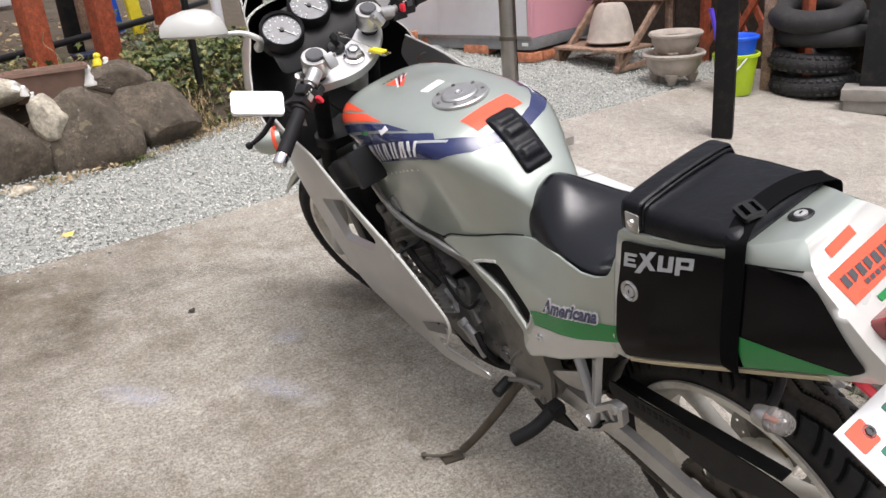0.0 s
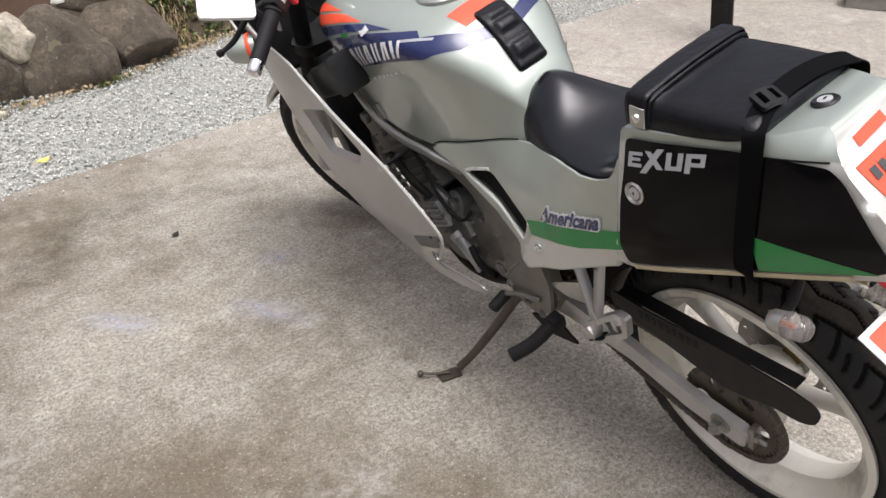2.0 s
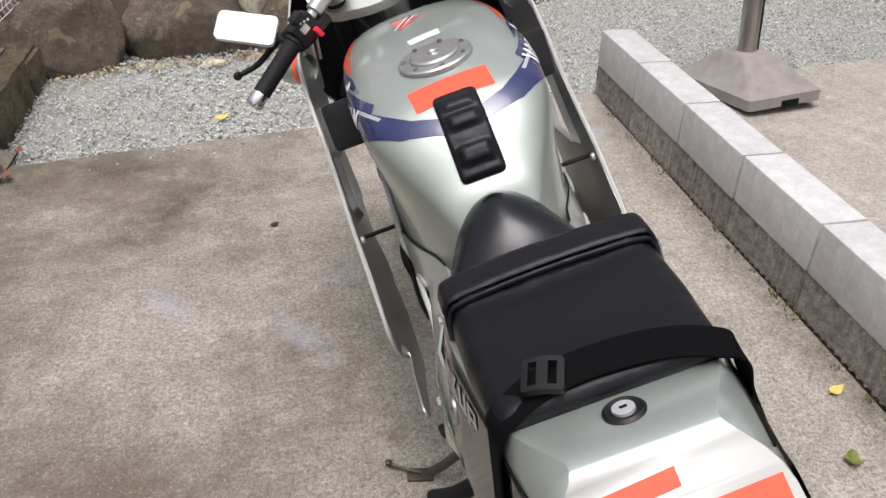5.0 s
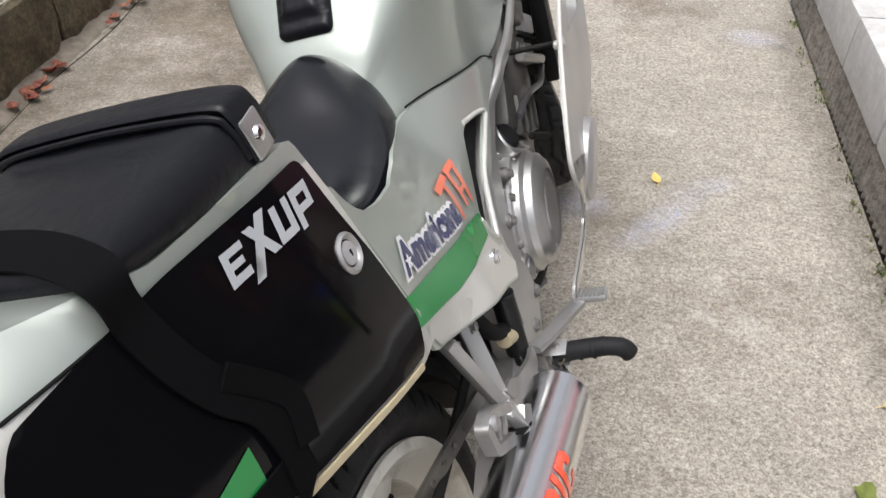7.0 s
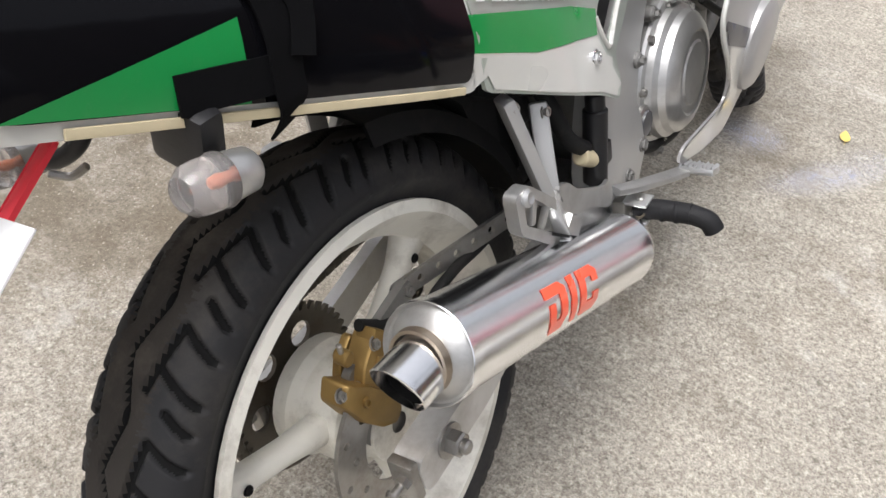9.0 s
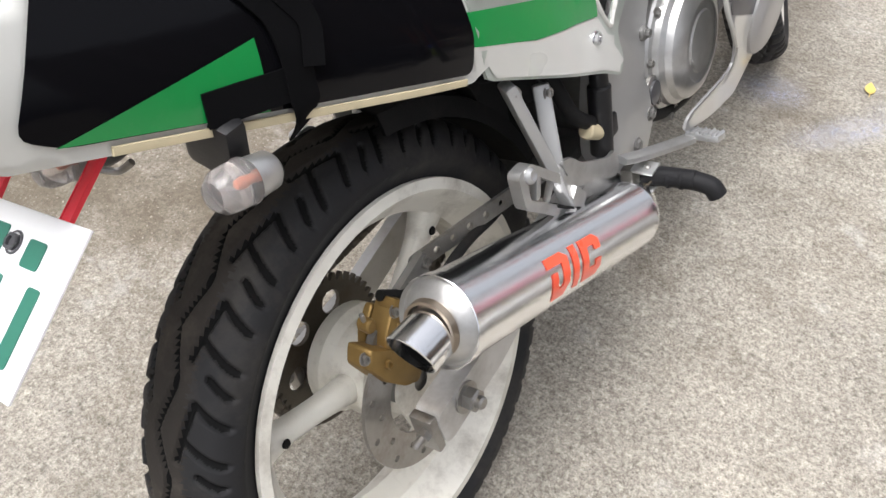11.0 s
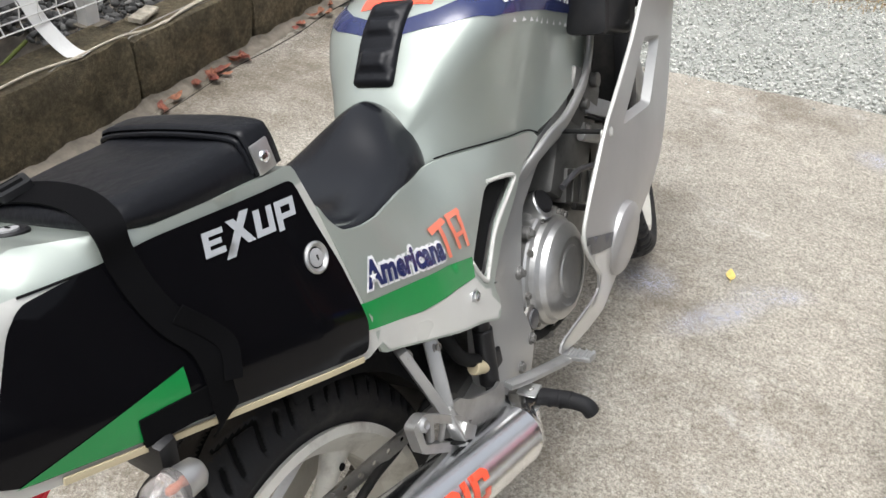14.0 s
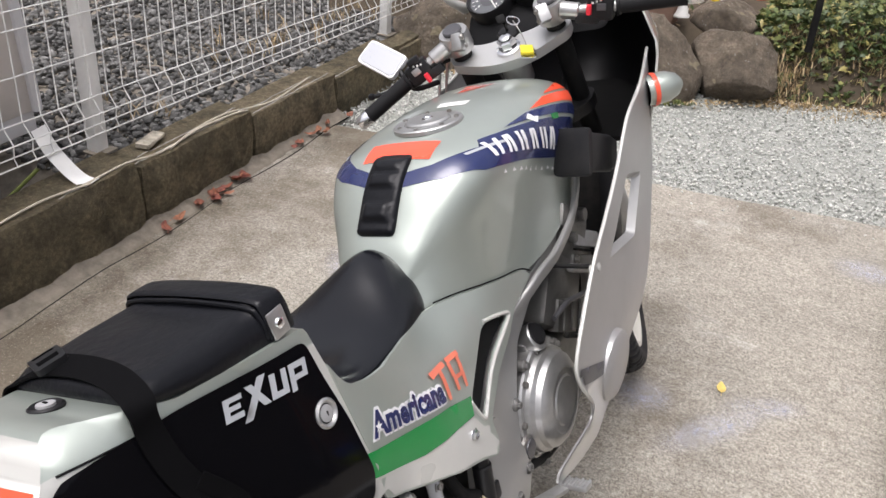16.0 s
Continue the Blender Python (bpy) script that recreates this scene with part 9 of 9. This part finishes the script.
for k in range(3):
    part("slat", box((0.105, 0.56, 0.018), (0.06 + 0.11 * k, 0.27, 0.125), bev=0.003), "wood_brown", stand)
for k in range(2):
    part("upper_slat", box((0.105, 0.60, 0.018), (0.43 + 0.11 * k, 0.27, 0.40), bev=0.003), "wood_brown", stand)
for yy in (0.02, 0.52):
    part("leg", box((0.62, 0.03, 0.045), (0.27, yy, 0.23), (0, -42, 0), bev=0.003), "wood_brown", stand)
    part("back_leg", box((0.04, 0.035, 0.62), (0.55, yy, 0.31), bev=0.003), "wood_brown", stand)
    part("front_foot", box((0.04, 0.03, 0.115), (0.03, yy, 0.057), bev=0.003), "wood_brown", stand)
    part("base_bar", box((0.56, 0.03, 0.035), (0.27, yy, 0.0175), bev=0.003), "wood_brown", stand)


def pot(name, profile, at, material, label, category, group="", n=36):
    ob = part(name, lathe(profile, n=n), material)
    ob.matrix_world = pose(*at)
    return tagged(ob, label, category, group)


pot("upturned_pot", [(0.155, 0), (0.16, 0.008), (0.152, 0.02), (0.135, 0.10), (0.105, 0.20), (0.08, 0.235), (0.0, 0.24)], (3.17, 3.40, 0.135), "tan_pot", "upturned sand-coloured plant pot on the wooden stand", "pot")
for k in range(2):
    pot("dark_pot", [(0, 0.005), (0.06, 0), (0.075, 0.15), (0.085, 0.16), (0.08, 0.165), (0.07, 0.15), (0, 0.14)], (3.42, 3.30 + 0.22 * k, 0.41), "dark_blue_pot", "dark blue plastic pot on the plant stand", "pot", "dark pots")


def stone_bowl(r, h, at, label):
    bowl = thing("plant_bowl", label, "bowl", pose(*at), "stacked plant bowls")
    part("bowl", lathe([(0, h * 0.24), (r * 0.42, h * 0.22), (r * 0.72, h * 0.34), (r * 0.90, h * 0.62), (r * 0.94, h * 0.84), (r * 1.03, h * 0.87), (r * 1.05, h * 0.94), (r * 1.0, h), (r * 0.93, h * 0.97), (r * 0.86, h * 0.85), (r * 0.66, h * 0.6), (0, h * 0.55)], n=40), "tan_pot", bowl)
    for k in range(4):
        a = 0.6 + k * math.pi / 2
        part("foot", cyl((r * 0.62 * math.cos(a), r * 0.62 * math.sin(a), 0), (r * 0.6 * math.cos(a), r * 0.6 * math.sin(a), h * 0.36), r * 0.1, r * 0.24, 14, 0.006), "tan_pot", bowl)
    return bowl


stone_bowl(0.175, 0.185, (3.10, 2.77, -0.004), "weathered sand-coloured footed plant bowl on the slab")
upper = stone_bowl(0.15, 0.17, (3.11, 2.77, 0.125), "smaller footed plant bowl stacked in a larger one")
part("soil", lathe([(0, 0.145), (0.115, 0.14), (0.13, 0.135)], n=24), "soil", upper)

bucket = thing("bucket", "lime green plastic bucket with white handle", "bucket", pose(3.2, 2.37, -0.004), "buckets")
part("body", lathe([(0, 0), (0.088, 0), (0.092, 0.006), (0.118, 0.21), (0.130, 0.213), (0.130, 0.228), (0.124, 0.232), (0.116, 0.226), (0.087, 0.01), (0, 0.01)], n=36), "lime", bucket)
part("handle", tube([(-0.05, 0.118, 0.215), (-0.10, 0.07, 0.14), (-0.125, 0.0, 0.11), (-0.11, -0.07, 0.14), (-0.06, -0.115, 0.215)], 0.0045, 8), "galvanised", bucket, "white plastic handle")
inner = thing("bucket", "bright blue plastic bucket standing in the green one", "bucket", pose(3.2, 2.37, 0.012), "buckets")
part("body", lathe([(0, 0.03), (0.08, 0.03), (0.108, 0.29), (0.122, 0.293), (0.122, 0.305), (0.115, 0.31), (0.106, 0.30), (0.08, 0.05), (0, 0.05)], n=36), "bucket_blue", inner)
tagged(part("scoop", join(tube([(3.13, 2.42, 0.16), (3.10, 2.46, 0.40), (3.09, 2.49, 0.52)], [0.016, 0.013, 0.016], 10), lathe([(0.001, 0), (0.03, 0.02), (0.03, 0.10), (0.02, 0.11)], (3.13, 2.42, 0.06), (-0.05, 0.1, 1), 12)), "violet"), "violet plastic scoop handle sticking out of the bucket", "scoop")


def tyre(at, R, r, knobs, label, turn):
    t = thing("old_tyre", label, "tyre", pose(*at, *turn), "old tyres")
    ring = [(R - r + r * 1.0 * math.copysign(abs(math.cos(a)) ** 0.8, math.cos(a)), r * 0.9 * math.sin(a)) for a in [2 * math.pi * k / 16 for k in range(16)]]
    part("carcass", lathe(ring, n=48, closed=True), "old_rubber", t)
    if knobs:
        kn = box((0.014, 0.026, 0.022), bev=0.003, seg=1)
        base = None
        for row, (a, off) in enumerate(((-0.75, 0), (0.0, 0.5), (0.75, 0))):
            for k in range(30):
                b = 2 * math.pi * (k + off) / 34
                mt = Matrix.Rotation(b, 4, "Z") @ pose(R - r + (r + 0.004) * math.cos(a), 0, r * 0.92 * math.sin(a), 0, -math.degrees(a), 0)
                if base is None:
                    base = part("knob", kn, "old_rubber", t)
                    ob = base
                else:
                    ob = new("knob", base.data)
                    ob.parent = t
                ob.matrix_local = mt
    return t


tyre((3.60, 2.10, 0.062), 0.225, 0.062, True, "old knobbly off-road tyre lying on the slab", (0, 0, 0))
tyre((3.59, 2.12, 0.178), 0.22, 0.06, True, "old knobbly off-road tyre in the stack", (4, 3, 20))
tyre((3.66, 2.08, 0.31), 0.255, 0.066, False, "smooth worn tyre lying on the stack", (-3, 6, 0))
tyre((3.60, 2.12, 0.44), 0.25, 0.066, False, "smooth worn tyre tilted on top of the stack", (6, -10, 0))
tyre((3.85, 1.90, 0.22), 0.27, 0.06, False, "dark worn tyre leaning behind the stack", (0, 62, 20))

block = part("concrete_block", join(box((0.19, 0.30, 0.06), (0, 0, 0.10), bev=0.006), box((0.16, 0.27, 0.08), (0, 0, 0.04), bev=0.006)), "cast_concrete")
block.matrix_world = pose(3.53, 1.66, -0.004, 0, 0, 24)
tagged(block, "grey concrete block standing on the slab", "block")
lean = part("dark_board", box((0.02, 0.24, 0.5), (0, 0, 0.25), bev=0.004), "matt_black")
lean.matrix_world = pose(3.56, 1.62, 0.127, 0, 14, 24)
tagged(lean, "dark board leaning on the concrete block", "board")
frame_y = thing("yellow_frame", "yellow painted steel frame behind the tyres", "frame", pose(4.0, 1.78, 0, 0, 0, 20))
for yy in (-0.18, 0.18):
    part("upright", cyl((0, yy, 0), (0, yy, 0.95), 0.022, n=14), "yellow_steel", frame_y)
part("bar", cyl((0, -0.18, 0.34), (0, 0.18, 0.34), 0.018, n=12), "yellow_steel", frame_y)
ob = part("timber_stake", box((0.055, 0.055, 0.9), (0, 0, 0.45), bev=0.004), "wood_brown")
ob.matrix_world = pose(3.44, 2.31, -0.004, 0, 0, 20)
tagged(ob, "weathered timber stake standing beside the bucket", "post")
brace = thing("timber_lattice", "reddish-brown timber lattice behind the buckets", "lattice", pose(3.72, 2.62, 0, 0, 0, 75))
for k in range(3):
    part("slat", box((0.045, 0.018, 0.75), (-0.2 + 0.2 * k, 0, 0.40), (0, 38, 0), bev=0.003), "wood_red", brace)
    part("slat", box((0.045, 0.018, 0.75), (-0.2 + 0.2 * k, 0.02, 0.40), (0, -38, 0), bev=0.003), "wood_red", brace)
for x in (-0.45, 0.45):
    part("upright", box((0.05, 0.05, 0.85), (x, 0.01, 0.425), bev=0.003), "wood_red", brace)
# added backdrop: dark boards fill the shadow behind the yard
side = thing("wall_yard", "dark board wall added across the shadowy back of the yard", "wall", kind="structure")
for k in range(16):
    ob = part("board", box((0.03, 0.29, 2.2), (0, 0, 1.1), bev=0.004), "wood_dark", side)
    ob.matrix_local = pose(4.35 + 0.01 * (k % 2), 0.4 + 0.30 * k, -0.01)


# the far yard opens a little towards its east side, and all that stands in it leans with the slope
def fan(x, y):
    w = 1.0 - 0.0197 * x - 0.0111 * y
    return (1.0118 * x + 0.006 * y - 0.0706) / w, (0.0224 * x + 0.999 * y + 0.0113) / w


LEAN = V((LEAN_X, LEAN_Y, 1)).normalized()
UPRIGHT = V((0, 0, 1)).rotation_difference(LEAN).to_matrix().to_4x4()
for ob in [o for o in scene.objects if o not in before_yard and o.parent is None]:
    m = ob.matrix_world.copy()
    if m == Matrix.Identity(4) and ob.type == "MESH":
        co = np.empty(len(ob.data.vertices) * 3)
        ob.data.vertices.foreach_get("co", co)
        co = co.reshape(-1, 3)
        x, y = fan(co[:, 0], co[:, 1])
        co = np.stack([x + LEAN_X * co[:, 2], y + LEAN_Y * co[:, 2], co[:, 2] * 1.05], -1)
        ob.data.vertices.foreach_set("co", co.ravel())
        ob.data.update()
        continue
    at = m.to_translation()
    x, y = fan(at.x, at.y)
    size = (V(fan(at.x + 0.1, at.y)) - V((x, y))).length * 10
    ob.matrix_world = Matrix.Translation((x + LEAN_X * at.z, y + LEAN_Y * at.z, at.z * size)) @ UPRIGHT @ Matrix.Scale(size, 4) @ Matrix.Translation(-at) @ m
bpy.context.view_layer.update()


# ---- chalky scuffs on the concrete ----
def chalk_material(name, col, amount, scale):
    m, n, l, p = shader(name, 0.95)
    p.inputs["Base Color"].default_value = (*col, 1)
    p.inputs["Specular IOR Level"].default_value = 0.1
    tc = n.new("ShaderNodeTexCoord")
    mp = n.new("ShaderNodeMapping")
    mp.inputs["Location"].default_value = (-1, -1, 0)
    mp.inputs["Scale"].default_value = (2, 2, 0)
    l.new(tc.outputs["Generated"], mp.inputs["Vector"])
    g = n.new("ShaderNodeTexGradient")
    g.gradient_type = "SPHERICAL"
    l.new(mp.outputs[0], g.inputs[0])
    edge = ramp(n, l, g.outputs["Fac"], [(0.0, 0.0), (0.7, amount)])
    cl = ramp(n, l, noise_node(n, l, scale, 9, 0.8, tc.outputs["Object"]), [(0.36, 0.0), (0.66, 1.0)])
    l.new(blend(n, l, edge, cl, 1.0, "MULTIPLY"), p.inputs["Alpha"])
    return m


M["chalk"] = chalk_material("pale_chalk", (0.56, 0.58, 0.68), 0.5, 26)
M["grime"] = chalk_material("dark_grime", (0.10, 0.087, 0.068), 0.38, 14)
for x, y, lx, ly, a in ((0.29, 1.23, 0.20, 0.055, 50), (0.40, 1.38, 0.13, 0.05, 30), (0.10, 1.27, 0.10, 0.08, 20), (-0.88, 1.36, 0.15, 0.06, -48), (-0.546, 1.18, 0.15, 0.06, -58), (-0.405, 1.416, 0.07, 0.06, 10), (0.62, 2.25, 0.12, 0.09, 0)):
    bm = bmesh.new()
    bmesh.ops.create_grid(bm, x_segments=2, y_segments=2, size=1)
    bmesh.ops.scale(bm, vec=(lx, ly, 1), verts=bm.verts)
    ob = part("chalk_mark", bm, "chalk")
    ob.matrix_world = pose(x, y, 0.0045, 0, 0, a)
    ob.visible_shadow = False
    tagged(ob, "faint pale blue chalky scuff on the concrete driveway", "chalk mark", "chalk marks")

random.seed(4)
SPOTS = [(0.735, -1.6 + 0.42 * k, 0.09, 0.34, random.uniform(-3, 3)) for k in range(10)]
SPOTS += [(-0.66, 2.02, 0.30, 0.13, 10), (-0.95, 1.85, 0.26, 0.16, 60), (-0.35, 1.95, 0.22, 0.10, -20), (-1.15, 2.2, 0.30, 0.12, 5), (-1.45, 1.0, 0.10, 0.6, 2), (-1.45, 2.0, 0.10, 0.5, -2)]
for k, (x, y, lx, ly, a) in enumerate(SPOTS):
    bm = bmesh.new()
    bmesh.ops.create_grid(bm, x_segments=2, y_segments=2, size=1)
    bmesh.ops.scale(bm, vec=(lx, ly, 1), verts=bm.verts)
    ob = part("grime_patch", bm, "grime")
    ob.matrix_world = pose(x, y, 0.0022 + 0.00012 * k, 0, 0, a)
    ob.visible_shadow = False
    tagged(ob, "dark damp grime staining the concrete driveway", "stain", "damp stains")
